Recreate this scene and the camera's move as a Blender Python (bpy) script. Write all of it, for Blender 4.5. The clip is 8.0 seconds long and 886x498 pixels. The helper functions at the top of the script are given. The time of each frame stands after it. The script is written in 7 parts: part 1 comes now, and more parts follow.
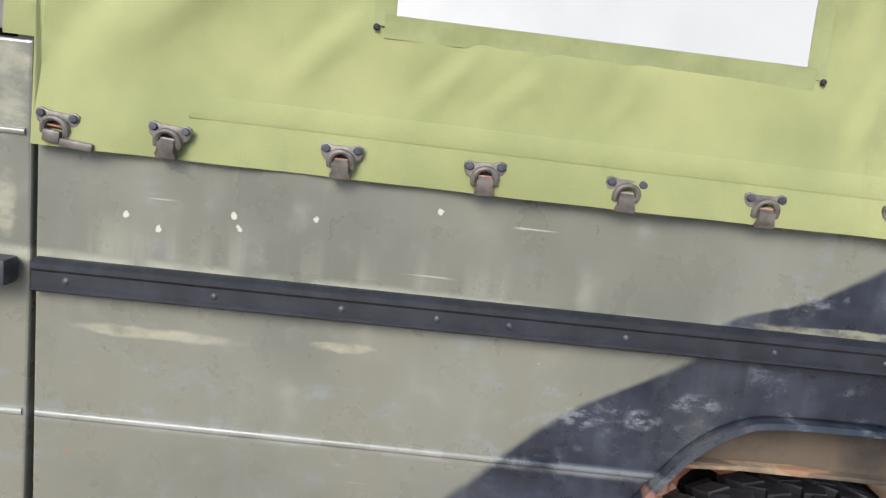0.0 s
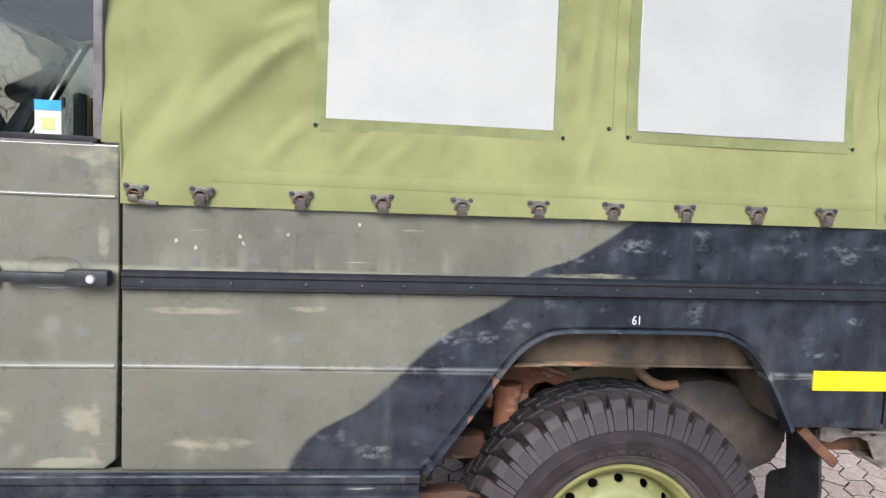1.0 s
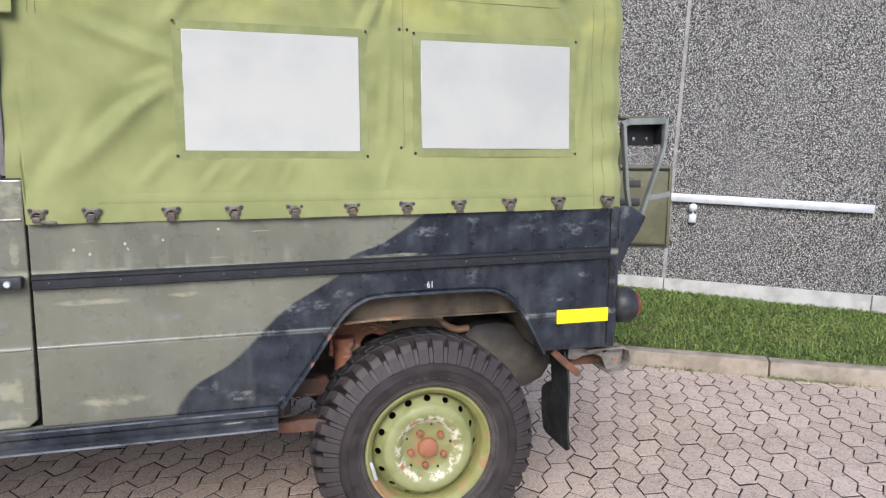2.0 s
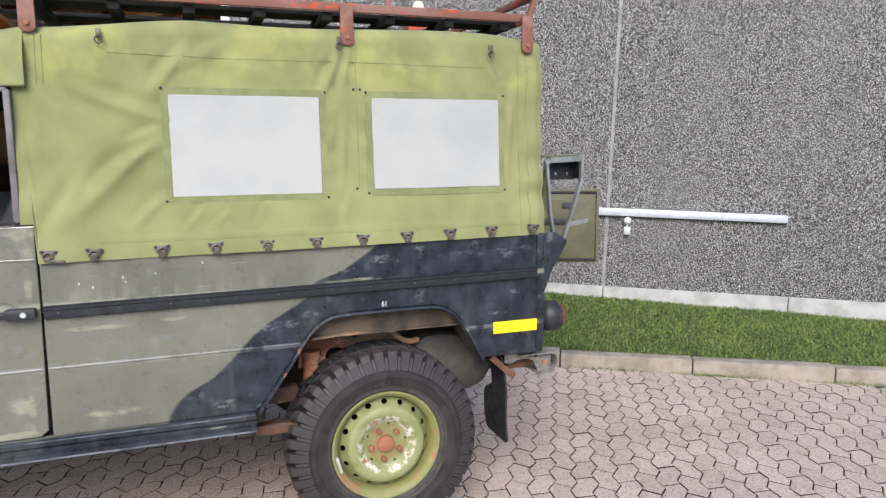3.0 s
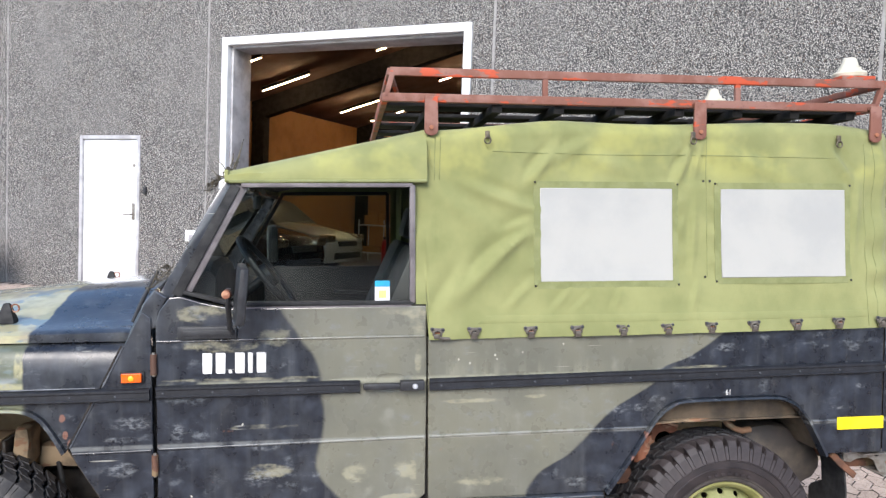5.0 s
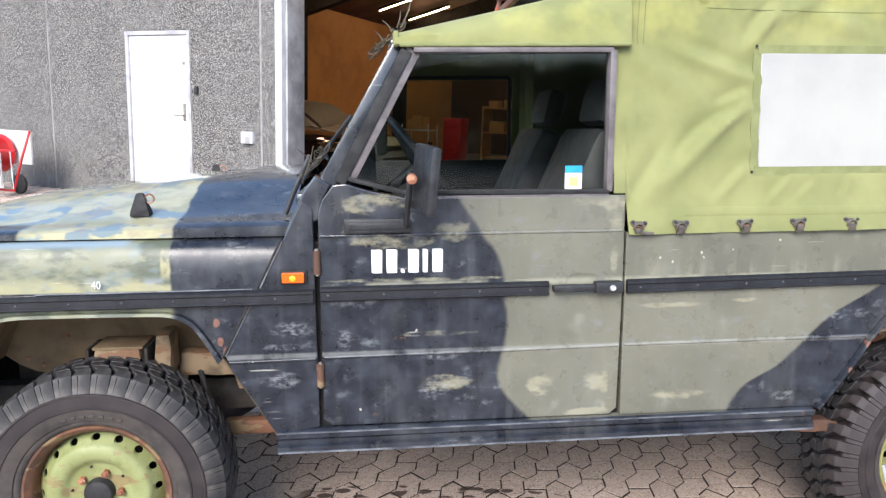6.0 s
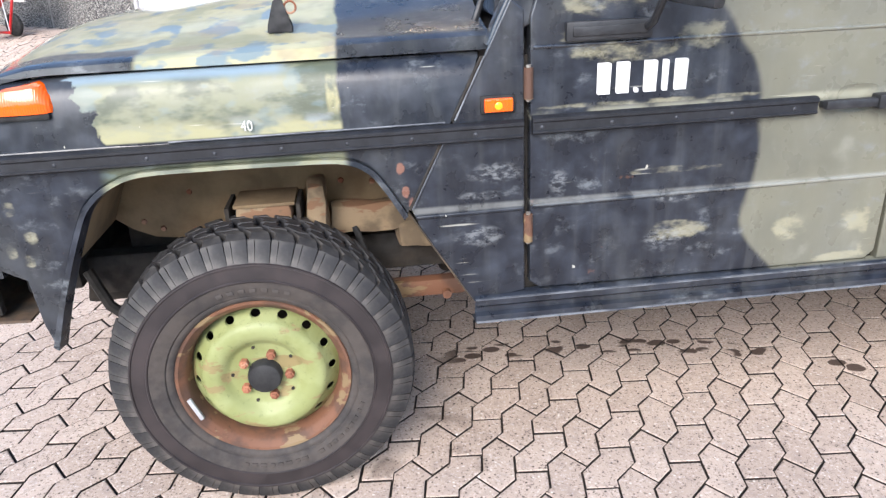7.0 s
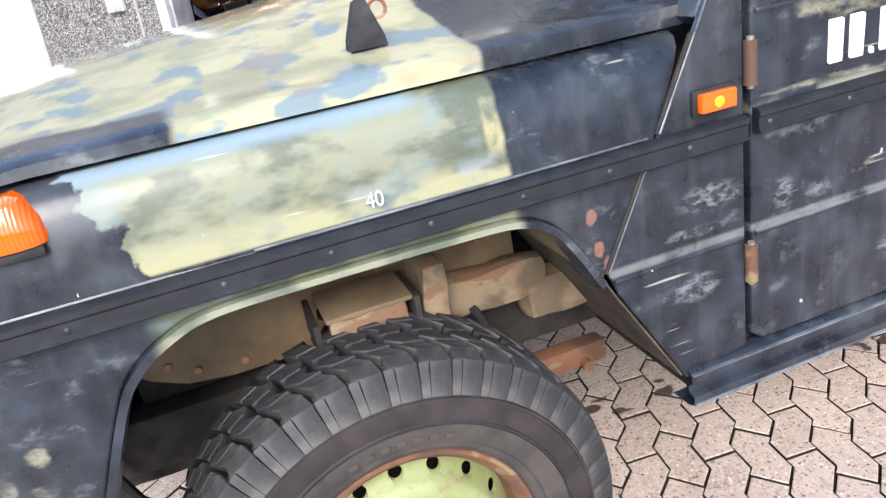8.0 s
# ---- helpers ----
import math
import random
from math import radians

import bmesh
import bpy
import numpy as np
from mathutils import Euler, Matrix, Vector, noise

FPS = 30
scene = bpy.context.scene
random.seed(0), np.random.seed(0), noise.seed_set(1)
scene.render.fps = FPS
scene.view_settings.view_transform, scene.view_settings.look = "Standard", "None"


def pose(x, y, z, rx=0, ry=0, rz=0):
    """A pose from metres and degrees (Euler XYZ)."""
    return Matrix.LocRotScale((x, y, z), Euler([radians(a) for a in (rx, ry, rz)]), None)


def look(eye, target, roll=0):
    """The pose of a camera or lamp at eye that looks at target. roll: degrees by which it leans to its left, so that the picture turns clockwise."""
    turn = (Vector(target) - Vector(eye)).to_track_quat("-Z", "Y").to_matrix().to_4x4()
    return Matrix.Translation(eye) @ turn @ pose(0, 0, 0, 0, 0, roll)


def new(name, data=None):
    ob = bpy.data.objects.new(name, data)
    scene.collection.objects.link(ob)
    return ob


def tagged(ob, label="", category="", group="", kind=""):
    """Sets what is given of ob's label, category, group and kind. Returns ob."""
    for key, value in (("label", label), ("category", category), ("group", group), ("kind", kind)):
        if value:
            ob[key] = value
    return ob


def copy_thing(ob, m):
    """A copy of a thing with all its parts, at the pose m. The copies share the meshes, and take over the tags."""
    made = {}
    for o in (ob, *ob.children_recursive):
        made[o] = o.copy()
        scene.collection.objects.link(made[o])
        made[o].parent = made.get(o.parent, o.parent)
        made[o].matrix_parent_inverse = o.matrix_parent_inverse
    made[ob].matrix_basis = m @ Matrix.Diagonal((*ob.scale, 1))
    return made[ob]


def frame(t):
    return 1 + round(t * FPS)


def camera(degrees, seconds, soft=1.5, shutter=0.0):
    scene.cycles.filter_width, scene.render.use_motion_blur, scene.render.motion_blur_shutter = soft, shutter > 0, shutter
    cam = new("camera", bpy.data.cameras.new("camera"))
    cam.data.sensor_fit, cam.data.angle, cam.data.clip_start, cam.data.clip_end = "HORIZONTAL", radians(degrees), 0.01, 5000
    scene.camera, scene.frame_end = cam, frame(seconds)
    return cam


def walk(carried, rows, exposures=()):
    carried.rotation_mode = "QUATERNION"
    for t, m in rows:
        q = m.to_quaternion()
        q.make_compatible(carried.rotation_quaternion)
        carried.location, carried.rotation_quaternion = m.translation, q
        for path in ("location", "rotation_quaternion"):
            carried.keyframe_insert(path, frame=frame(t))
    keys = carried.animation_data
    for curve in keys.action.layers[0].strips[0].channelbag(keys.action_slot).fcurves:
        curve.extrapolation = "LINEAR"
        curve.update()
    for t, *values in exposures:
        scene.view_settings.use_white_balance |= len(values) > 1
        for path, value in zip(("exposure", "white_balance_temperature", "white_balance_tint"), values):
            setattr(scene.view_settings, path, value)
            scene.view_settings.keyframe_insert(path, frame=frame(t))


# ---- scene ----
cam = camera(63.3, 8.0, soft=1.35)
PATH = [
    (0, (0.748, -0.921, 1.275), (0.81, 1.044, 0.91), 6.9),
    (0.5, (0.841, -1.265, 1.249), (0.987, 0.71, 0.97), 5.5),
    (1, (0.769, -1.641, 1.255), (1.001, 0.337, 1.072), 2.6),
    (1.5, (0.759, -2.019, 1.379), (1.231, -0.096, 1.099), 1.2),
    (2, (0.81, -2.276, 1.417), (1.37, -0.379, 1.124), 0.4),
    (2.2, (0.823, -2.375, 1.431), (1.412, -0.488, 1.121), 0.4),
    (3.3, (0.66, -2.779, 1.592), (1.342, -0.912, 1.364), -0.8),
    (3.5, (0.626, -2.834, 1.626), (1.257, -0.946, 1.432), -1.1),
    (4, (0.419, -2.877, 1.663), (0.951, -0.953, 1.53), -1.5),
    (4.5, (0.176, -2.807, 1.656), (0.576, -0.849, 1.58), -0.5),
    (4.7, (0.098, -2.739, 1.642), (0.417, -0.765, 1.578), 0.2),
    (5.8, (-0.458, -2.291, 1.554), (-0.253, -0.319, 1.291), -0.2),
    (6, (-0.555, -2.188, 1.514), (-0.357, -0.225, 1.182), -0.2),
    (6.5, (-0.797, -1.905, 1.429), (-0.655, -0.012, 0.799), -0.0),
    (7, (-1.105, -1.659, 1.404), (-0.92, 0.179, 0.637), -2.7),
    (7.5, (-1.333, -1.338, 1.399), (-1.108, 0.496, 0.635), -8.6),
    (8, (-1.564, -0.961, 1.362), (-1.048, 0.816, 0.601), -10.5),
]
walk(cam, [(t, look(eye, target, roll)) for t, eye, target, roll in PATH],
     [(0.0, 1.0), (0.5, 1.16), (1.0, 0.88), (2.0, 0.78), (4.5, 0.87), (6.0, 1.18), (7.0, 1.30), (8.0, 1.44)])


# ---- world and light ----
world = bpy.data.worlds.new("world")
scene.world = world
world.use_nodes = True
wn = world.node_tree
sky = wn.nodes.new("ShaderNodeTexSky")
sky.sky_type, sky.sun_disc = "NISHITA", False
sky.sun_elevation, sky.sun_rotation = radians(35), radians(200)
sky.air_density, sky.dust_density, sky.ozone_density = 1.0, 0.9, 2.5
wn.links.new(sky.outputs[0], wn.nodes["Background"].inputs[0])
wn.nodes["Background"].inputs[1].default_value = 0.15
sun = new("sun", bpy.data.lights.new("sun", "SUN"))
sun.data.energy, sun.data.angle, sun.data.color = 2.35, radians(32), (1.0, 0.94, 0.90)
sun.matrix_world = look((-3, -8, 6.0), (0, 0, 0))

# ---- small tools ----
def srgb(r, g, b):
    return tuple((c / 255 / 12.92 if c / 255 < 0.04045 else ((c / 255 + 0.055) / 1.055) ** 2.4) for c in (r, g, b)) + (1.0,)


class Nodes:
    """A material's node tree with short calls."""

    def __init__(self, name, rough=0.6, metal=0.0, color=(0.5, 0.5, 0.5, 1)):
        self.m = bpy.data.materials.new(name)
        self.m.use_nodes = True
        self.t = self.m.node_tree
        self.b = self.t.nodes["Principled BSDF"]
        self.set("Roughness", rough), self.set("Metallic", metal), self.set("Base Color", color)

    def set(self, socket, value):
        if isinstance(value, bpy.types.NodeSocket):
            self.t.links.new(value, self.b.inputs[socket])
        else:
            self.b.inputs[socket].default_value = value

    def put(self, socket, value):
        if isinstance(value, bpy.types.NodeSocket):
            self.t.links.new(value, socket)
        else:
            socket.default_value = value

    def pos(self):
        return self.t.nodes.new("ShaderNodeNewGeometry").outputs["Position"]

    def obj(self):
        return self.t.nodes.new("ShaderNodeTexCoord").outputs["Object"]

    def rand(self):
        return self.t.nodes.new("ShaderNodeObjectInfo").outputs["Random"]

    def island(self):
        return self.t.nodes.new("ShaderNodeNewGeometry").outputs["Random Per Island"]

    def xyz(self, v):
        n = self.t.nodes.new("ShaderNodeSeparateXYZ")
        self.put(n.inputs[0], v)
        return n.outputs

    def vec(self, v, scale=(1, 1, 1), loc=(0, 0, 0)):
        n = self.t.nodes.new("ShaderNodeMapping")
        self.put(n.inputs[0], v)
        n.inputs["Scale"].default_value, n.inputs["Location"].default_value = scale, loc
        return n.outputs[0]

    def noise(self, v, scale, detail=4.0, rough=0.55, warp=0.0):
        n = self.t.nodes.new("ShaderNodeTexNoise")
        self.put(n.inputs["Vector"], v)
        n.inputs["Scale"].default_value, n.inputs["Detail"].default_value = scale, detail
        n.inputs["Roughness"].default_value, n.inputs["Distortion"].default_value = rough, warp
        return n.outputs[0]

    def cells(self, v, scale, feature="F1", out=0, rand=1.0):
        n = self.t.nodes.new("ShaderNodeTexVoronoi")
        n.feature = feature
        self.put(n.inputs["Vector"], v)
        n.inputs["Scale"].default_value = scale
        n.inputs["Randomness"].default_value = rand
        return n.outputs[out]

    def math(self, op, a, b=0.0, clamp=False):
        n = self.t.nodes.new("ShaderNodeMath")
        n.operation, n.use_clamp = op, clamp
        self.put(n.inputs[0], a), self.put(n.inputs[1], b)
        return n.outputs[0]

    def step(self, v, lo, hi, a=0.0, b=1.0):
        n = self.t.nodes.new("ShaderNodeMapRange")
        n.interpolation_type = "SMOOTHSTEP"
        self.put(n.inputs[0], v), self.put(n.inputs[1], lo), self.put(n.inputs[2], hi)
        n.inputs[3].default_value, n.inputs[4].default_value = a, b
        return n.outputs[0]

    def mix(self, f, a, b, mode="MIX"):
        n = self.t.nodes.new("ShaderNodeMix")
        n.data_type, n.blend_type = "RGBA", mode
        self.put(n.inputs[0], f), self.put(n.inputs[6], a), self.put(n.inputs[7], b)
        return n.outputs[2]

    def curve(self, v, lo, hi, points, olo, ohi):
        """A smooth function of v, through (v, value) points."""
        n = self.t.nodes.new("ShaderNodeFloatCurve")
        self.put(n.inputs["Value"], self.math("DIVIDE", self.math("SUBTRACT", v, lo), hi - lo, True))
        c = n.mapping.curves[0]
        pts = [((a - lo) / (hi - lo), (b - olo) / (ohi - olo)) for a, b in points]
        c.points[0].location, c.points[1].location = pts[0], pts[-1]
        for p in pts[1:-1]:
            c.points.new(*p)
        n.mapping.update()
        return self.math("ADD", self.math("MULTIPLY", n.outputs[0], ohi - olo), olo)

    def bump(self, height, strength=0.3, distance=0.002):
        n = self.t.nodes.new("ShaderNodeBump")
        n.inputs["Strength"].default_value, n.inputs["Distance"].default_value = strength, distance
        self.put(n.inputs["Height"], height)
        self.set("Normal", n.outputs[0])


def thing(name, label, category, at=(0, 0, 0), group="", kind="", m=None):
    ob = new(name)
    ob.matrix_world = m if m is not None else Matrix.Translation(at)
    ob.empty_display_size = 0.1
    return tagged(ob, label, category, group, kind)


def finish(bm, material, name, smooth=False):
    bmesh.ops.recalc_face_normals(bm, faces=bm.faces)
    me = bpy.data.meshes.new(name)
    bm.to_mesh(me)
    bm.free()
    me.materials.append(material)
    if smooth:
        me.shade_smooth()
        me.set_sharp_from_angle(angle=radians(40))
    return me


def part(name, bm, material, parent, label="", smooth=True, local=False):
    """One mesh under a thing or a part. Its points are in the world's metres, or, if local, in the parent's own."""
    ob = new(name, finish(bm, material, name, smooth))
    bpy.context.view_layer.update()
    ob.parent = parent
    if not local:
        ob.matrix_parent_inverse = parent.matrix_world.inverted()
    return tagged(ob, label)


def lone(name, bm, material, label, category, kind="", m=None, smooth=True, group=""):
    ob = new(name, finish(bm, material, name, smooth))
    if m is not None:
        ob.matrix_world = m
    return tagged(ob, label, category, group, kind)


def box(bm, a, b, bevel=0.0, m=None, seg=2):
    """A box between two corners, with rounded edges."""
    got = bmesh.ops.create_cube(bm, size=1.0)["verts"]
    c = [(p + q) / 2 for p, q in zip(a, b)]
    s = [abs(q - p) for p, q in zip(a, b)]
    for v in got:
        v.co = Vector([v.co[i] * s[i] + c[i] for i in range(3)])
    if bevel:
        edges = {e for v in got for e in v.link_edges}
        out = bmesh.ops.bevel(bm, geom=list(edges), offset=min(bevel, min(s) * 0.45), segments=seg, affect="EDGES", profile=0.6)
        got = list({v for f in out["faces"] for v in f.verts} | {v for v in got if v.is_valid})
        got = list({w for v in got for e in v.link_edges for w in e.verts} | set(got))
    if m is not None:
        bmesh.ops.transform(bm, matrix=m, verts=got)
    return bm


def boxes(*pairs, bevel=0.0, m=None):
    bm = bmesh.new()
    for a, b in pairs:
        one = bmesh.new()
        box(one, a, b, bevel)
        if m is not None:
            one.transform(m)
        merge(bm, one)
    return bm


def merge(bm, other):
    me = bpy.data.meshes.new("tmp")
    other.to_mesh(me)
    other.free()
    bm.from_mesh(me)
    bpy.data.meshes.remove(me)
    return bm


def plate(points, y, thick, bevel=0.004):
    """A plate with an outline in x and z, its outer face at y and its depth towards +y."""
    bm = bmesh.new()
    front = bm.faces.new([bm.verts.new((px, y, pz)) for px, pz in points])
    out = bmesh.ops.extrude_face_region(bm, geom=[front])
    for v in out["geom"]:
        if isinstance(v, bmesh.types.BMVert):
            v.co.y += thick
    bm.normal_update()
    if bevel:
        rim = [e for e in bm.edges if all(abs(v.co.y - y) < 1e-6 for v in e.verts)]
        bmesh.ops.bevel(bm, geom=rim, offset=bevel, segments=2, affect="EDGES", profile=0.5)
    return bm


def tube(points, r, sides=10, closed=False, caps=True):
    """A round bar along a line of points."""
    bm = bmesh.new()
    pts = [Vector(p) for p in points]
    rings, n = [], len(pts)
    up = None
    for i, p in enumerate(pts):
        a, b = (pts[i - 1], pts[(i + 1) % n]) if closed else (pts[max(i - 1, 0)], pts[min(i + 1, n - 1)])
        t = (b - a).normalized()
        if up is None:
            up = Vector((0, 0, 1)) if abs(t.z) < 0.9 else Vector((1, 0, 0))
        side = t.cross(up).normalized()
        up = side.cross(t).normalized()
        rr = r[i] if isinstance(r, (list, tuple)) else r
        rings.append([bm.verts.new(p + rr * (math.cos(k * math.tau / sides) * side + math.sin(k * math.tau / sides) * up)) for k in range(sides)])
    for i in range(n if closed else n - 1):
        a, b = rings[i], rings[(i + 1) % n]
        for k in range(sides):
            bm.faces.new((a[k], a[(k + 1) % sides], b[(k + 1) % sides], b[k]))
    if caps and not closed:
        bm.faces.new(rings[0]), bm.faces.new(rings[-1])
    return bm


def bar(points, w, h):
    """A flat bar of square section, w across and h high, along a line of points."""
    bm = bmesh.new()
    for a, b in zip(points, points[1:]):
        a, b = Vector(a), Vector(b)
        one = bmesh.new()
        box(one, (-w / 2, -h / 2, 0), (w / 2, h / 2, (b - a).length), min(w, h) * 0.18)
        one.transform(Matrix.Translation(a) @ (b - a).to_track_quat("Z", "Y").to_matrix().to_4x4())
        merge(bm, one)
    return bm


def lathe(profile, n=48, m=None):
    """Turns (radius, height) points round the y axis; height runs towards +y."""
    bm = bmesh.new()
    rings = []
    for r, h in profile:
        if r < 1e-5:
            rings.append([bm.verts.new((0, h, 0))])
        else:
            rings.append([bm.verts.new((r * math.cos(k * math.tau / n), h, r * math.sin(k * math.tau / n))) for k in range(n)])
    for a, b in zip(rings, rings[1:]):
        for k in range(n):
            j = (k + 1) % n
            if len(a) == 1:
                bm.faces.new((a[0], b[k], b[j]))
            elif len(b) == 1:
                bm.faces.new((a[k], a[j], b[0]))
            else:
                bm.faces.new((a[k], a[j], b[j], b[k]))
    if m is not None:
        bm.transform(m)
    return bm


def loft(rows, close=False):
    """A skin through rows of points, each row as long as the next."""
    bm = bmesh.new()
    vs = [[bm.verts.new(p) for p in row] for row in rows]
    for a, b in zip(vs, vs[1:]):
        for k in range(len(a) - 1 + close):
            j = (k + 1) % len(a)
            bm.faces.new((a[k], a[j], b[j], b[k]))
    return bm


def thicken(bm, t):
    bmesh.ops.recalc_face_normals(bm, faces=bm.faces)
    bmesh.ops.solidify(bm, geom=bm.faces[:], thickness=t)
    return bm


def smooth01(v, lo, hi):
    k = min(max((v - lo) / (hi - lo), 0), 1)
    return k * k * (3 - 2 * k)

# ---- materials ----
def make_paint(name="camouflage_paint"):
    """Worn camouflage: dark blue-black fields on grey olive, a faded pale field on the bonnet, chalky scuffs."""
    k = Nodes(name, 0.5)
    p = k.pos()
    x, y, z = k.xyz(p)
    wob = k.math("MULTIPLY", k.math("SUBTRACT", k.noise(p, 9, 3), 0.5), 0.035)
    xw = k.math("ADD", x, wob)
    rear = k.curve(z, 0.5, 1.25, [(0.5, 0.575), (0.56, 0.615), (0.66, 0.675), (0.735, 0.80), (0.83, 0.895), (0.916, 0.995), (0.985, 1.118), (1.045, 1.16), (1.09, 1.27), (1.155, 1.375), (1.25, 1.52)], 0.4, 1.6)
    rear_dark = k.step(k.math("SUBTRACT", xw, rear), -0.008, 0.012)
    door = k.curve(z, 0.5, 1.4, [(0.5, 0.02), (0.585, -0.06), (0.64, -0.115), (0.72, -0.155), (0.86, -0.13), (0.99, -0.14), (1.05, -0.14), (1.2, -0.215), (1.3, -0.285), (1.4, -0.34)], -0.5, 0.1)
    door_dark = k.step(k.math("SUBTRACT", door, xw), -0.01, 0.012)
    dark = k.math("MAXIMUM", k.math("MAXIMUM", rear_dark, door_dark), k.math("SUBTRACT", 1.0, k.step(z, 0.570, 0.574)))
    # the faded field on wing and bonnet; its dark front corner
    hoodz = k.step(z, 1.1835, 1.1845)
    field = k.math("MULTIPLY", k.step(k.math("MULTIPLY", xw, -1.0), 1.15, 1.162), k.step(z, 1.03, 1.036))
    corner = k.math("MULTIPLY", k.math("MULTIPLY", k.step(k.math("MULTIPLY", k.math("ADD", x, k.math("MULTIPLY", wob, 1.2)), -1.0), 1.60, 1.62), hoodz), k.math("SUBTRACT", 1.0, k.step(k.math("ADD", k.math("ADD", y, wob), k.math("MULTIPLY", x, 0.10)), -0.02, 0.0)))
    nose = k.math("MULTIPLY", k.step(k.math("MULTIPLY", k.math("ADD", xw, k.math("ADD", k.math("MULTIPLY", k.math("SUBTRACT", 1.18, z), -0.5), k.math("MULTIPLY", k.math("SUBTRACT", k.noise(p, 17, 4, 0.6), 0.5), 0.16))), -1.0), 1.752, 1.764), k.math("SUBTRACT", 1.0, hoodz))
    field = k.math("MULTIPLY", field, k.math("SUBTRACT", 1.0, k.math("MAXIMUM", corner, nose)))
    lip = k.math("MULTIPLY", k.math("MULTIPLY", k.step(k.math("MULTIPLY", xw, -1.0), 1.15, 1.17), k.math("SUBTRACT", 1.0, k.step(k.math("MULTIPLY", xw, -1.0), 1.68, 1.72))), k.math("MULTIPLY", k.step(z, 0.915, 0.925), k.math("SUBTRACT", 1.0, k.step(z, 0.975, 0.987))))
    field = k.math("MAXIMUM", field, lip)
    # fields of colour
    n1, n2, n3 = k.noise(p, 3.0, 3), k.noise(p, 14, 5), k.noise(p, 60, 4)
    olive = k.mix(k.step(n1, 0.35, 0.65), srgb(99, 99, 88), srgb(113, 112, 98))
    olive = k.mix(k.step(n2, 0.55, 0.8), olive, srgb(126, 126, 114))
    navy = k.mix(k.step(n2, 0.4, 0.8), srgb(27, 31, 39), srgb(50, 55, 65))
    navy = k.mix(k.math("MULTIPLY", k.step(k.noise(k.vec(p, (1, 1, 1.5), (2, 0, 6)), 4.5, 5, 0.65), 0.50, 0.74), 0.4), navy, srgb(70, 77, 88))
    q = k.vec(p, (0.8, 1.0, 1.5))
    cream = k.mix(k.step(k.noise(q, 9, 3), 0.42, 0.62), srgb(178, 172, 136), srgb(148, 148, 116))
    moss = k.mix(k.step(k.noise(q, 7, 4, 0.55), 0.46, 0.56), srgb(82, 88, 72), srgb(124, 126, 102))
    pale = k.mix(hoodz, moss, cream)
    blue = k.step(k.noise(k.vec(q, (1, 0.7, 1), (3.1, 0, 0)), 12, 3, 0.5), 0.52, 0.60)
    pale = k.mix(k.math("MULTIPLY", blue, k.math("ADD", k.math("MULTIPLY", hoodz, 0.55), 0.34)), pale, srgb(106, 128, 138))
    tan = k.step(k.noise(k.vec(q, (1, 1, 1), (0, 5, 0)), 9, 3, 0.5), 0.57, 0.68)
    pale = k.mix(k.math("MULTIPLY", tan, k.math("MULTIPLY", hoodz, 0.5)), pale, srgb(140, 126, 108))
    skirt = k.math("MULTIPLY", k.math("SUBTRACT", 1.0, k.step(z, 1.05, 1.085)), k.step(z, 1.0, 1.03))
    pale = k.mix(k.math("MULTIPLY", skirt, k.step(k.noise(q, 5, 4, 0.6), 0.44, 0.54)), pale, srgb(152, 149, 114))
    pale = k.mix(k.math("MULTIPLY", k.math("MULTIPLY", skirt, k.step(k.noise(k.vec(q, (1, 1, 1), (0, 2, 4)), 5, 3), 0.50, 0.58)), 0.8), pale, srgb(140, 150, 156))
    film = k.step(k.noise(k.vec(p, (2.0, 1, 6.0), (2, 2, 0)), 4, 5, 0.65), 0.48, 0.72)
    pale = k.mix(k.math("MULTIPLY", film, k.math("SUBTRACT", 0.55, k.math("MULTIPLY", hoodz, 0.35))), pale, srgb(128, 132, 118))
    # bluish sky reflection along the wing's top edge, painted into the pale field
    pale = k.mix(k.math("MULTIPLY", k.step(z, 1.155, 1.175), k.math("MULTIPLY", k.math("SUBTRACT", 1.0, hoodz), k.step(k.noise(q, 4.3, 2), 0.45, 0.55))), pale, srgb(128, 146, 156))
    edge = k.math("MULTIPLY", k.math("MULTIPLY", k.step(xw, -1.19, -1.178), k.step(z, 1.06, 1.09)), k.math("SUBTRACT", 1.0, k.step(z, 1.15, 1.165)))
    pale = k.mix(k.math("MULTIPLY", edge, k.step(n2, 0.3, 0.6)), pale, srgb(178, 170, 124))
    col = k.mix(dark, olive, navy)
    col = k.mix(field, col, pale)
    # rubbed places: cream undercoat
    spots = None
    fray = k.math("MULTIPLY", k.math("SUBTRACT", k.noise(k.vec(p, (0.8, 1, 1.8)), 16, 5, 0.65), 0.5), 5.0)
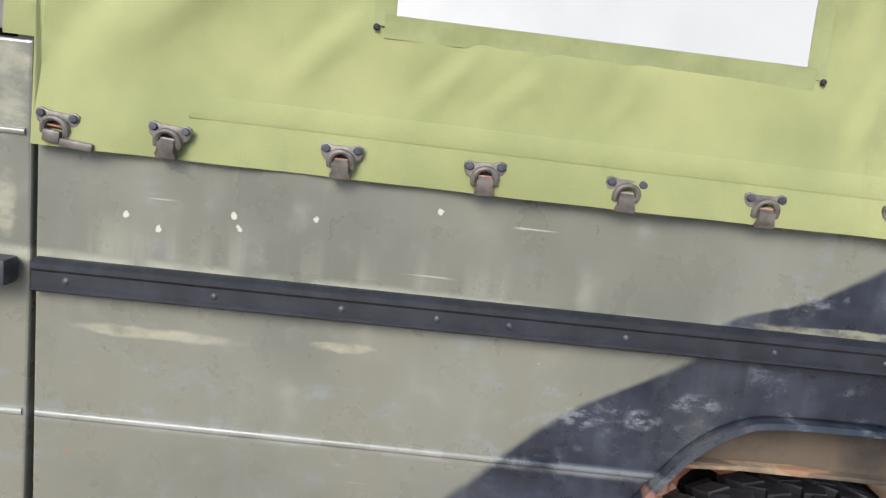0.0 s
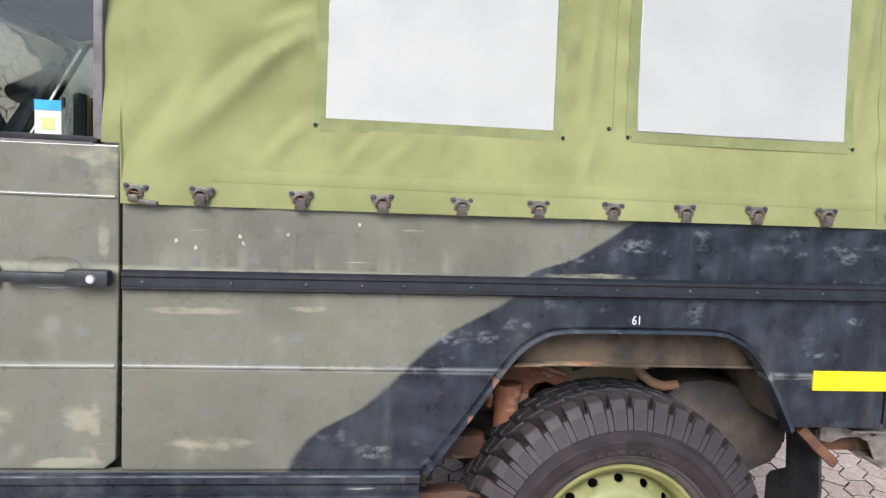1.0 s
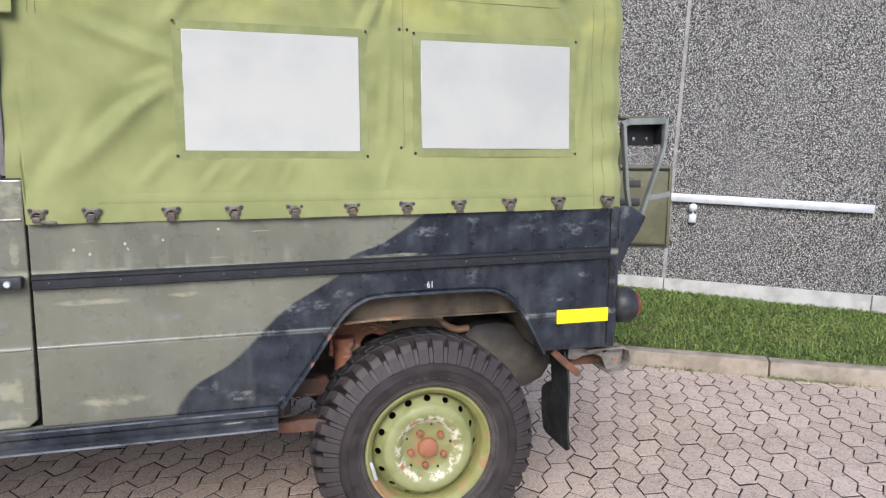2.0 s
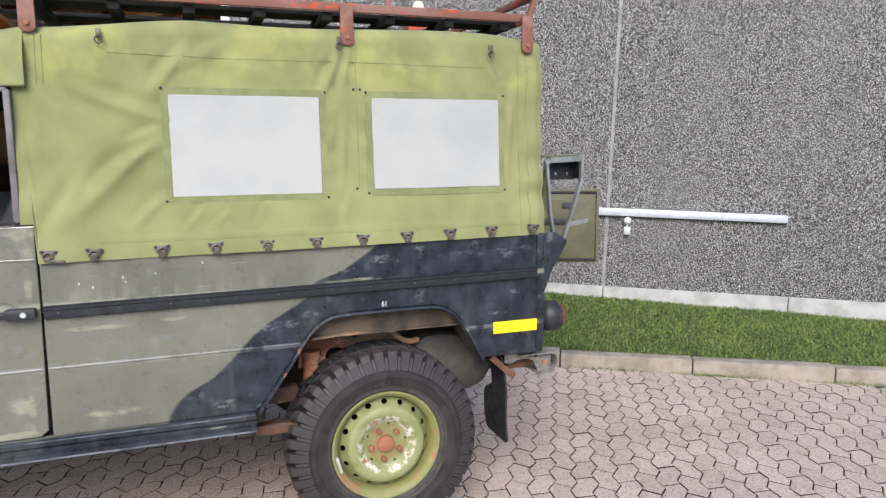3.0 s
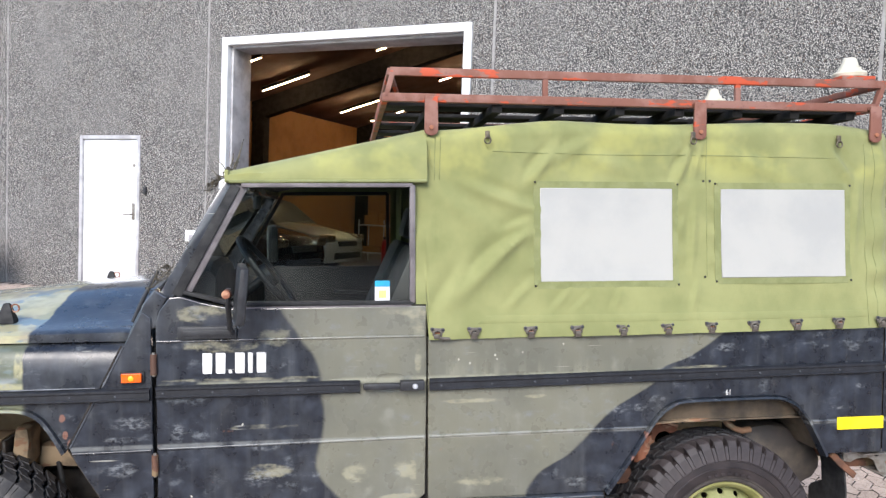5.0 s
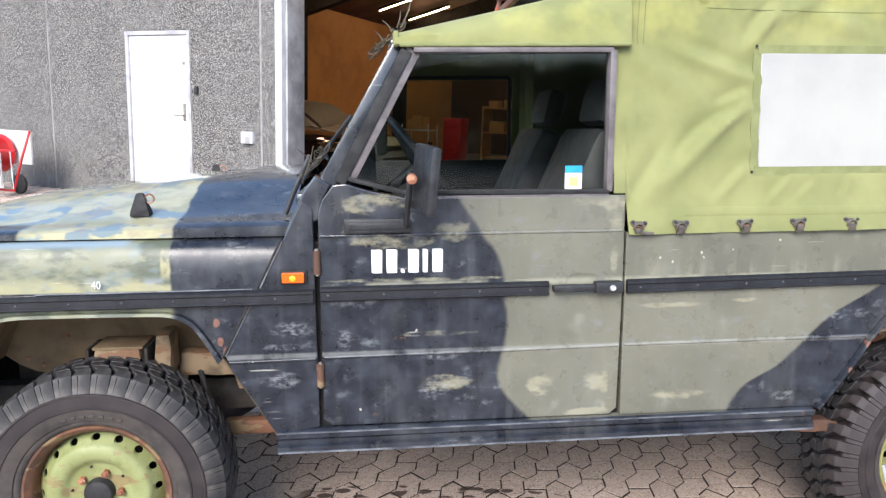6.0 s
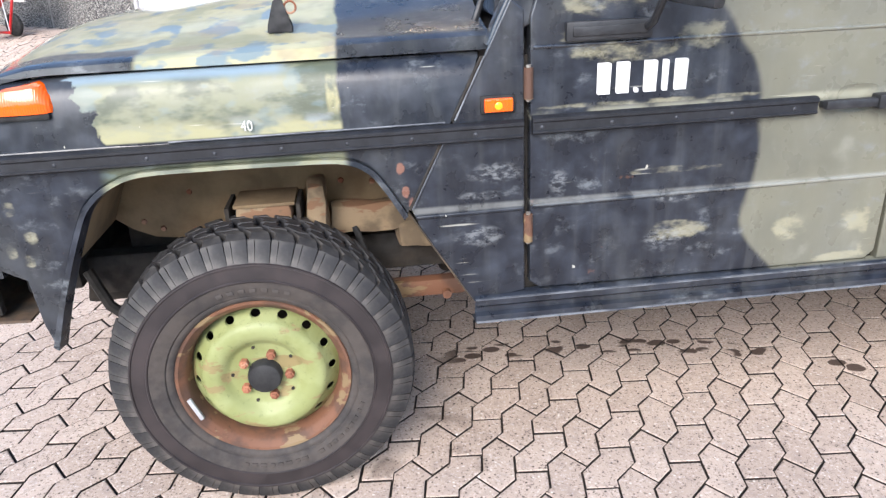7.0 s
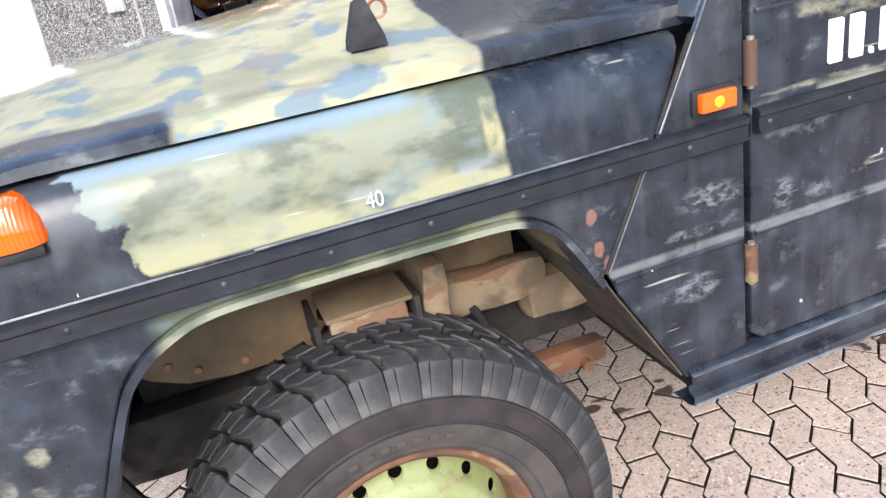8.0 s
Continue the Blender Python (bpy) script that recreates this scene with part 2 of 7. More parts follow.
    for cx, cz, rx, rz in ((0.165, 0.695, 0.035, 0.03), (0.195, 0.69, 0.012, 0.08), (0.14, 0.592, 0.08, 0.012), (-0.01, 0.69, 0.05, 0.03), (0.17, 1.285, 0.09, 0.012), (0.21, 1.25, 0.03, 0.06),
                           (0.45, 0.64, 0.09, 0.016), (0.42, 0.945, 0.10, 0.008), (0.66, 0.955, 0.04, 0.007), (-0.35, 0.875, 0.11, 0.008), (-0.55, 1.285, 0.09, 0.03),
                           (-0.5, 1.17, 0.11, 0.022), (-0.62, 1.21, 0.05, 0.012), (-0.30, 1.20, 0.05, 0.03), (-0.40, 1.05, 0.25, 0.006), (1.33, 1.05, 0.12, 0.006), (-0.33, 0.71, 0.07, 0.025), (0.215, 1.10, 0.012, 0.04), (-1.93, 0.90, 0.012, 0.016), (-1.90, 0.83, 0.014, 0.016), (-1.95, 0.80, 0.012, 0.02), (-1.97, 0.88, 0.016, 0.012), (-1.915, 0.77, 0.012, 0.014)):
        d = k.math("ADD", k.math("POWER", k.math("DIVIDE", k.math("SUBTRACT", x, cx), rx), 2.0), k.math("POWER", k.math("DIVIDE", k.math("SUBTRACT", z, cz), rz), 2.0))
        s = k.step(k.math("ADD", d, fray), 1.5, 0.35)
        spots = s if spots is None else k.math("MAXIMUM", spots, s)
    torn = k.step(k.noise(k.vec(p, (0.8, 1, 1.4)), 15, 5, 0.6), 0.36, 0.60)
    side = k.math("SUBTRACT", 1.0, k.step(y, 0.04, 0.06))
    spots = k.math("MULTIPLY", k.math("MULTIPLY", spots, torn), side)
    col = k.mix(k.math("MULTIPLY", spots, 0.55), col, srgb(166, 162, 136))
    # hazy pale rub marks with ragged edges
    rubs = None
    for cx, cz, rx, rz in ((-0.80, 0.90, 0.06, 0.022), (-0.845, 0.735, 0.05, 0.024), (-0.83, 0.845, 0.06, 0.008), (-0.645, 0.86, 0.02, 0.03), (-0.36, 0.69, 0.05, 0.03), (-0.34, 0.80, 0.05, 0.012),
                           (1.142, 0.928, 0.03, 0.014), (1.074, 0.898, 0.025, 0.012), (0.99, 0.894, 0.03, 0.012), (1.282, 1.093, 0.018, 0.012), (1.425, 1.126, 0.04, 0.014), (1.971, 1.111, 0.022, 0.012), (2.01, 0.957, 0.03, 0.008), (0.82, 0.619, 0.04, 0.014), (1.914, 0.87, 0.04, 0.008)):
        d = k.math("ADD", k.math("POWER", k.math("DIVIDE", k.math("SUBTRACT", x, cx), rx), 2.0), k.math("POWER", k.math("DIVIDE", k.math("SUBTRACT", z, cz), rz), 2.0))
        u = k.step(k.math("ADD", d, k.math("MULTIPLY", fray, 0.7)), 2.0, 0.0)
        rubs = u if rubs is None else k.math("MAXIMUM", rubs, u)
    streak = k.step(k.noise(k.vec(p, (1.6, 1, 3.2), (1, 0, 2)), 22, 6, 0.72), 0.44, 0.60)
    col = k.mix(k.math("MULTIPLY", k.math("MULTIPLY", k.math("MULTIPLY", rubs, streak), 0.45), side), col, srgb(148, 152, 154))
    flecks = None
    for cx, cz in ((0.367, 1.101), (0.408, 1.087), (0.505, 1.115), (0.512, 1.100), (0.61, 1.125), (0.769, 1.152), (-0.42, 0.885), (-0.60, 0.63)):
        d = k.math("ADD", k.math("POWER", k.math("DIVIDE", k.math("SUBTRACT", x, cx), 0.0034), 2.0), k.math("POWER", k.math("DIVIDE", k.math("SUBTRACT", z, cz), 0.0048), 2.0))
        u = k.step(k.math("ADD", d, k.math("MULTIPLY", k.math("SUBTRACT", k.noise(p, 130, 3), 0.5), 7.0)), 1.3, 0.6)
        flecks = u if flecks is None else k.math("MAXIMUM", flecks, u)
    col = k.mix(k.math("MULTIPLY", k.math("MULTIPLY", flecks, 0.7), side), col, srgb(200, 197, 182))
    # chalky runs above the rubbing strip
    run = k.math("MULTIPLY", k.math("SUBTRACT", 1.0, k.step(z, 1.05, 1.11)), k.step(z, 1.02, 1.04))
    run = k.math("MULTIPLY", k.math("MULTIPLY", run, k.step(k.noise(k.vec(p, (24, 24, 1.5)), 1.0, 3), 0.46, 0.70)), k.step(x, 0.22, 0.26))
    run = k.math("MULTIPLY", run, k.math("SUBTRACT", 1.0, k.step(x, 0.9, 1.1)))
    seam = k.math("MULTIPLY", k.math("MULTIPLY", k.math("SUBTRACT", 1.0, k.step(z, 1.036, 1.050)), k.step(z, 1.02, 1.03)), k.step(k.noise(p, 8, 4), 0.40, 0.55))
    col = k.mix(k.math("MULTIPLY", k.math("MAXIMUM", k.math("MULTIPLY", run, 0.22), k.math("MULTIPLY", k.math("MULTIPLY", seam, k.step(x, -0.74, -0.71)), 0.45)), side), col, srgb(182, 180, 158))
    # light scuffs, long scratches and hazy rubbing
    scuff = k.math("MULTIPLY", k.step(k.noise(k.vec(p, (1, 1, 1.6)), 13, 6, 0.7), 0.53, 0.70), k.step(n1, 0.42, 0.60))
    col = k.mix(k.math("MULTIPLY", scuff, 0.55), col, srgb(126, 132, 136))
    haze = k.step(k.noise(k.vec(p, (2.5, 2.5, 1.0), (7, 2, 1)), 2.2, 5, 0.65), 0.45, 0.75)
    col = k.mix(k.math("MULTIPLY", haze, 0.12), col, srgb(146, 148, 144))
    lines = k.math("MULTIPLY", k.step(k.noise(k.vec(p, (3, 3, 90), (1, 0, 0)), 1.0, 3, 0.5), 0.66, 0.70), k.step(k.noise(k.vec(p, (1, 1, 1), (9, 0, 4)), 6, 2), 0.56, 0.62))
    col = k.mix(k.math("MULTIPLY", k.math("MULTIPLY", lines, 0.5), side), col, srgb(190, 188, 176))
    chips = k.step(k.noise(k.vec(p, (1, 1, 0.6), (0, 0, 3)), 70, 3, 0.6), 0.745, 0.765)
    col = k.mix(k.math("MULTIPLY", k.math("MULTIPLY", chips, k.step(n1, 0.45, 0.5)), side), col, srgb(214, 212, 200))
    runs = k.step(k.noise(k.vec(p, (22, 22, 1.1)), 1.0, 4, 0.6), 0.5, 0.8)
    col = k.mix(k.math("MULTIPLY", runs, 0.10), col, srgb(150, 152, 146))
    rust = k.math("MULTIPLY", k.step(k.noise(k.vec(p, (1, 1, 1), (5, 5, 2)), 12, 5, 0.6), 0.66, 0.70), k.math("SUBTRACT", 1.0, k.step(z, 0.80, 1.0)))
    col = k.mix(k.math("MULTIPLY", rust, 0.3), col, srgb(140, 96, 72))
    bare = None
    for cx, cz in ((-1.031, 0.929), (-1.022, 0.866), (-1.008, 0.84), (1.045, 0.70), (1.10, 0.79)):
        d = k.math("ADD", k.math("POWER", k.math("DIVIDE", k.math("SUBTRACT", x, cx), 0.009), 2.0), k.math("POWER", k.math("DIVIDE", k.math("SUBTRACT", z, cz), 0.014), 2.0))
        u = k.step(k.math("ADD", d, fray), 1.4, 0.5)
        bare = u if bare is None else k.math("MAXIMUM", bare, u)
    col = k.mix(k.math("MULTIPLY", bare, 0.5), col, srgb(160, 112, 92))
    # rubbed ridge of the body crease, with its sky highlight put into the colour
    ridge = k.math("MULTIPLY", k.math("MULTIPLY", k.step(z, 0.804, 0.812), k.math("SUBTRACT", 1.0, k.step(z, 0.819, 0.828))), k.math("MULTIPLY", k.step(n2, 0.25, 0.55), k.step(x, -1.03, -1.01)))
    col = k.mix(k.math("MULTIPLY", k.math("MULTIPLY", ridge, 0.32), side), col, srgb(168, 170, 166))
    k.set("Base Color", col)
    k.set("Roughness", k.math("ADD", k.step(n2, 0.3, 0.8, 0.24, 0.46), k.math("MULTIPLY", field, 0.16)))
    k.set("Specular IOR Level", 0.5)
    k.set("Coat Weight", k.math("MULTIPLY", hoodz, 0.9))
    k.set("Coat Roughness", 0.10)
    k.bump(k.math("ADD", n3, k.math("MULTIPLY", n2, 2.0)), 0.12, 0.002)
    return k.m


def make_plain(name, color, rough=0.6, metal=0.0, other=None, scale=20.0, bump=0.15, fine=90.0, coat=0.0):
    """One colour with blotches of another and a fine grain."""
    k = Nodes(name, rough, metal)
    p = k.obj()
    f = k.step(k.noise(p, scale, 5, 0.6), 0.38, 0.66)
    k.set("Base Color", k.mix(f, color, other or tuple(c * 0.75 for c in color[:3]) + (1.0,)))
    k.set("Roughness", k.step(k.noise(p, scale * 2.3, 3), 0.3, 0.7, rough * 0.85, min(rough * 1.15, 1.0)))
    k.bump(k.noise(p, fine, 4), bump, 0.002)
    if coat:
        k.set("Coat Weight", coat)
    return k.m


def make_canvas():
    k = Nodes("canvas", 0.85)
    p = k.pos()
    n = k.noise(p, 4.0, 4)
    col = k.mix(k.step(n, 0.35, 0.7), srgb(122, 126, 79), srgb(140, 142, 93))
    col = k.mix(k.math("MULTIPLY", k.step(k.noise(k.vec(p, (1, 1, 1), (4, 0, 0)), 2.4, 4), 0.5, 0.75), 0.55), col, srgb(154, 156, 104))
    col = k.mix(k.math("MULTIPLY", k.step(k.noise(k.vec(p, (3, 1, 0.7)), 5, 5, 0.7), 0.55, 0.8), 0.4), col, srgb(102, 110, 66))
    x, y, z = k.xyz(p)
    stain = k.math("MULTIPLY", k.math("MULTIPLY", k.step(z, 1.72, 1.84), k.step(k.noise(p, 6, 3), 0.45, 0.7)), 0.5)
    col = k.mix(stain, col, srgb(170, 168, 96))
    k.set("Base Color", col)
    weave = k.math("ADD", k.math("SINE", k.math("MULTIPLY", x, 2600.0)), k.math("SINE", k.math("MULTIPLY", z, 2600.0)))
    k.bump(k.math("ADD", k.math("MULTIPLY", weave, 0.06), k.noise(p, 45, 5)), 0.25, 0.003)
    k.set("Sheen Weight", 0.15)
    return k.m


def make_rust(name, a, b, c, rough=0.75):
    k = Nodes(name, rough)
    p = k.obj()
    col = k.mix(k.step(k.noise(p, 9, 4), 0.42, 0.6), a, b)
    col = k.mix(k.step(k.noise(k.vec(p, (0.35, 1, 1)), 15, 4, 0.6), 0.55, 0.58), col, c)
    k.set("Base Color", k.mix(k.step(k.noise(p, 60, 5, 0.7), 0.55, 0.8), col, tuple(q * 0.45 for q in a[:3]) + (1.0,)))
    k.bump(k.noise(p, 120, 5, 0.7), 0.3, 0.002)
    return k.m


def make_tyre():
    k = Nodes("tyre_rubber", 0.7)
    p = k.obj()
    d = k.noise(p, 16, 5, 0.65)
    k.set("Base Color", k.mix(k.step(d, 0.35, 0.75), srgb(36, 31, 32), srgb(56, 48, 48)))
    k.set("Roughness", k.step(d, 0.3, 0.8, 0.5, 0.8))
    k.bump(k.noise(p, 140, 4), 0.2, 0.001)
    return k.m


def make_glass(name="window_glass", tint=(0.86, 0.9, 0.88, 1)):
    k = Nodes(name, 0.02, 0.0, tint)
    k.set("Transmission Weight", 1.0)
    k.set("IOR", 1.01)
    glossy = k.t.nodes.new("ShaderNodeBsdfGlossy")
    glossy.inputs["Roughness"].default_value = 0.02
    clear = k.t.nodes.new("ShaderNodeBsdfTransparent")
    clear.inputs["Color"].default_value = tint
    fr = k.t.nodes.new("ShaderNodeFresnel")
    fr.inputs[0].default_value = 1.45
    mx = k.t.nodes.new("ShaderNodeMixShader")
    k.t.links.new(fr.outputs[0], mx.inputs[0])
    k.t.links.new(clear.outputs[0], mx.inputs[1])
    k.t.links.new(glossy.outputs[0], mx.inputs[2])
    k.t.links.new(mx.outputs[0], k.t.nodes["Material Output"].inputs[0])
    return k.m


def make_pebble_wall():
    """Dark concrete with washed-out light pebbles."""
    k = Nodes("exposed_aggregate", 0.85)
    p = k.obj()
    v = k.t.nodes.new("ShaderNodeTexVoronoi")
    k.put(v.inputs["Vector"], p)
    v.inputs["Scale"].default_value = 138.0
    tone = k.xyz(v.outputs["Color"])
    stone = k.mix(k.step(tone[0], 0.05, 0.6), srgb(90, 90, 91), srgb(142, 140, 137))
    stone = k.mix(k.step(tone[1], 0.48, 0.62), stone, srgb(214, 211, 204))
    stone = k.mix(k.step(tone[2], 0.92, 0.95), stone, srgb(132, 108, 90))
    body = k.step(v.outputs["Distance"], 0.38, 0.50)
    col = k.mix(body, stone, srgb(38, 38, 40))
    stain = k.math("MULTIPLY", k.step(k.noise(k.vec(p, (1, 1, 0.45)), 1.1, 5, 0.6), 0.42, 0.72), 0.35)
    col = k.mix(stain, col, srgb(120, 118, 116))
    k.set("Base Color", k.mix(k.math("MULTIPLY", k.step(k.noise(k.vec(p, (3, 1, 0.3)), 1.0, 4), 0.55, 0.8), 0.3), col, srgb(62, 62, 62)))
    k.bump(k.math("SUBTRACT", 1.0, v.outputs["Distance"]), 0.6, 0.006)
    return k.m


def make_paving():
    k = Nodes("paving_concrete", 0.88)
    p = k.pos()
    r = k.math("ADD", k.math("MULTIPLY", k.rand(), 0.5), k.math("MULTIPLY", k.island(), 0.5))
    col = k.mix(r, srgb(168, 149, 135), srgb(203, 184, 169))
    col = k.mix(k.math("MULTIPLY", k.step(k.noise(p, 1.3, 5, 0.6), 0.45, 0.75), 0.45), col, srgb(152, 134, 121))
    grit = k.noise(p, 105, 4, 0.75)
    col = k.mix(k.math("MULTIPLY", k.step(grit, 0.58, 0.63), 0.9), col, srgb(214, 204, 198))
    col = k.mix(k.math("MULTIPLY", k.math("SUBTRACT", 1.0, k.step(grit, 0.38, 0.43)), 0.9), col, srgb(94, 82, 76))
    col = k.mix(k.math("MULTIPLY", k.step(k.noise(p, 26, 4, 0.6), 0.5, 0.7), 0.35), col, srgb(136, 122, 116))
    pit = k.t.nodes.new("ShaderNodeTexVoronoi")
    k.put(pit.inputs["Vector"], p)
    pit.inputs["Scale"].default_value = 52.0
    dot = k.math("SUBTRACT", 1.0, k.step(pit.outputs["Distance"], 0.14, 0.24))
    tint = k.xyz(pit.outputs["Color"])[0]
    col = k.mix(k.math("MULTIPLY", dot, k.step(tint, 0.62, 0.66)), col, srgb(92, 80, 72))
    col = k.mix(k.math("MULTIPLY", dot, k.step(tint, 0.30, 0.26)), col, srgb(216, 208, 198))
    x, y, z = k.xyz(p)
    # oil drips in a row beside the sill
    row = k.math("ABSOLUTE", k.math("SUBTRACT", y, k.curve(x, -1.0, 0.8, [(-1.0, 0.69), (-0.4, 0.69), (0.1, 0.60), (0.4, 0.465), (0.8, 0.30)], 0.0, 1.0)))
    drip = k.math("MULTIPLY", k.math("SUBTRACT", 1.0, k.step(row, 0.045, 0.06)), k.math("MULTIPLY", k.math("MULTIPLY", k.step(k.cells(k.vec(p, (0.8, 1.3, 0.0), (2, 1, 0)), 16), 0.48, 0.40), k.step(k.noise(p, 7, 1), 0.40, 0.44)), k.math("MULTIPLY", k.step(x, -1.0, -0.8), k.step(x, 0.75, 0.6))))
    wet = k.math("MULTIPLY", k.step(k.noise(p, 5.5, 4), 0.56, 0.66), k.math("MULTIPLY", k.step(x, -1.8, -1.5), k.math("MULTIPLY", k.step(x, -0.7, -1.0), k.math("MULTIPLY", k.step(y, -0.3, -0.1), k.step(y, 0.6, 0.3)))))
    col = k.mix(k.math("MULTIPLY", k.math("MAXIMUM", drip, k.math("MULTIPLY", wet, 0.5)), 0.95), col, srgb(66, 50, 42))
    k.set("Base Color", col)
    k.bump(grit, 0.35, 0.002)
    return k.m


def make_joint():
    k = Nodes("joint_sand", 0.95)
    p = k.pos()
    x, y, z = k.xyz(p)
    far = k.math("MAXIMUM", k.step(k.math("ABSOLUTE", x), 8.9, 9.0), k.math("MAXIMUM", k.step(y, -4.9, -5.0), k.step(y, 10.9, 11.0)))
    col = k.mix(k.noise(p, 30, 4), srgb(30, 25, 22), srgb(50, 42, 37))
    k.set("Base Color", k.mix(far, col, k.mix(k.noise(p, 3, 6), srgb(126, 118, 112), srgb(148, 140, 134))))
    return k.m


def make_grass():
    k = Nodes("grass", 0.7)
    p = k.pos()
    r = k.island()
    col = k.mix(r, srgb(54, 76, 30), srgb(134, 154, 74))
    col = k.mix(k.math("MULTIPLY", k.step(k.noise(p, 1.8, 4), 0.5, 0.7), 0.5), col, srgb(140, 152, 84))
    col = k.mix(k.math("MULTIPLY", k.step(k.noise(p, 7, 4, 0.6), 0.55, 0.7), 0.4), col, srgb(146, 140, 92))
    k.set("Base Color", col)
    return k.m


def make_glow(name, color, strength):
    k = Nodes(name, 0.5, 0.0, color)
    k.set("Emission Color", color)
    k.set("Emission Strength", strength)
    return k.m


def make_lens(name, color, glow=0.0):
    k = Nodes(name, 0.12, 0.0, color)
    k.set("Coat Weight", 0.6)
    w = k.t.nodes.new("ShaderNodeTexWave")
    k.put(w.inputs["Vector"], k.obj())
    w.inputs["Scale"].default_value = 60.0
    k.bump(w.outputs[0], 0.3, 0.002)
    if glow:
        k.set("Emission Color", color)
        k.set("Emission Strength", glow)
    return k.m


def make_worn_rim(cx, cz):
    """Faded green wheel paint that has flaked to white and rust in a ring round the hub."""
    k = Nodes("worn_rim_paint", 0.55)
    p = k.pos()
    x, y, z = k.xyz(p)
    r = k.math("SQRT", k.math("ADD", k.math("POWER", k.math("SUBTRACT", x, cx), 2.0), k.math("POWER", k.math("SUBTRACT", z, cz), 2.0)))
    col = k.mix(k.step(k.noise(p, 12, 4), 0.4, 0.62), srgb(140, 142, 98), srgb(124, 128, 80))
    ring = k.math("SUBTRACT", 1.0, k.step(k.math("ABSOLUTE", k.math("SUBTRACT", r, 0.108)), 0.006, 0.022))
    flake = k.step(k.noise(p, 34, 5, 0.65), 0.47, 0.56)
    col = k.mix(k.math("MULTIPLY", ring, flake), col, srgb(206, 200, 178))
    col = k.mix(k.math("MULTIPLY", ring, k.step(k.noise(p, 22, 4, 0.6), 0.57, 0.64)), col, srgb(160, 106, 74))
    hub = k.math("MULTIPLY", k.math("SUBTRACT", 1.0, k.step(r, 0.05, 0.09)), k.step(k.noise(p, 30, 4), 0.42, 0.56))
    k.set("Base Color", k.mix(k.math("MULTIPLY", hub, 0.7), col, srgb(156, 110, 80)))
    k.bump(k.noise(p, 90, 4), 0.2, 0.002)
    return k.m


PAINT = make_paint()
CANVAS = make_canvas()
VINYL = make_plain("milky_vinyl", srgb(171, 170, 164), 0.45, 0.0, srgb(161, 161, 157), 3.0, 0.10, 14.0)
SEAM = make_plain("canvas_binding", srgb(117, 122, 79), 0.9, 0.0, srgb(132, 136, 92), 12.0)
BLACK = make_plain("black_plastic", srgb(34, 35, 38), 0.5, 0.0, srgb(50, 51, 54), 24.0, 0.1)
RUBBER = make_plain("black_rubber", srgb(24, 24, 26), 0.75, 0.0, srgb(44, 44, 44), 14.0)
STRIP = make_plain("rubbing_strip", srgb(21, 23, 28), 0.6, 0.0, srgb(33, 35, 41), 30.0, 0.1)
RIVET = make_plain("dull_rivet", srgb(70, 72, 77), 0.5, 0.3, srgb(48, 50, 55), 40.0)
TYRE = make_tyre()
TREAD = make_plain("tread_rubber", srgb(38, 38, 41), 0.6, 0.0, srgb(58, 57, 58), 12.0, 0.2)
FRAMEGREY = make_plain("window_channel", srgb(112, 106, 107), 0.5, 0.0, srgb(86, 81, 82), 14.0)
# near-black for inner faces, and for the shade sheet under the cab canvas
DARKINSIDE = make_plain("dark_inside", srgb(20, 21, 23), 0.65, 0.0, srgb(28, 28, 30), 14.0)
RIM = make_rust("rim_paint", srgb(132, 138, 88), srgb(144, 150, 102), srgb(136, 122, 84), 0.55)
RIMEDGE = make_rust("rim_rust", srgb(112, 76, 56), srgb(84, 60, 48), srgb(124, 104, 76), 0.7)
DUSTYBLOCK = make_plain("tread_shoulder_dusty", srgb(38, 38, 40), 0.7, 0.0, srgb(100, 95, 90), 6.0, 0.3)
DARKBLOCK = make_plain("tread_shoulder", srgb(40, 36, 37), 0.65, 0.0, srgb(62, 55, 55), 9.0, 0.2)
RIMGREEN = make_rust("rim_edge_paint", srgb(140, 138, 88), srgb(128, 128, 76), srgb(150, 120, 84), 0.6)
RUSTNUT = make_rust("rusty_steel", srgb(154, 100, 74), srgb(130, 82, 60), srgb(172, 130, 104), 0.8)
RACK = make_rust("red_lead_steel", srgb(120, 78, 64), srgb(136, 98, 86), srgb(178, 74, 42), 0.7)
UNDER = make_rust("muddy_chassis", srgb(146, 126, 100), srgb(104, 90, 72), srgb(132, 100, 76), 0.9)
MUD = make_plain("dried_mud", srgb(144, 123, 94), 0.95, 0.0, srgb(114, 95, 71), 5.0, 0.4, 40.0)
SHELL = make_plain("dark_underside", srgb(34, 32, 30), 0.9, 0.0, srgb(56, 50, 44), 10.0, 0.3)
STEEL = make_plain("dull_steel", srgb(150, 146, 139), 0.5, 0.4, srgb(118, 108, 98), 26.0)
BRASSY = make_plain("olive_hardware", srgb(80, 76, 66), 0.5, 0.5, srgb(108, 98, 80), 60.0)
CHROME = make_plain("bright_metal", srgb(190, 190, 188), 0.25, 1.0, srgb(160, 160, 160), 60.0, 0.05)
BRACKETGREY = make_plain("grey_olive_steel", srgb(126, 129, 126), 0.5, 0.1, srgb(104, 108, 105), 14.0)
OLIVE = make_plain("olive_enamel", srgb(84, 84, 62), 0.5, 0.0, srgb(98, 96, 72), 8.0, 0.1)
OLIVEDENT = make_plain("worn_dark_steel", srgb(62, 58, 54), 0.5, 0.0, srgb(96, 80, 66), 12.0)
GLASS = make_glass()
TRIM = make_plain("worn_highlight_trim", srgb(120, 124, 130), 0.5, 0.2, srgb(66, 70, 78), 9.0)
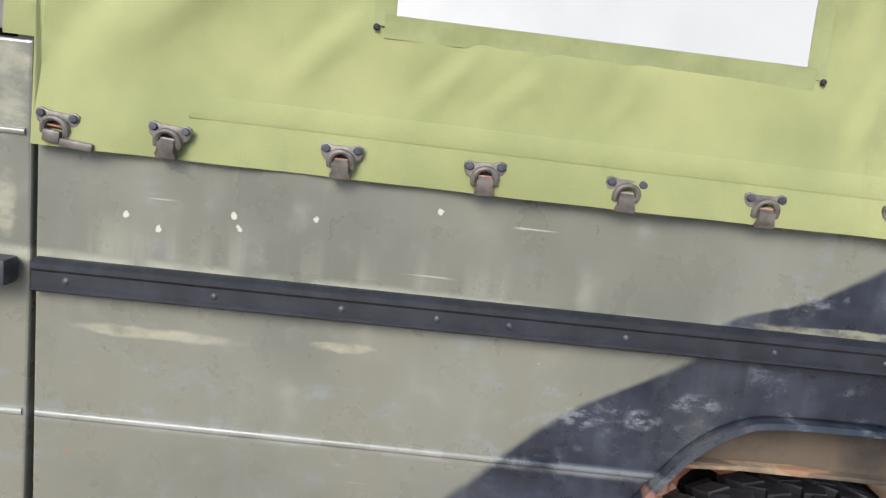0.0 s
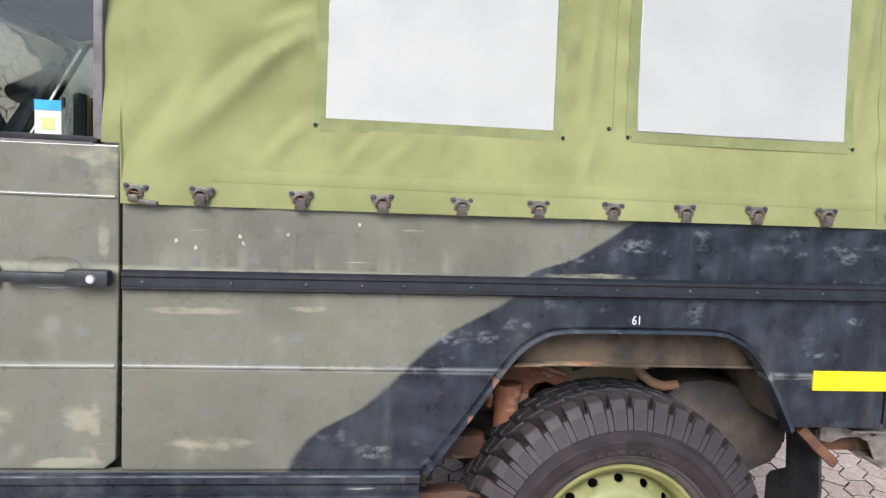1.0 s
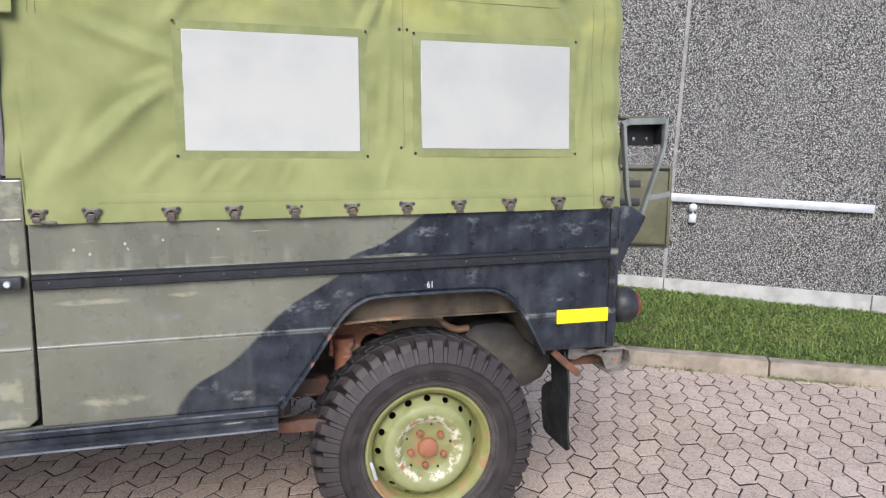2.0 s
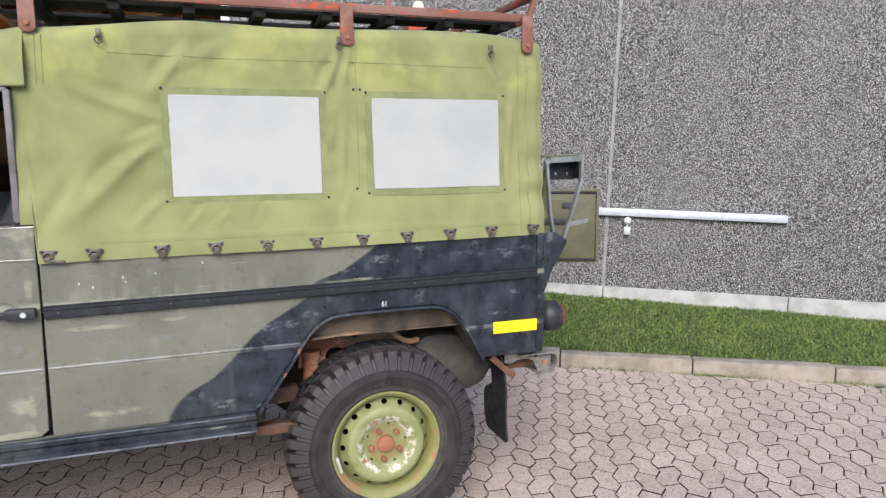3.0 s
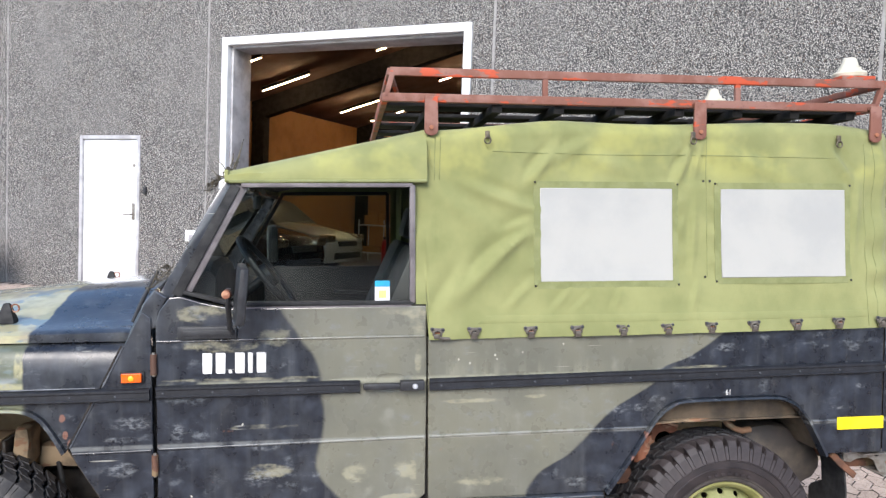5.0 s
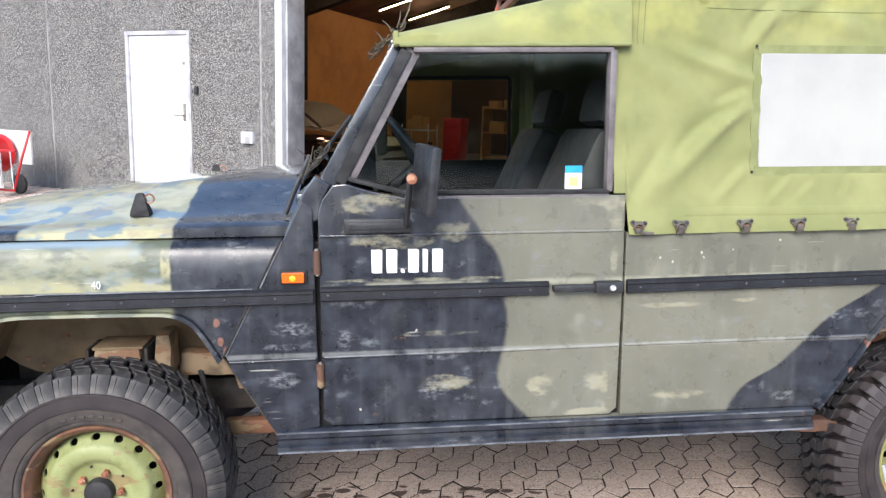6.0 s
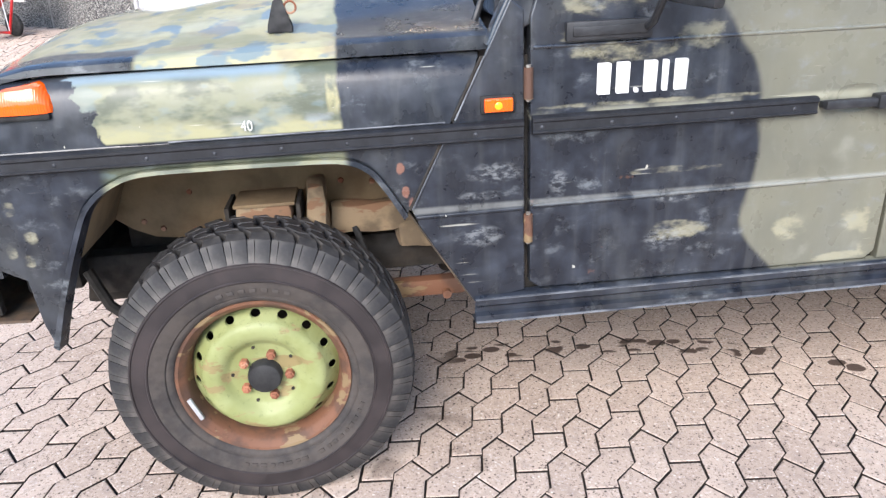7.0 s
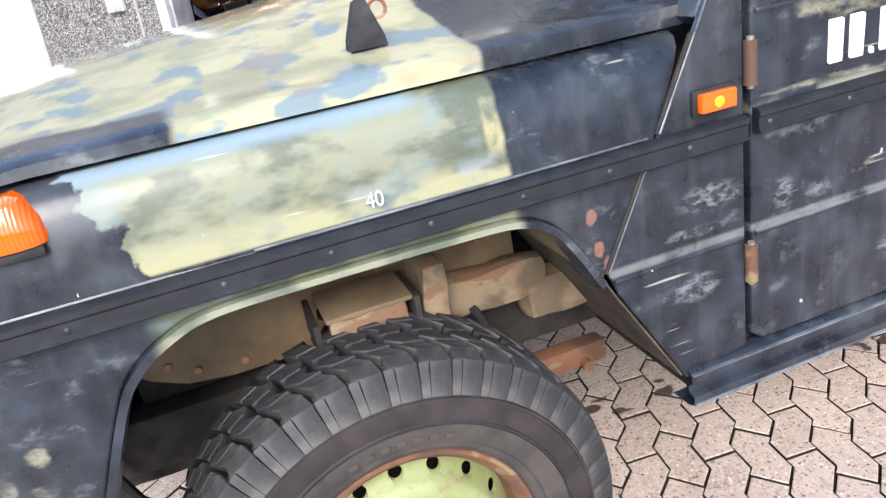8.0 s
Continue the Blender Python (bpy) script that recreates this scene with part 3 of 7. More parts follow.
SEAT = make_plain("seat_vinyl", srgb(52, 52, 54), 0.6, 0.0, srgb(66, 66, 68), 12.0)
YELLOW = make_plain("yellow_reflector", srgb(240, 214, 20), 0.35, 0.0, srgb(246, 222, 40), 6.0, 0.05)
WHITE = make_plain("white_paint", srgb(222, 222, 220), 0.5, 0.0, srgb(206, 206, 204), 6.0, 0.05)
# faint emission stands for light caught in the amber lenses
AMBER = make_lens("amber_lens", srgb(230, 92, 18), 0.15)
REDLENS = make_lens("red_lens", srgb(120, 42, 30))
PEBBLE = make_pebble_wall()
JOINTSEAL = make_plain("joint_sealant", srgb(150, 148, 146), 0.8, 0.0, srgb(128, 126, 124), 10.0)
PLINTH = make_plain("plinth_concrete", srgb(178, 176, 172), 0.85, 0.0, srgb(152, 150, 144), 5.0, 0.3)
KERB = make_plain("kerb_concrete", srgb(160, 148, 134), 0.9, 0.0, srgb(132, 122, 108), 7.0, 0.4)
PAVING = make_paving()
JOINT = make_joint()
GRASS = make_grass()
SOIL = make_plain("soil", srgb(60, 76, 34), 0.95, 0.0, srgb(74, 72, 44), 6.0, 0.4)
ALU = make_plain("aluminium", srgb(206, 207, 211), 0.45, 0.5, srgb(190, 192, 196), 9.0)
FRAMEWHITE = make_plain("white_frame", srgb(226, 228, 230), 0.45, 0.0, srgb(210, 212, 214), 6.0, 0.05)
REVEAL = make_plain("grey_reveal", srgb(184, 183, 186), 0.35, 0.0, srgb(150, 148, 150), 4.0)
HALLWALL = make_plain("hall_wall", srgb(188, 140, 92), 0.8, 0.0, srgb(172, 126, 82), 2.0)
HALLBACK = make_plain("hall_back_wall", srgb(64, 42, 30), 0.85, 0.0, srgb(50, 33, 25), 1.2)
LINER = make_plain("dusty_liner", srgb(92, 80, 65), 0.9, 0.0, srgb(58, 51, 43), 8.0, 0.3)
TANK = make_plain("dusty_tank", srgb(58, 54, 52), 0.55, 0.0, srgb(94, 86, 75), 5.0, 0.5, 24.0)
# ceiling and beam albedo lowered so the hall's dimness sits in the colour
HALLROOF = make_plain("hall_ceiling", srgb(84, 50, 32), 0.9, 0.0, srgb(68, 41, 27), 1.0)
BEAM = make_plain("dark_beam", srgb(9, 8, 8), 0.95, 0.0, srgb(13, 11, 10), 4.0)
HALLFLOOR = make_plain("hall_floor", srgb(92, 84, 76), 0.5, 0.0, srgb(92, 86, 80), 2.0)
RED = make_plain("red_enamel", srgb(186, 26, 28), 0.35, 0.0, srgb(168, 22, 26), 8.0, 0.05)
SILVER = make_plain("silver_car_paint", srgb(196, 195, 192), 0.16, 0.35, srgb(188, 188, 186), 4.0, 0.02)
BEAD = make_plain("dusty_bead", srgb(70, 64, 60), 0.8, 0.0, srgb(50, 47, 46), 14.0)
CARTON = make_plain("cardboard", srgb(178, 132, 82), 0.85, 0.0, srgb(160, 116, 70), 8.0)
LAMP = make_glow("warm_tube", (1.0, 0.66, 0.36, 1), 62.0)

# ---- the building: a frame of its own, s along the wall, q into it, z up ----
UP = Vector((math.tan(radians(2.06)), math.tan(radians(-0.97)), 1)).normalized()
ALONG = Vector((math.cos(radians(-29.1)), math.sin(radians(-29.1)), 0))
ALONG = (ALONG - UP * ALONG.dot(UP)).normalized()
INTO = UP.cross(ALONG)
HOUSE = Matrix((ALONG, INTO, UP)).transposed().to_4x4()
HOUSE.translation = INTO * 5.044
FLOOR = 0.38
JOINTS = (-19.4, -15.75, -12.15, -8.55, -4.99, -1.24, 2.35, 5.95, 9.55, 13.15)
GATE, GATETOP = (-4.757, -1.482), 3.686
DOOR, DOORTOP = (-7.127, -6.06), 2.497


def to_house(v):
    return HOUSE.inverted() @ Vector(v)


def ground_height(px, py):
    """The yard lies flat under the vehicle and rises to the hall's threshold behind it."""
    h = to_house((px, py, 0))
    level = (FLOOR - UP.x * px - UP.y * py) / UP.z
    yard = -0.015 - 0.0115 * (px + 1.425)
    return yard + (level - yard) * smooth01(h.y, -3.2, -0.4) * smooth01(h.x, 1.2, -2.0)


def roof_in(s):
    """Height of the hall's pitched ceiling above the wall's own zero."""
    return max(3.98, 3.98 + (s + 9.3) * 0.27 if s < 1.5 else 6.9 - (s - 1.5) * 0.27)


def crown(a, b):
    """The top edge of a wall panel from b back to a, along the pitch of the roof."""
    return [(v, roof_in(v) + 0.3) for v in (b, *(r for r in (1.5, -9.3) if a < r < b), a)]


wall = thing("wall_north", "grey exposed-aggregate concrete panel wall of an industrial hall", "wall", kind="structure", m=HOUSE)
for a, b in zip(JOINTS, JOINTS[1:]):
    a, b = a + 0.014, b - 0.014
    if a < GATE[0] < b:
        o = [(a, 0.3), (GATE[0], 0.3), (GATE[0], GATETOP), (GATE[1], GATETOP), (GATE[1], 0.3), (b, 0.3), *crown(a, b)]
    elif a < DOOR[0] < b:
        o = [(a, 0.3), (DOOR[0], 0.3), (DOOR[0], DOORTOP), (DOOR[1], DOORTOP), (DOOR[1], 0.3), (b, 0.3), *crown(a, b)]
    else:
        o = [(a, 0.325), (b, 0.325), *crown(a, b)]
    part("wall_panel", plate(o, 0.0, 0.16, 0.008), PEBBLE, wall, local=True, smooth=False)
for a in JOINTS[1:-1]:
    part("sealant_joint", boxes(((a - 0.016, 0.006, 0.32), (a + 0.016, 0.05, roof_in(a) + 0.29))), JOINTSEAL, wall, local=True)
cuts = [-1.24, 0.5, 2.35, 4.05, 5.95, 7.7, 9.55, 13.15]
for a, b in zip(cuts, cuts[1:]):
    part("plinth_stone", boxes(((a + 0.004, -0.02, -0.3), (b - 0.004, 0.16, 0.335)), bevel=0.008), PLINTH, wall, "pale concrete plinth", local=True)

gate = thing("gate_frame", "white-painted steel frame of the open hall gateway", "gate frame", kind="structure", m=HOUSE)
for a, b in (((GATE[0], -0.03, FLOOR), (GATE[0] + 0.09, 0.05, GATETOP)), ((GATE[1] - 0.09, -0.03, FLOOR), (GATE[1], 0.05, GATETOP)), ((GATE[0], -0.032, GATETOP - 0.09), (GATE[1], 0.05, GATETOP + 0.004))):
    part("frame_bar", boxes((a, b), bevel=0.006), FRAMEWHITE, gate, local=True)
for a, b in (((GATE[0] + 0.088, 0.05, FLOOR), (GATE[0] + 0.12, 0.40, GATETOP - 0.09)), ((GATE[1] - 0.12, 0.05, FLOOR), (GATE[1] - 0.088, 0.40, GATETOP - 0.09)), ((GATE[0] + 0.088, 0.05, GATETOP - 0.12), (GATE[1] - 0.088, 0.40, GATETOP - 0.088))):
    part("reveal_board", boxes((a, b), bevel=0.004), REVEAL, gate, "grey sheet-metal reveal", local=True)

door = thing("door_1", "closed white steel personnel door in the wall", "door", kind="structure", m=HOUSE)
for a, b in (((DOOR[0], -0.01, FLOOR), (DOOR[0] + 0.05, 0.1, DOORTOP)), ((DOOR[1] - 0.05, -0.01, FLOOR), (DOOR[1], 0.1, DOORTOP)), ((DOOR[0] + 0.05, -0.01, DOORTOP - 0.05), (DOOR[1] - 0.05, 0.1, DOORTOP))):
    part("door_frame", boxes((a, b), bevel=0.005), REVEAL, door, local=True)
part("door_leaf", boxes(((DOOR[0] + 0.054, 0.02, FLOOR + 0.01), (DOOR[1] - 0.054, 0.07, DOORTOP - 0.054)), bevel=0.004), FRAMEWHITE, door, local=True)
part("door_handle", merge(boxes(((DOOR[1] - 0.14, 0.005, 1.38), (DOOR[1] - 0.10, 0.02, 1.6)), bevel=0.004), tube([(DOOR[1] - 0.12, 0.01, 1.45), (DOOR[1] - 0.12, -0.05, 1.45), (DOOR[1] - 0.24, -0.05, 1.45)], 0.009)), STEEL, door, local=True)
part("door_lock", lathe([(0, -0.012), (0.02, -0.012), (0.022, 0.004), (0, 0.004)], 16, Matrix.Translation((DOOR[1] - 0.12, 0.02, 2.1))), STEEL, door, local=True)

# ---- the hall inside ----
hall = thing("hall_wall", "warm-lit inner walls of the vehicle hall", "wall", kind="structure", m=HOUSE)
part("side_wall", boxes(((-9.4, 0.3, FLOOR), (-9.2, 16, 4.0))), HALLWALL, hall, local=True)
part("side_wall", boxes(((9.2, 0.3, FLOOR), (9.4, 16, 4.75))), HALLWALL, hall, local=True)
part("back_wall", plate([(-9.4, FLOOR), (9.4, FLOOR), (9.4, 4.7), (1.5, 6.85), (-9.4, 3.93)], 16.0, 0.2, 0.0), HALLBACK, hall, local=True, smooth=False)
for o in ([(-9.4, FLOOR), (GATE[0], FLOOR), (GATE[0], 5.15), (-9.4, 3.93)], [(GATE[1], FLOOR), (9.4, FLOOR), (9.4, 4.7), (1.5, 6.85), (GATE[1], 6.05)], [(GATE[0], GATETOP), (GATE[1], GATETOP), (GATE[1], 6.05), (GATE[0], 5.15)]):
    part("front_lining", plate(o, 0.17, 0.13, 0.0), HALLWALL, hall, local=True, smooth=False)
def slab(s0, s1, q0, q1, drop, thick):
    bm = bmesh.new()
    vs = [bm.verts.new((s, q, roof_in(s) - drop + t)) for t in (0, thick) for s, q in ((s0, q0), (s1, q0), (s1, q1), (s0, q1))]
    for f in ((0, 1, 2, 3), (4, 5, 6, 7), (0, 1, 5, 4), (1, 2, 6, 5), (2, 3, 7, 6), (3, 0, 4, 7)):
        bm.faces.new([vs[i] for i in f])
    return bm


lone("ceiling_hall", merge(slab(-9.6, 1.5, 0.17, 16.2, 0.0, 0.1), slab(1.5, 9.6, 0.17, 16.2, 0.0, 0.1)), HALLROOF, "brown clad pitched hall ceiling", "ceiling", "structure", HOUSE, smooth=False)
lone("roof", merge(slab(-9.6, 1.5, 0.2, 16.4, -0.13, 0.12), slab(1.5, 9.6, 0.2, 16.4, -0.13, 0.12)), PLINTH, "low-pitched grey roof of the hall", "roof", "structure", HOUSE)
lone("floor_hall", boxes(((-9.4, 0.02, FLOOR - 0.2), (9.4, 16.2, FLOOR))), HALLFLOOR, "grey sealed concrete hall floor", "floor", "structure", HOUSE)
for q in (6.55, 11.6):
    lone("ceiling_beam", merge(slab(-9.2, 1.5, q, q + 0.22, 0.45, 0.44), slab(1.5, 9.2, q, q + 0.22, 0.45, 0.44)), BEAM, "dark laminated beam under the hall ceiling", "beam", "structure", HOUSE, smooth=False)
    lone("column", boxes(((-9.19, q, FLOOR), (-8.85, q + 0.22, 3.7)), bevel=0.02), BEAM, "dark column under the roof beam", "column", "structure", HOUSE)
LEAN = Matrix.Rotation(-math.atan(0.27), 4, "Y")
tube_lamp = thing("strip_lamp", "lit warm-white fluorescent strip lamp on the hall ceiling", "lamp", group="hall ceiling lamps", m=HOUSE @ Matrix.Translation((-7.85, 4.2, roof_in(-7.85) - 0.1)) @ LEAN)
part("housing", boxes(((-0.62, -0.03, 0.02), (0.62, 0.03, 0.08)), bevel=0.01), BEAM, tube_lamp, local=True)
part("lamp_tube", tube([(-0.6, 0, 0.0), (0.6, 0, 0.0)], 0.007), LAMP, tube_lamp, "glowing lamp tube", local=True)
for s in (-7.85, -5.1, -2.3, 0.3):
    for j in range(7):
        if s > -7 or j:
            copy_thing(tube_lamp, HOUSE @ Matrix.Translation((s, 4.2 + 1.7 * j, roof_in(s) - 0.1)) @ LEAN)

# ---- the yard ----
def make_ground():
    bm = bmesh.new()
    n = 150
    xs = [-9 + 18 * i / n for i in range(n + 1)]
    rows = [[(px, -7 + 20 * j / n, ground_height(px, -7 + 20 * j / n) - 0.011) for px in xs] for j in range(n + 1)]
    bm = loft(rows)
    far = 900
    ring = [(-9, -7), (9, -7), (9, 13), (-9, 13)]
    out = [(-far, -far), (far, -far), (far, far), (-far, far)]
    for i in range(4):
        a, b, c, d = ring[i], ring[(i + 1) % 4], out[(i + 1) % 4], out[i]
        bm.faces.new([bm.verts.new((*q, max(-0.15, ground_height(*q) - 0.02) if abs(q[0]) < 20 else -0.15)) for q in (a, b, c, d)])
    return bm


lone("ground", make_ground(), JOINT, "dark sandy bed of the paved yard", "ground", "structure")

# ---- the vehicle ----
truck = thing("off_road_vehicle", "parked soft-top military off-road vehicle in worn camouflage paint", "car", (0, 0.85, 0))


def vp(name, bm, material, label="", parent=None, smooth=True):
    return part(name, bm, material, parent or truck, label, smooth)


def bead(points, r=0.0058):
    """A pressed ridge along a panel."""
    return tube([(px, py + 0.002, pz) for px, py, pz in points], r, 10)


# left side panels
def refine(pts, n=4):
    """A smoother line through the points."""
    out = []
    for i in range(len(pts) - 1):
        p0, p1, p2, p3 = (pts[max(i - 1, 0)], pts[i], pts[i + 1], pts[min(i + 2, len(pts) - 1)])
        for j in range(n):
            t = j / n
            out.append(tuple(0.5 * (2 * b + (c - a) * t + (2 * a - 5 * b + 4 * c - d) * t * t + (3 * b - a - 3 * c + d) * t ** 3) for a, b, c, d in zip(p0, p1, p2, p3)))
    return out + [pts[-1]]


ARCH = refine([(0.935, 0.575), (1.043, 0.722), (1.109, 0.821), (1.150, 0.872), (1.195, 0.905), (1.251, 0.922), (1.42, 0.926), (1.63, 0.926), (1.69, 0.912), (1.735, 0.885), (1.788, 0.819), (1.862, 0.684)])
vp("rear_side_panel", plate([(0.252, 0.575), *ARCH, (2.103, 0.682), (2.103, 1.192), (0.252, 1.186)], 0.0, 0.03), PAINT, "olive and blue-black painted side panel", smooth=False)
vp("rear_corner_panel", loft([[(2.107, 0.0, z0), (2.135, 0.0, z0), (2.15 + dx, 0.012, z0), (2.157 + dx, 0.04, z0), (2.157 + dx, 0.35, z0)] for z0, dx in ((0.682, -0.02), (0.8, 0.0), (1.0, 0.0), (1.196, -0.008))]), PAINT, "dark painted rear corner")
vp("rear_corner_gap", boxes(((2.1, 0.008, 0.69), (2.11, 0.03, 1.19))), SHELL)
vp("wheel_arch_lip", thicken(loft([[(x0, 0.004, z0) for x0, z0 in ARCH], [(x0 + (1.40 - x0) * 0.004, -0.016, z0 - 0.001) for x0, z0 in ARCH], [(x0 + (1.40 - x0) * 0.022, -0.018, z0 - 0.009) for x0, z0 in ARCH], [(x0 + (1.40 - x0) * 0.03, 0.02, z0 - 0.012) for x0, z0 in ARCH]]), 0.004), PAINT, "rolled wheel-arch edge")
vp("body_crease", bead([(0.256, -0.001, 0.8165), (0.7, -0.001, 0.818), (1.105, -0.001, 0.8195)]), PAINT)
vp("body_crease", bead([(1.80, -0.001, 0.818), (1.897, -0.001, 0.818)], 0.006), PAINT)


def rubbing_strip(x0, x1, z0, z1, rivets):
    """A rubber strip with a stepped section, riveted on."""
    prof = [(0.0, 0.022), (-0.012, 0.022), (-0.02, 0.017), (-0.02, 0.010), (-0.0165, 0.006), (-0.0165, -0.012), (-0.02, -0.0145), (-0.02, -0.018), (-0.012, -0.022), (0.0, -0.022)]
    rows = [[(xx, yy, zz + zc) for yy, zz in prof] for xx, zc in ((x0, z0), (x0 + 0.004, z0), ((x0 + x1) / 2, (z0 + z1) / 2), (x1 - 0.004, z1), (x1, z1))]
    bm = loft(rows)
    bm.faces.new([v for v in bm.verts if abs(v.co.x - x0) < 1e-6]), bm.faces.new([v for v in bm.verts if abs(v.co.x - x1) < 1e-6])
    s = vp("rubbing_strip", bm, STRIP, "black rubber rubbing strip")
    for r in rivets:
        vp("rivet", lathe([(0, -0.003), (0.0035, -0.002), (0.005, 0.0)], 10, Matrix.Translation((r, -0.0165, z0 + (z1 - z0) * (r - x0) / (x1 - x0) - 0.004))), RIVET, parent=s)


rubbing_strip(0.256, 2.10, 1.012, 1.032, (0.30, 0.49, 0.655, 0.78, 0.875, 1.03, 1.23, 1.38, 1.56, 1.73, 1.9))
rubbing_strip(-0.713, 0.0, 1.012, 1.013, (-0.69, -0.52, -0.36, -0.22, -0.06))
rubbing_strip(-1.99, -0.735, 1.003, 1.006, (-1.8, -1.6, -1.45, -1.3, -1.15, -1.0, -0.85))
vp("rear_reflector", boxes(((1.904, -0.006, 0.781), (2.106, 0.0, 0.831)), bevel=0.002), YELLOW, "bright yellow reflective strip")

# sill
vp("sill", loft([[(xx, 0.02, 0.575), (xx, -0.002, 0.572), (xx, -0.012, 0.562), (xx, -0.012, 0.548), (xx, 0.0, 0.538), (xx, 0.0, 0.525), (xx, -0.016, 0.520), (xx, -0.016, 0.503), (xx, 0.0, 0.495), (xx, 0.05, 0.495)] for xx in (-0.862, -0.85, 0.0, 0.92, 0.93)]), PAINT, "dark stepped sill")
# pale strips put the bright highlights on the sill's edges
vp("sill_highlight", boxes(((-0.86, -0.0185, 0.500), (0.93, -0.012, 0.506)), ((-0.86, -0.0145, 0.5635), (0.93, -0.008, 0.567))), TRIM, "pale strip for the highlights along the sill edges")
vp("floor_pan", boxes(((-0.83, 0.03, 0.5), (0.93, 1.67, 0.54)), ((-2.0, 0.40, 0.55), (-0.83, 1.30, 0.57)), ((0.93, 0.40, 0.55), (2.12, 1.30, 0.57))), SHELL)

# inner shell: what is seen through gaps
vp("inner_side", boxes(((-0.80, 0.032, 0.52), (0.95, 0.05, 1.17)), ((0.95, 0.032, 0.93), (1.9, 0.05, 1.17)), ((1.87, 0.032, 0.70), (2.13, 0.05, 1.17))), SHELL)
vp("right_side", boxes(((-0.86, 1.66, 0.52), (2.14, 1.70, 1.19))), PAINT, "far body side")
vp("tailboard", boxes(((2.12, 0.05, 0.68), (2.15, 1.67, 1.0))), PAINT)

# driver's door
leaf = vp("door", plate([(-0.7155, 0.60), (-0.69, 0.58), (0.215, 0.578), (0.240, 0.60), (0.2455, 1.0), (0.2455, 1.305), (-0.452, 1.304), (-0.56, 1.327), (-0.630, 1.349), (-0.668, 1.345), (-0.702, 1.30), (-0.7155, 1.26)], 0.0, 0.04), PAINT, "two-tone painted driver's door", smooth=False)
vp("door_crease", bead([(-0.708, -0.001, 0.806), (-0.2, -0.001, 0.811), (0.238, -0.001, 0.8155)]), PAINT, parent=leaf)
vp("door_crease", bead([(-0.708, -0.0012, 1.190), (0.0, -0.0012, 1.192), (0.238, -0.0012, 1.192)], 0.005), PAINT, parent=leaf)
pts = [(0.112 + 0.056 * math.copysign(abs(math.cos(t)) ** 0.6, math.cos(t)), 1.022 + 0.036 * math.copysign(abs(math.sin(t)) ** 0.6, math.sin(t))) for t in [math.tau * i / 28 for i in range(28)]]
vp("handle_recess", thicken(loft([[(px, -0.0015, pz) for px, pz in pts], [(0.112 + (px - 0.112) * 0.90, 0.0005, 1.022 + (pz - 1.022) * 0.88) for px, pz in pts], [(0.112 + (px - 0.112) * 0.2, 0.001, 1.022 + (pz - 1.022) * 0.2) for px, pz in pts]], True), 0.001), PAINT, "hollow behind the handle", parent=leaf)
vp("door_handle", merge(boxes(((0.012, -0.034, 1.003), (0.155, -0.012, 1.026)), ((0.145, -0.04, 0.998), (0.235, -0.004, 1.034)), bevel=0.007), boxes(((0.012, -0.02, 1.006), (0.03, 0.0, 1.022)), bevel=0.003)), BLACK, "black plastic door handle", parent=leaf)
vp("door_lock", lathe([(0, -0.005), (0.008, -0.005), (0.0105, 0.0), (0.0105, 0.005)], 16, Matrix.Translation((0.200, -0.04, 1.015))), ALU, "chrome lock barrel", parent=leaf)
# window frame of the door
frame_line = [(-0.621, 1.363), (-0.418, 1.744), (0.196, 1.749), (0.196, 1.315), (-0.456, 1.318)]
for (ax, az), (bx, bz), w, mat, lab in zip(frame_line, frame_line[1:] + frame_line[:1], (0.011, 0.014, 0.020, 0.013, 0.013), (FRAMEGREY, FRAMEGREY, FRAMEGREY, RUBBER, RUBBER), ("dull grey glass channel", "dull grey-brown window frame", "dull grey-brown window frame", "black rubber window seal", "black rubber window seal")):
    level = abs(az - bz) < 0.06
    vp("window_frame", bar([(ax, 0.035, az), (bx, 0.035, bz)], 0.045 if level else w, w if level else 0.045), mat, lab, parent=leaf)
vp("window_seal", bar([(-0.648, 0.03, 1.35), (-0.438, 0.03, 1.744)], 0.016, 0.035), RUBBER, "black rubber seal along the pillar", parent=leaf)
vp("window_seal", boxes(((-0.45, 0.0, 1.303), (0.19, 0.012, 1.3085))), FRAMEGREY, "thin pale lip under the glass", parent=leaf)
pane = vp("window_pane", plate([(-0.618, 1.363), (-0.42, 1.738), (0.188, 1.743), (0.189, 1.32), (-0.455, 1.32)], 0.04, 0.004, 0.0), GLASS, "clear door glass", parent=leaf, smooth=False)
pane.visible_shadow = False
st = vp("window_sticker", boxes(((0.057, 0.036, 1.318), (0.112, 0.0385, 1.396))), WHITE, "small white sticker with a blue band", parent=leaf)
vp("sticker_band", boxes(((0.057, 0.0345, 1.374), (0.112, 0.0375, 1.396))), make_plain("sky_blue", srgb(40, 160, 205), 0.5), parent=st)
vp("sticker_mark", boxes(((0.071, 0.0345, 1.332), (0.099, 0.0375, 1.36)), bevel=0.001), make_plain("lime_print", srgb(205, 215, 130), 0.5), parent=st)
for zc in (1.111, 0.752):
    h = vp("door_hinge", tube([(-0.7215, -0.006, zc - 0.036), (-0.7215, -0.006, zc + 0.036)], 0.0115, 12), RIMEDGE, "rusty door hinge")
    vp("hinge_pin", tube([(-0.7215, -0.006, zc - 0.042), (-0.7215, -0.006, zc + 0.042)], 0.006, 8), STEEL, parent=h)
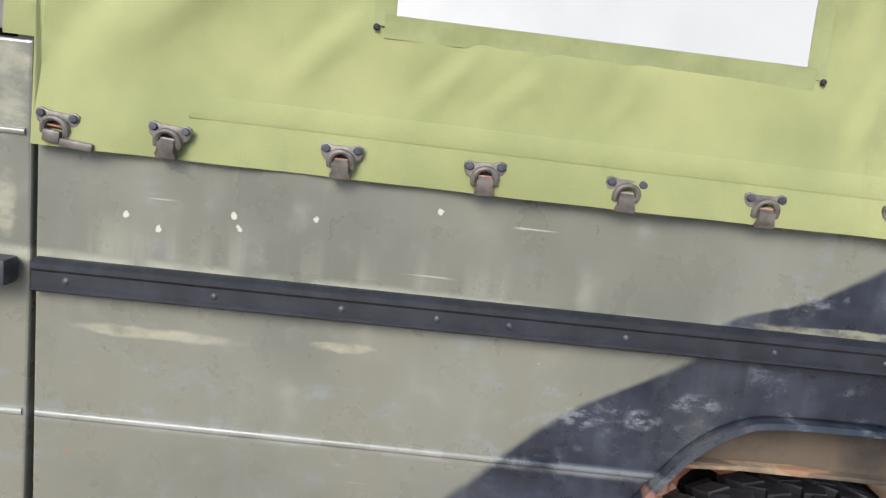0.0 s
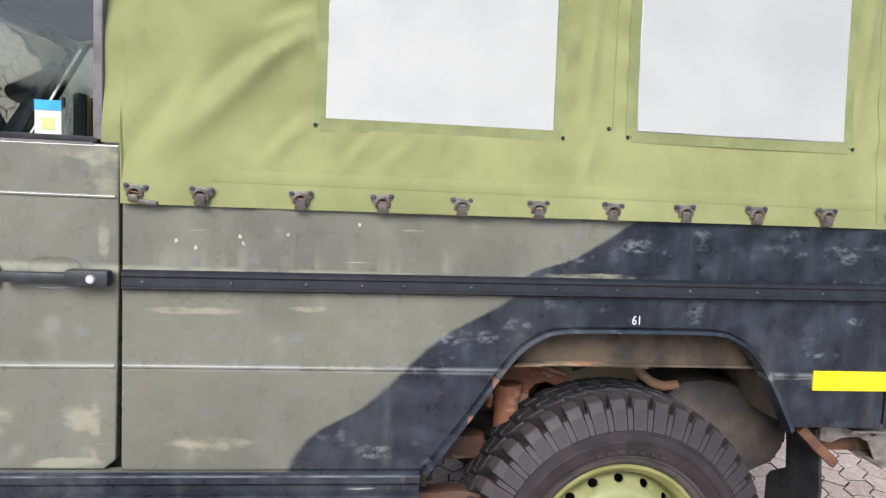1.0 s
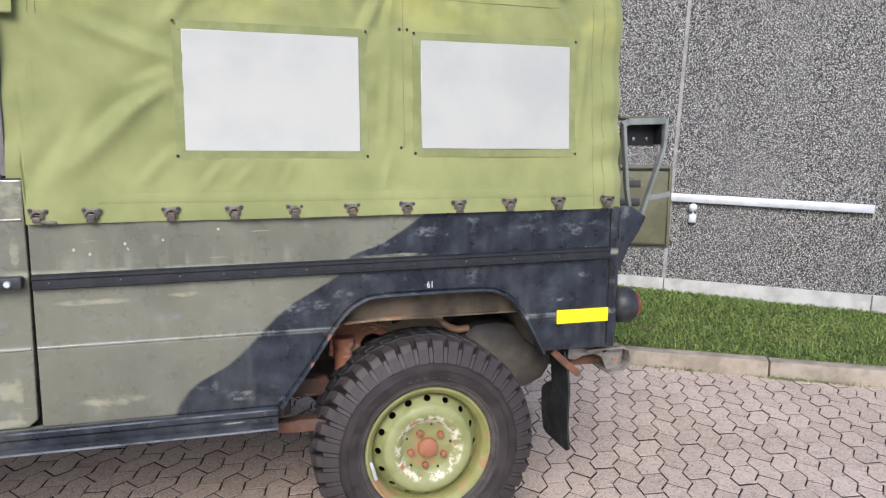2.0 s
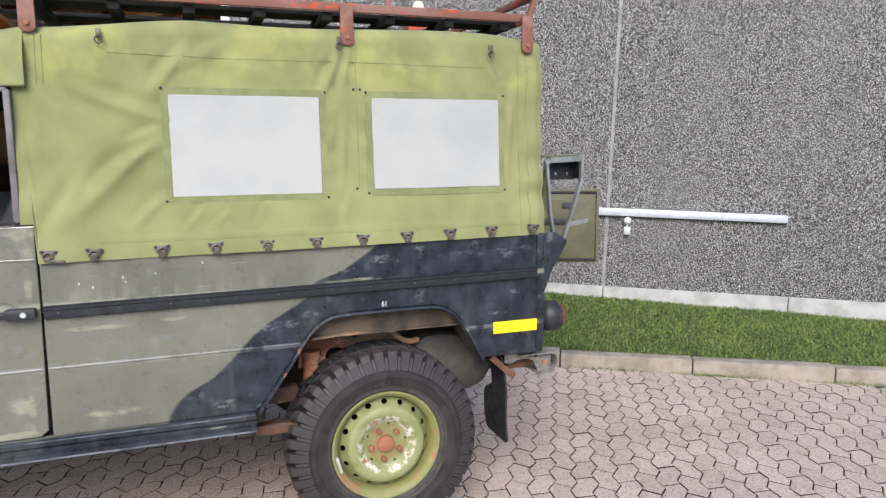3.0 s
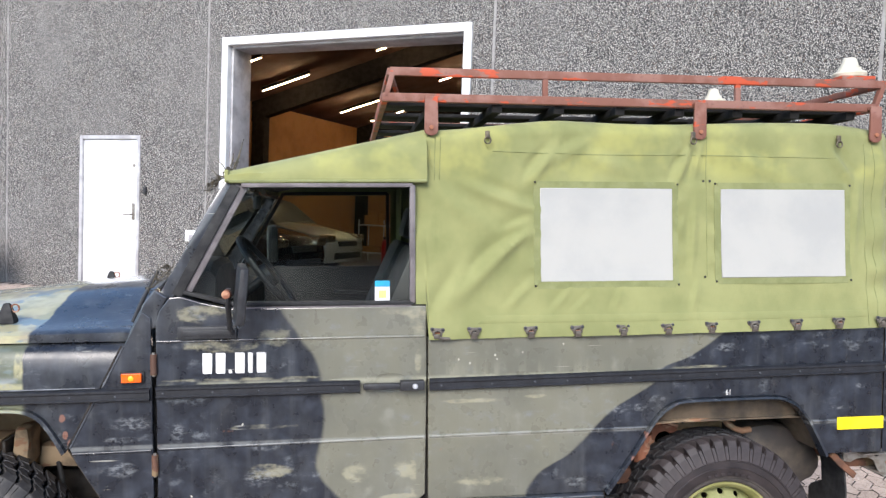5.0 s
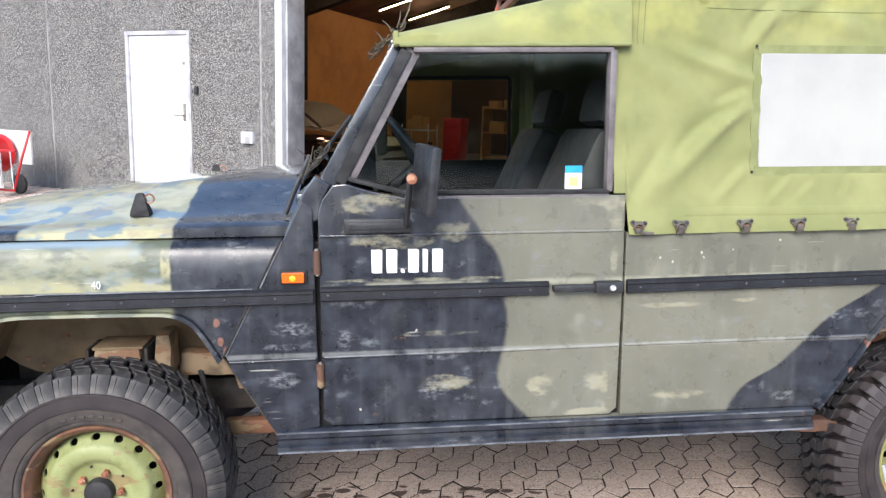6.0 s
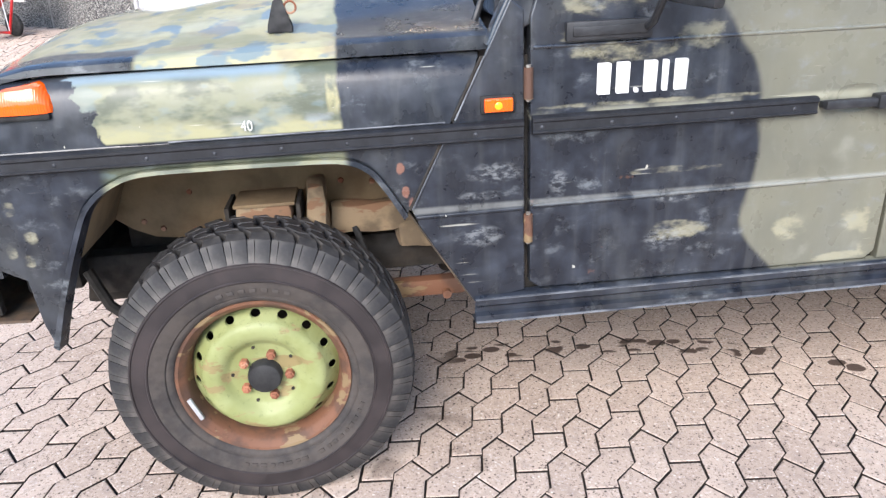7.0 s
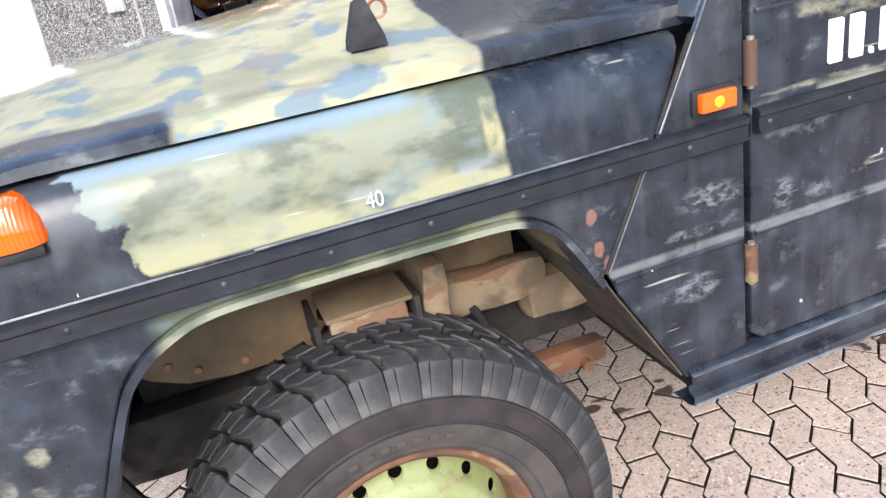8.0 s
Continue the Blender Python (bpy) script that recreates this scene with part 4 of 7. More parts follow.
# blanking plate and mirror
pl = vp("mirror_base", boxes(((-0.637, -0.02, 1.2), (-0.434, 0.0, 1.243)), bevel=0.006), BLACK, "black mirror base plate", parent=leaf)
vp("base_rim", boxes(((-0.622, -0.024, 1.211), (-0.449, -0.018, 1.232)), bevel=0.003), BLACK, parent=pl)
mir = vp("wing_mirror", tube([(-0.448, -0.01, 1.22), (-0.45, -0.06, 1.24), (-0.445, -0.13, 1.33), (-0.44, -0.15, 1.39)], 0.009, 8), BLACK, "black wing mirror on a bent arm")
vp("mirror_housing", boxes(((-0.015, -0.092, -0.092), (0.015, 0.092, 0.100)), bevel=0.012, m=pose(-0.400, -0.15, 1.368, 3, 5, 12)), BLACK, parent=mir)
vp("mirror_knob", lathe([(0, -0.02), (0.014, -0.018), (0.016, 0.0), (0.012, 0.02)], 14, Matrix.Translation((-0.44, -0.185, 1.375))), RUSTNUT, parent=mir)

# scuttle, wing, bonnet
vp("scuttle_panel", plate([(-0.862, 0.556), (-0.7285, 0.578), (-0.7305, 1.275), (-0.762, 1.30), (-0.80, 1.225), (-0.821, 1.183), (-1.010, 0.820), (-0.99, 0.77)], 0.0, 0.008), PAINT, "dark scuttle side panel", smooth=False)
# thin pale beads: worn panel edges and the highlight that runs along them
vp("seam_edge", tube([(-1.008, -0.001, 0.822), (-0.914, -0.001, 1.003)], 0.0028, 6), TRIM, "pale worn panel edge with its highlight")
vp("seam_edge", tube([(-0.896, -0.001, 1.034), (-0.823, -0.001, 1.178)], 0.0028, 6), TRIM, "pale worn panel edge with its highlight")
vp("seam_edge", tube([(-1.55, -0.002, 1.030), (-1.2, -0.002, 1.0305), (-0.92, -0.002, 1.0315)], 0.0024, 6), TRIM, "pale worn panel edge with its highlight")
vp("panel_gap", tube([(-1.0145, -0.0005, 0.822), (-0.9205, -0.0005, 1.003)], 0.0042, 6), SHELL, "dark open panel seam")
vp("panel_gap", tube([(-0.9025, -0.0005, 1.034), (-0.8295, -0.0005, 1.178)], 0.0042, 6), SHELL, "dark open panel seam")
vp("body_crease", bead([(-1.0, -0.001, 0.800), (-0.735, -0.001, 0.803)]), PAINT)
FARCH = refine([(-1.02, 0.812), (-1.062, 0.885), (-1.10, 0.935), (-1.155, 0.962), (-1.25, 0.968), (-1.45, 0.97), (-1.62, 0.968), (-1.69, 0.95), (-1.745, 0.915), (-1.785, 0.86), (-1.86, 0.69), (-1.912, 0.545)])
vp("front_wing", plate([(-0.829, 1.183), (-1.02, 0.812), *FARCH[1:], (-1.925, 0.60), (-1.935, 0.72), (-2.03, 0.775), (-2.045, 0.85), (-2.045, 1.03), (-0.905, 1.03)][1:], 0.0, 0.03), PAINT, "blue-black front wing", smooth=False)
shoulder = [(0.0, 1.028), (0.003, 1.06), (0.007, 1.10), (0.013, 1.135), (0.022, 1.158), (0.037, 1.173), (0.06, 1.181), (0.085, 1.182), (0.11, 1.176)]
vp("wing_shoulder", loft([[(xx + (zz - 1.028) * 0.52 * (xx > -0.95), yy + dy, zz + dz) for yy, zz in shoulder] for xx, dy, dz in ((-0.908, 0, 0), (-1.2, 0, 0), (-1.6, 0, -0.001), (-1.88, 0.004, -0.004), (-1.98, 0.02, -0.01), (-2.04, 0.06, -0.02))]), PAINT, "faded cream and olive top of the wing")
vp("wheel_arch_lip", thicken(loft([[(x0, 0.004, z0) for x0, z0 in FARCH], [(x0, -0.014, z0 - 0.001) for x0, z0 in FARCH], [(x0 + (-1.42 - x0) * 0.025, -0.016, z0 - 0.010) for x0, z0 in FARCH], [(x0 + (-1.42 - x0) * 0.035, 0.03, z0 - 0.013) for x0, z0 in FARCH]]), 0.004), PAINT, "rolled wheel-arch edge")


def hood_z(x0, t):
    """Height of the bonnet, t from 0 at its edge to 1 along its middle."""
    rear = smooth01(x0, -2.05, -0.8)
    edge = 1.205 + 0.018 * rear
    mid = 1.262 + 0.098 * rear
    z0 = edge + (mid - edge) * (0.35 * min(t * 3, 1) + 0.65 * smooth01(t, 0.15, 0.7))
    return z0 - 0.10 * max(0, (-1.8 - x0) / 0.27) ** 2


rows = []
for i in range(25):
    x0 = -0.80 - 1.25 * i / 24
    half = [(0.052, 1.186 - 0.1 * max(0, (-1.8 - x0) / 0.27) ** 2), (0.054, hood_z(x0, 0) - 0.006), (0.066, hood_z(x0, 0.01))] + [(0.066 + 0.784 * t, hood_z(x0, t)) for t in (0.05, 0.1, 0.2, 0.3, 0.4, 0.5, 0.6, 0.8, 1.0)]
    rows.append([(x0, yy, zz) for yy, zz in half] + [(x0, 1.70 - yy, zz) for yy, zz in reversed(half[:-1])])
hood = vp("bonnet", thicken(loft(rows), 0.006), PAINT, "bonnet with faded camouflage patches")
for yy in (0.2, 1.38):
    zb = hood_z(-1.29, (yy if yy < 0.85 else 1.7 - yy) / 0.85)
    hh = vp("bonnet_stop", loft([[(-1.29 + sx * w, yy + sy * w * 0.7, zb + dz) for sx, sy in ((-1, -1), (1, -1), (1, 1), (-1, 1))] for w, dz in ((0.030, -0.01), (0.028, 0.006), (0.011, 0.060), (0.006, 0.064))], True), RUBBER, "black rubber bonnet stop", parent=hood)
    vp("stop_ring", tube([(-1.262 + 0.014 * math.cos(a * math.tau / 14), yy, zb + 0.045 + 0.014 * math.sin(a * math.tau / 14)) for a in range(14)], 0.003, 6, closed=True), RUSTNUT, parent=hh)
vp("front_panel", boxes(((-2.04, 0.03, 0.72), (-2.0, 1.67, 1.15))), PAINT)
vp("wing_top", boxes(((-2.0, 0.10, 1.15), (-0.82, 1.6, 1.172))), SHELL)
vp("right_wing", boxes(((-2.03, 1.66, 0.97), (-0.86, 1.70, 1.17))), PAINT, "far front wing")
lampb = vp("front_indicator", boxes(((-1.925, -0.002, 1.098), (-1.79, 0.12, 1.112)), bevel=0.006), RUBBER, "orange front indicator on a black base")
lb = bmesh.new()
ring = []
for xa, xb, ya, yb, zc, tilt in ((-1.922, -1.783, -0.006, 0.116, 1.112, 0.0), (-1.924, -1.781, -0.008, 0.116, 1.122, 0.002), (-1.922, -1.786, -0.006, 0.114, 1.142, 0.004), (-1.906, -1.80, 0.004, 0.106, 1.164, 0.006), (-1.89, -1.815, 0.022, 0.094, 1.170, 0.006)):
    c, h = ((xa + xb) / 2, (ya + yb) / 2), ((xb - xa) / 2, (yb - ya) / 2)
    ring.append([lb.verts.new((c[0] + h[0] * math.copysign(abs(math.cos(t)) ** 0.45, math.cos(t)), c[1] + h[1] * math.copysign(abs(math.sin(t)) ** 0.45, math.sin(t)), zc + tilt * math.cos(t))) for t in (math.tau * i / 28 for i in range(28))])
for lo, hi in zip(ring, ring[1:]):
    for i in range(28):
        lb.faces.new((lo[i], lo[(i + 1) % 28], hi[(i + 1) % 28], hi[i]))
lb.faces.new(ring[-1])
vp("indicator_lens", lb, AMBER, "orange lens", parent=lampb)
rep = vp("side_indicator", boxes(((-0.836, -0.008, 1.046), (-0.752, 0.0, 1.088)), bevel=0.004), RUBBER, "small amber side indicator")
vp("indicator_lens", boxes(((-0.828, -0.022, 1.051), (-0.760, -0.007, 1.083)), bevel=0.005), AMBER, "amber lens", parent=rep)
# yellow disc that paints the bright spot in the lens
vp("indicator_glow", lathe([(0, -0.0035), (0.006, -0.003), (0.010, 0.0)], 14, Matrix.Translation((-0.795, -0.0215, 1.066))), make_plain("yellow_lens_glow", srgb(255, 196, 40), 0.3), "yellow spot painted in for the glow in the lens", parent=rep)

# windscreen frame
wf = vp("windscreen_frame", bar([(-0.732, 0.075, 1.27), (-0.455, 0.09, 1.765)], 0.078, 0.05), PAINT, "dark windscreen pillar")
vp("windscreen_pillar", bar([(-0.745, 1.625, 1.27), (-0.465, 1.61, 1.765)], 0.07, 0.05), PAINT)
vp("windscreen_header", bar([(-0.462, 0.09, 1.76), (-0.462, 1.61, 1.76)], 0.05, 0.05), PAINT)
vp("windscreen_foot", bar([(-0.755, 0.075, 1.285), (-0.755, 1.625, 1.285)], 0.06, 0.06), PAINT)
gl = vp("windscreen", loft([[(-0.74, 0.10, 1.31), (-0.47, 0.11, 1.75)], [(-0.74, 1.60, 1.31), (-0.47, 1.59, 1.75)]]), GLASS, "flat windscreen glass")
gl.visible_shadow = False
vp("pillar_bracket", plate([(-0.715, 1.24), (-0.70, 1.30), (-0.675, 1.345), (-0.72, 1.375), (-0.755, 1.33), (-0.80, 1.24), (-0.815, 1.20), (-0.80, 1.185), (-0.765, 1.215)], 0.008, 0.05, 0.006), PAINT, "dark hinge bracket of the windscreen", smooth=False)
vp("pillar_bolt", lathe([(0, -0.006), (0.008, -0.005), (0.009, 0.0)], 12, Matrix.Translation((-0.475, 0.06, 1.72))), CHROME)
vp("pillar_bolt", lathe([(0, -0.006), (0.008, -0.005), (0.009, 0.0)], 12, Matrix.Translation((-0.70, 0.045, 1.335))), CHROME)
vp("wiper_arm", tube([(-0.79, 0.30, 1.33), (-0.77, 0.33, 1.36), (-0.62, 0.55, 1.56)], 0.007, 8), BLACK)


# soft top
def canvas_side(px, pz):
    """How far the left canvas stands in from the body side, with its folds."""
    t = (pz - 1.19) / 0.8
    lean = 0.004 + 0.045 * t - 0.013 * (1 - smooth01(t, 0.0, 0.13))
    d = 0.010 * math.sin(math.pi * min(max(t, 0), 1))
    # pulled folds that run down towards the front lower corner
    k = noise.noise(Vector((px * 2.0 + pz * 2.2, pz * 0.6 - px * 1.1, 3.3)))
    free = 1 - smooth01(px, 0.62, 0.70) * (1 - smooth01(px, 1.98, 2.03)) * smooth01(pz, 1.36, 1.40) * (1 - smooth01(pz, 1.74, 1.79))
    d += 0.019 * k * free
    for cx, cz, ang, wd, ln, am in ((0.48, 1.44, 44, 0.030, 0.17, 0.012), (0.575, 1.53, 36, 0.018, 0.08, 0.008), (0.60, 1.60, 22, 0.016, 0.06, 0.006), (0.54, 1.70, -20, 0.022, 0.13, 0.009), (0.38, 1.66, -38, 0.035, 0.13, 0.006), (0.36, 1.38, 58, 0.024, 0.10, 0.006),
                                    (0.60, 1.335, 46, 0.016, 0.06, 0.005), (0.76, 1.315, 50, 0.012, 0.045, 0.0045), (0.845, 1.31, 44, 0.010, 0.05, 0.0035), (0.985, 1.315, 62, 0.014, 0.035, 0.0025), (1.30, 1.33, 75, 0.014, 0.05, 0.004),
                                    (0.70, 1.84, 52, 0.022, 0.08, 0.010), (0.80, 1.88, 28, 0.025, 0.10, 0.006), (0.95, 1.84, -18, 0.03, 0.10, 0.006), (1.26, 1.83, 66, 0.018, 0.09, 0.008), (1.32, 1.86, 80, 0.014, 0.08, 0.006), (1.55, 1.84, -22, 0.03, 0.12, 0.005), (1.92, 1.84, -50, 0.022, 0.08, 0.008), (1.99, 1.60, 84, 0.014, 0.16, 0.005), (1.30, 1.56, 86, 0.014, 0.13, 0.005)):
        c, s = math.cos(radians(ang)), math.sin(radians(ang))
        u, w = (px - cx) * c + (pz - cz) * s, -(px - cx) * s + (pz - cz) * c
        am *= 1.7
        d += -am * math.exp(-(w / wd) ** 2 - (u / ln) ** 2) + 0.6 * am * math.exp(-((w - wd * 1.6) / wd) ** 2 - (u / ln) ** 2)
    # scallops along the hem and the rear edge
    d += 0.003 * math.sin(px * 35.0) * (1 - smooth01(pz, 1.2, 1.32))
    d += 0.009 * math.sin(pz * 34 + 1.5 * math.sin(pz * 9)) * smooth01(px, 2.0, 2.07)
    d += 0.005 * math.sin(pz * 31 + 1.0) * (1 - smooth01(px, 0.22, 0.29))
    d += 0.004 * math.sin(pz * 60 + px * 8) * (math.exp(-((px - 0.655) / 0.025) ** 2) + math.exp(-((px - 1.245) / 0.02) ** 2) + math.exp(-((px - 1.385) / 0.02) ** 2)) * smooth01(pz, 1.35, 1.42)
    return lean + d


def roof_z(px):
    """Height of the soft top's upper edge."""
    if px < 0.26:
        return 1.80 + (1.962 - 1.80) * (px + 0.46) / 0.72
    return 1.962 + 0.046 * smooth01(px, 0.26, 0.8) - 0.008 * math.sin((px - 0.8) * 5) * (px > 0.8) - 0.01 * smooth01(px, 1.9, 2.1)


def canvas_rows(x0, x1, n, low, m=64):
    rows = []
    for i in range(n + 1):
        px = x0 + (x1 - x0) * i / n
        top = roof_z(px)
        lo = low(px)
        row = []
        back = smooth01(px, 2.11, 2.155) * 0.02
        for j in range(m + 1):
            pz = lo + (top - 0.05 - lo) * j / m
            row.append((px, canvas_side(px, pz) + back, pz))
        ye = row[-1][1]
        for a in (20, 40, 60, 80):
            row.append((px, ye + 0.06 * (1 - math.cos(radians(a))), top - 0.05 + 0.05 * math.sin(radians(a))))
        for yy in (0.2, 0.4, 0.6, 0.85, 1.1, 1.3, 1.5, 1.6):
            row.append((px, yy, top + 0.018 * math.sin(math.pi * yy / 1.7) - 0.012 * abs(math.sin((px - 0.26) * 3.4)) * math.sin(math.pi * yy / 1.7) * (px > 0.26)))
        row += [(px, 1.66, top - 0.03), (px, 1.67, 1.75), (px, 1.68, max(lo, 1.5)), (px, 1.69, lo)]
        rows.append(row)
    return rows


side_rows = canvas_rows(0.207, 2.152, 210, lambda px: 1.180 + 0.010 * smooth01(px, 0.3, 2.1) if px > 0.249 else 1.310)
top = vp("soft_top", thicken(loft(side_rows), 0.005), CANVAS, "faded green canvas soft top with wrinkles")
vp("canvas_back", boxes(((2.12, 0.07, 1.0), (2.135, 1.63, 1.95)), bevel=0.005), CANVAS, "canvas rear curtain", parent=top)
cab_rows = []
for i in range(31):
    px = -0.475 + 0.725 * i / 30
    z1 = roof_z(px) + 0.003
    sag = 0.006 * math.sin(i * 0.5)
    lo = 1.757 + 0.008 * i / 30
    prof = [(0.022, lo), (0.016, lo + 0.004), (0.018, lo + 0.03 * min(1, (z1 - lo) / 0.06))] + [(0.02 + 0.05 * t * t, lo + (z1 - lo) * (0.35 + 0.6 * t)) for t in (0.15, 0.35, 0.55, 0.75, 0.9)] + [(0.10, z1), (0.3, z1 + 0.012 + sag), (0.6, z1 + 0.014), (0.85, z1 + 0.016), (1.1, z1 + 0.016), (1.4, z1 + 0.012), (1.6, z1), (1.67, lo + 0.02), (1.672, lo)]
    cab_rows.append([(px, yy, zz) for yy, zz in prof])
cap = loft(cab_rows)
vp("cab_canvas", thicken(cap, 0.005), CANVAS, "sloping canvas over the cab", parent=top)
# added dark sheet: gives the cab roof's underside its shade
vp("cab_roof_shade", thicken(loft([[(px, yy, min(roof_z(px) - 0.02, 1.93)) for yy in (0.06, 0.3, 0.85, 1.4, 1.63)] for px in (-0.44, -0.2, 0.0, 0.25)]), 0.004), DARKINSIDE, "dark sheet added for the shade under the cab canvas", parent=top)
vp("cab_canvas_edge", boxes(((-0.478, 0.02, 1.755), (-0.462, 1.67, 1.80)), bevel=0.006), CANVAS, parent=top)
vp("canvas_lip", tube([(-0.46, 0.016, 1.757), (-0.1, 0.016, 1.761), (0.25, 0.016, 1.765)], 0.006, 8), SEAM, parent=top)


def window(x0, x1, z0, z1):
    n, m = 14, 10
    rows = [[(x0 + (x1 - x0) * i / n, canvas_side(x0 + (x1 - x0) * i / n, z0 + (z1 - z0) * j / m) - 0.004 - 0.0015 * noise.noise(Vector((i * 0.4, j * 0.5, x0))), z0 + (z1 - z0) * j / m) for i in range(n + 1)] for j in range(m + 1)]
    w = vp("canvas_window", thicken(loft(rows), 0.003), VINYL, "milky white plastic window", parent=top)
    edge = [(x0, z0), (x1, z0), (x1, z1), (x0, z1)]
    line = [(ax + (bx - ax) * i / 10, az + (bz - az) * i / 10) for (ax, az), (bx, bz) in zip(edge, edge[1:] + edge[:1]) for i in range(10)]
    vp("window_welt", tube([(px, canvas_side(px, pz) - 0.004, pz) for px, pz in line], 0.0022, 6, closed=True), REVEAL, "grey welded edge", parent=w)
    return w


for x0, x1, z0, z1 in ((0.686, 1.209, 1.388, 1.741), (1.415, 1.940, 1.398, 1.741)):
    window(x0, x1, z0, z1)
    b = 0.014
    for pa, pb in (((x0 - b, z0 - b), (x1 + b, z0 - b)), ((x1 + b, z0 - b), (x1 + b, z1 + b)), ((x1 + b, z1 + b), (x0 - b, z1 + b)), ((x0 - b, z1 + b), (x0 - b, z0 - b))):
        n = 12
        pts = [(pa[0] + (pb[0] - pa[0]) * i / n, pa[1] + (pb[1] - pa[1]) * i / n) for i in range(n + 1)]
        vp("window_hem", thicken(loft([[(px + (0.014 if pa[0] == pb[0] else 0) * sgn, canvas_side(px, pz) - 0.0012, pz + (0.014 if pa[1] == pb[1] else 0) * sgn) for px, pz in pts] for sgn in (-1, 1)]), 0.002), SEAM, "sewn canvas hem", parent=top)
    for px, pz in ((x0 - 0.024, z0 - 0.016), (x1 + 0.024, z0 - 0.016), (x0 - 0.024, z1 + 0.024), (x1 + 0.024, z1 + 0.02)):
        vp("canvas_stud", lathe([(0, -0.003), (0.003, -0.0025), (0.0045, 0.001)], 10, Matrix.Translation((px, canvas_side(px, pz) - 0.005, pz))), RUBBER, parent=top)
for px, pz in ((1.345, 1.40), (1.345, 1.775), (1.37, 1.775)):
    vp("canvas_stud", lathe([(0, -0.003), (0.0035, -0.0025), (0.005, 0.001)], 10, Matrix.Translation((px, canvas_side(px, pz) - 0.003, pz))), RUBBER, parent=top)


def canvas_line(pts, w=0.0016):
    out = []
    for (ax, az), (bx, bz) in zip(pts, pts[1:]):
        n = max(2, int(math.hypot(bx - ax, bz - az) / 0.03))
        out += [(ax + (bx - ax) * i / n, az + (bz - az) * i / n) for i in range(n)]
    out.append(pts[-1])
    return tube([(px, canvas_side(px, pz) - 0.0004, pz) for px, pz in out], w, 6)


for pts in ([(1.355, 1.40), (1.357, 1.95)], [(2.035, 1.2), (2.03, 1.93)], [(2.075, 1.2), (2.07, 1.93)], [(0.28, 1.77), (0.283, 1.93)], [(0.30, 1.77), (0.303, 1.93)], [(0.5, 1.88), (0.9, 1.872), (1.3, 1.876), (1.9, 1.87)]):
    vp("canvas_seam", canvas_line(pts, 0.0009 if pts[-1][1] < 1.3 else 0.0016), CANVAS if pts[0][1] < 1.25 and pts[-1][1] < 1.3 else SEAM, parent=top)
hem_rows = [[(0.47 + 1.56 * i / 80 - (0.03 if i == 0 and j < 2 else 0.0), canvas_side(0.47 + 1.56 * i / 80, zz) - (0.0004 if j in (0, 3) else 0.0018), zz) for i in range(81)] for j, zz in enumerate((1.234, 1.237, 1.260, 1.263))]
vp("canvas_hem", thicken(loft(hem_rows), 0.001), CANVAS, "doubled hem band of the soft top", parent=top)
for px, pz in ((0.478, 1.925), (1.29, 1.935), (1.905, 1.93)):
    vp("lashing_ring", merge(boxes(((px - 0.009, 0.026, pz), (px + 0.009, 0.034, pz + 0.03)), bevel=0.003), tube([(px + 0.012 * math.cos(a * math.tau / 14), 0.024, pz - 0.006 + 0.013 * math.sin(a * math.tau / 14)) for a in range(14)], 0.003, 6, closed=True)), BRASSY, "small lashing ring", parent=top)


CLIP = make_plain("weathered_clip", srgb(112, 106, 98), 0.5, 0.3, srgb(84, 78, 72), 50.0)


def clip_body(swung):
    """A twist clip: a plate with two ears, an arched hood with a hollow, and the tongue that holds the hem."""
    bm = plate([(-0.034, 0.020), (-0.033, 0.029), (-0.026, 0.033), (-0.014, 0.029), (0.014, 0.029), (0.026, 0.033), (0.033, 0.029), (0.034, 0.020), (0.031, 0.008), (0.021, -0.002), (0.019, -0.012), (-0.019, -0.012), (-0.021, -0.002), (-0.031, 0.008)], -0.006, 0.006, 0.002)
    merge(bm, tube(refine([(-0.017, -0.008, -0.012), (-0.017, -0.012, 0.004), (-0.011, -0.014, 0.015), (0.0, -0.015, 0.019), (0.011, -0.014, 0.015), (0.017, -0.012, 0.004), (0.017, -0.008, -0.012)], 3), 0.0055, 8))
    if swung:
        merge(bm, boxes(((-0.016, -0.018, -0.028), (0.012, -0.005, -0.004)), ((0.008, -0.016, -0.032), (0.062, -0.005, -0.016)), bevel=0.005))
    else:
        merge(bm, loft([[(sx * w, yy, zz) for sx, yy, zz in ((-1, y0, z0), (1, y0, z0), (1, y1, z0), (-1, y1, z0))] for w, y0, y1, z0 in ((0.009, -0.012, -0.004, 0.004), (0.013, -0.020, -0.005, -0.004), (0.0125, -0.020, -0.005, -0.018), (0.016, -0.016, -0.003, -0.026), (0.015, -0.013, -0.002, -0.033))], True))
    return bm


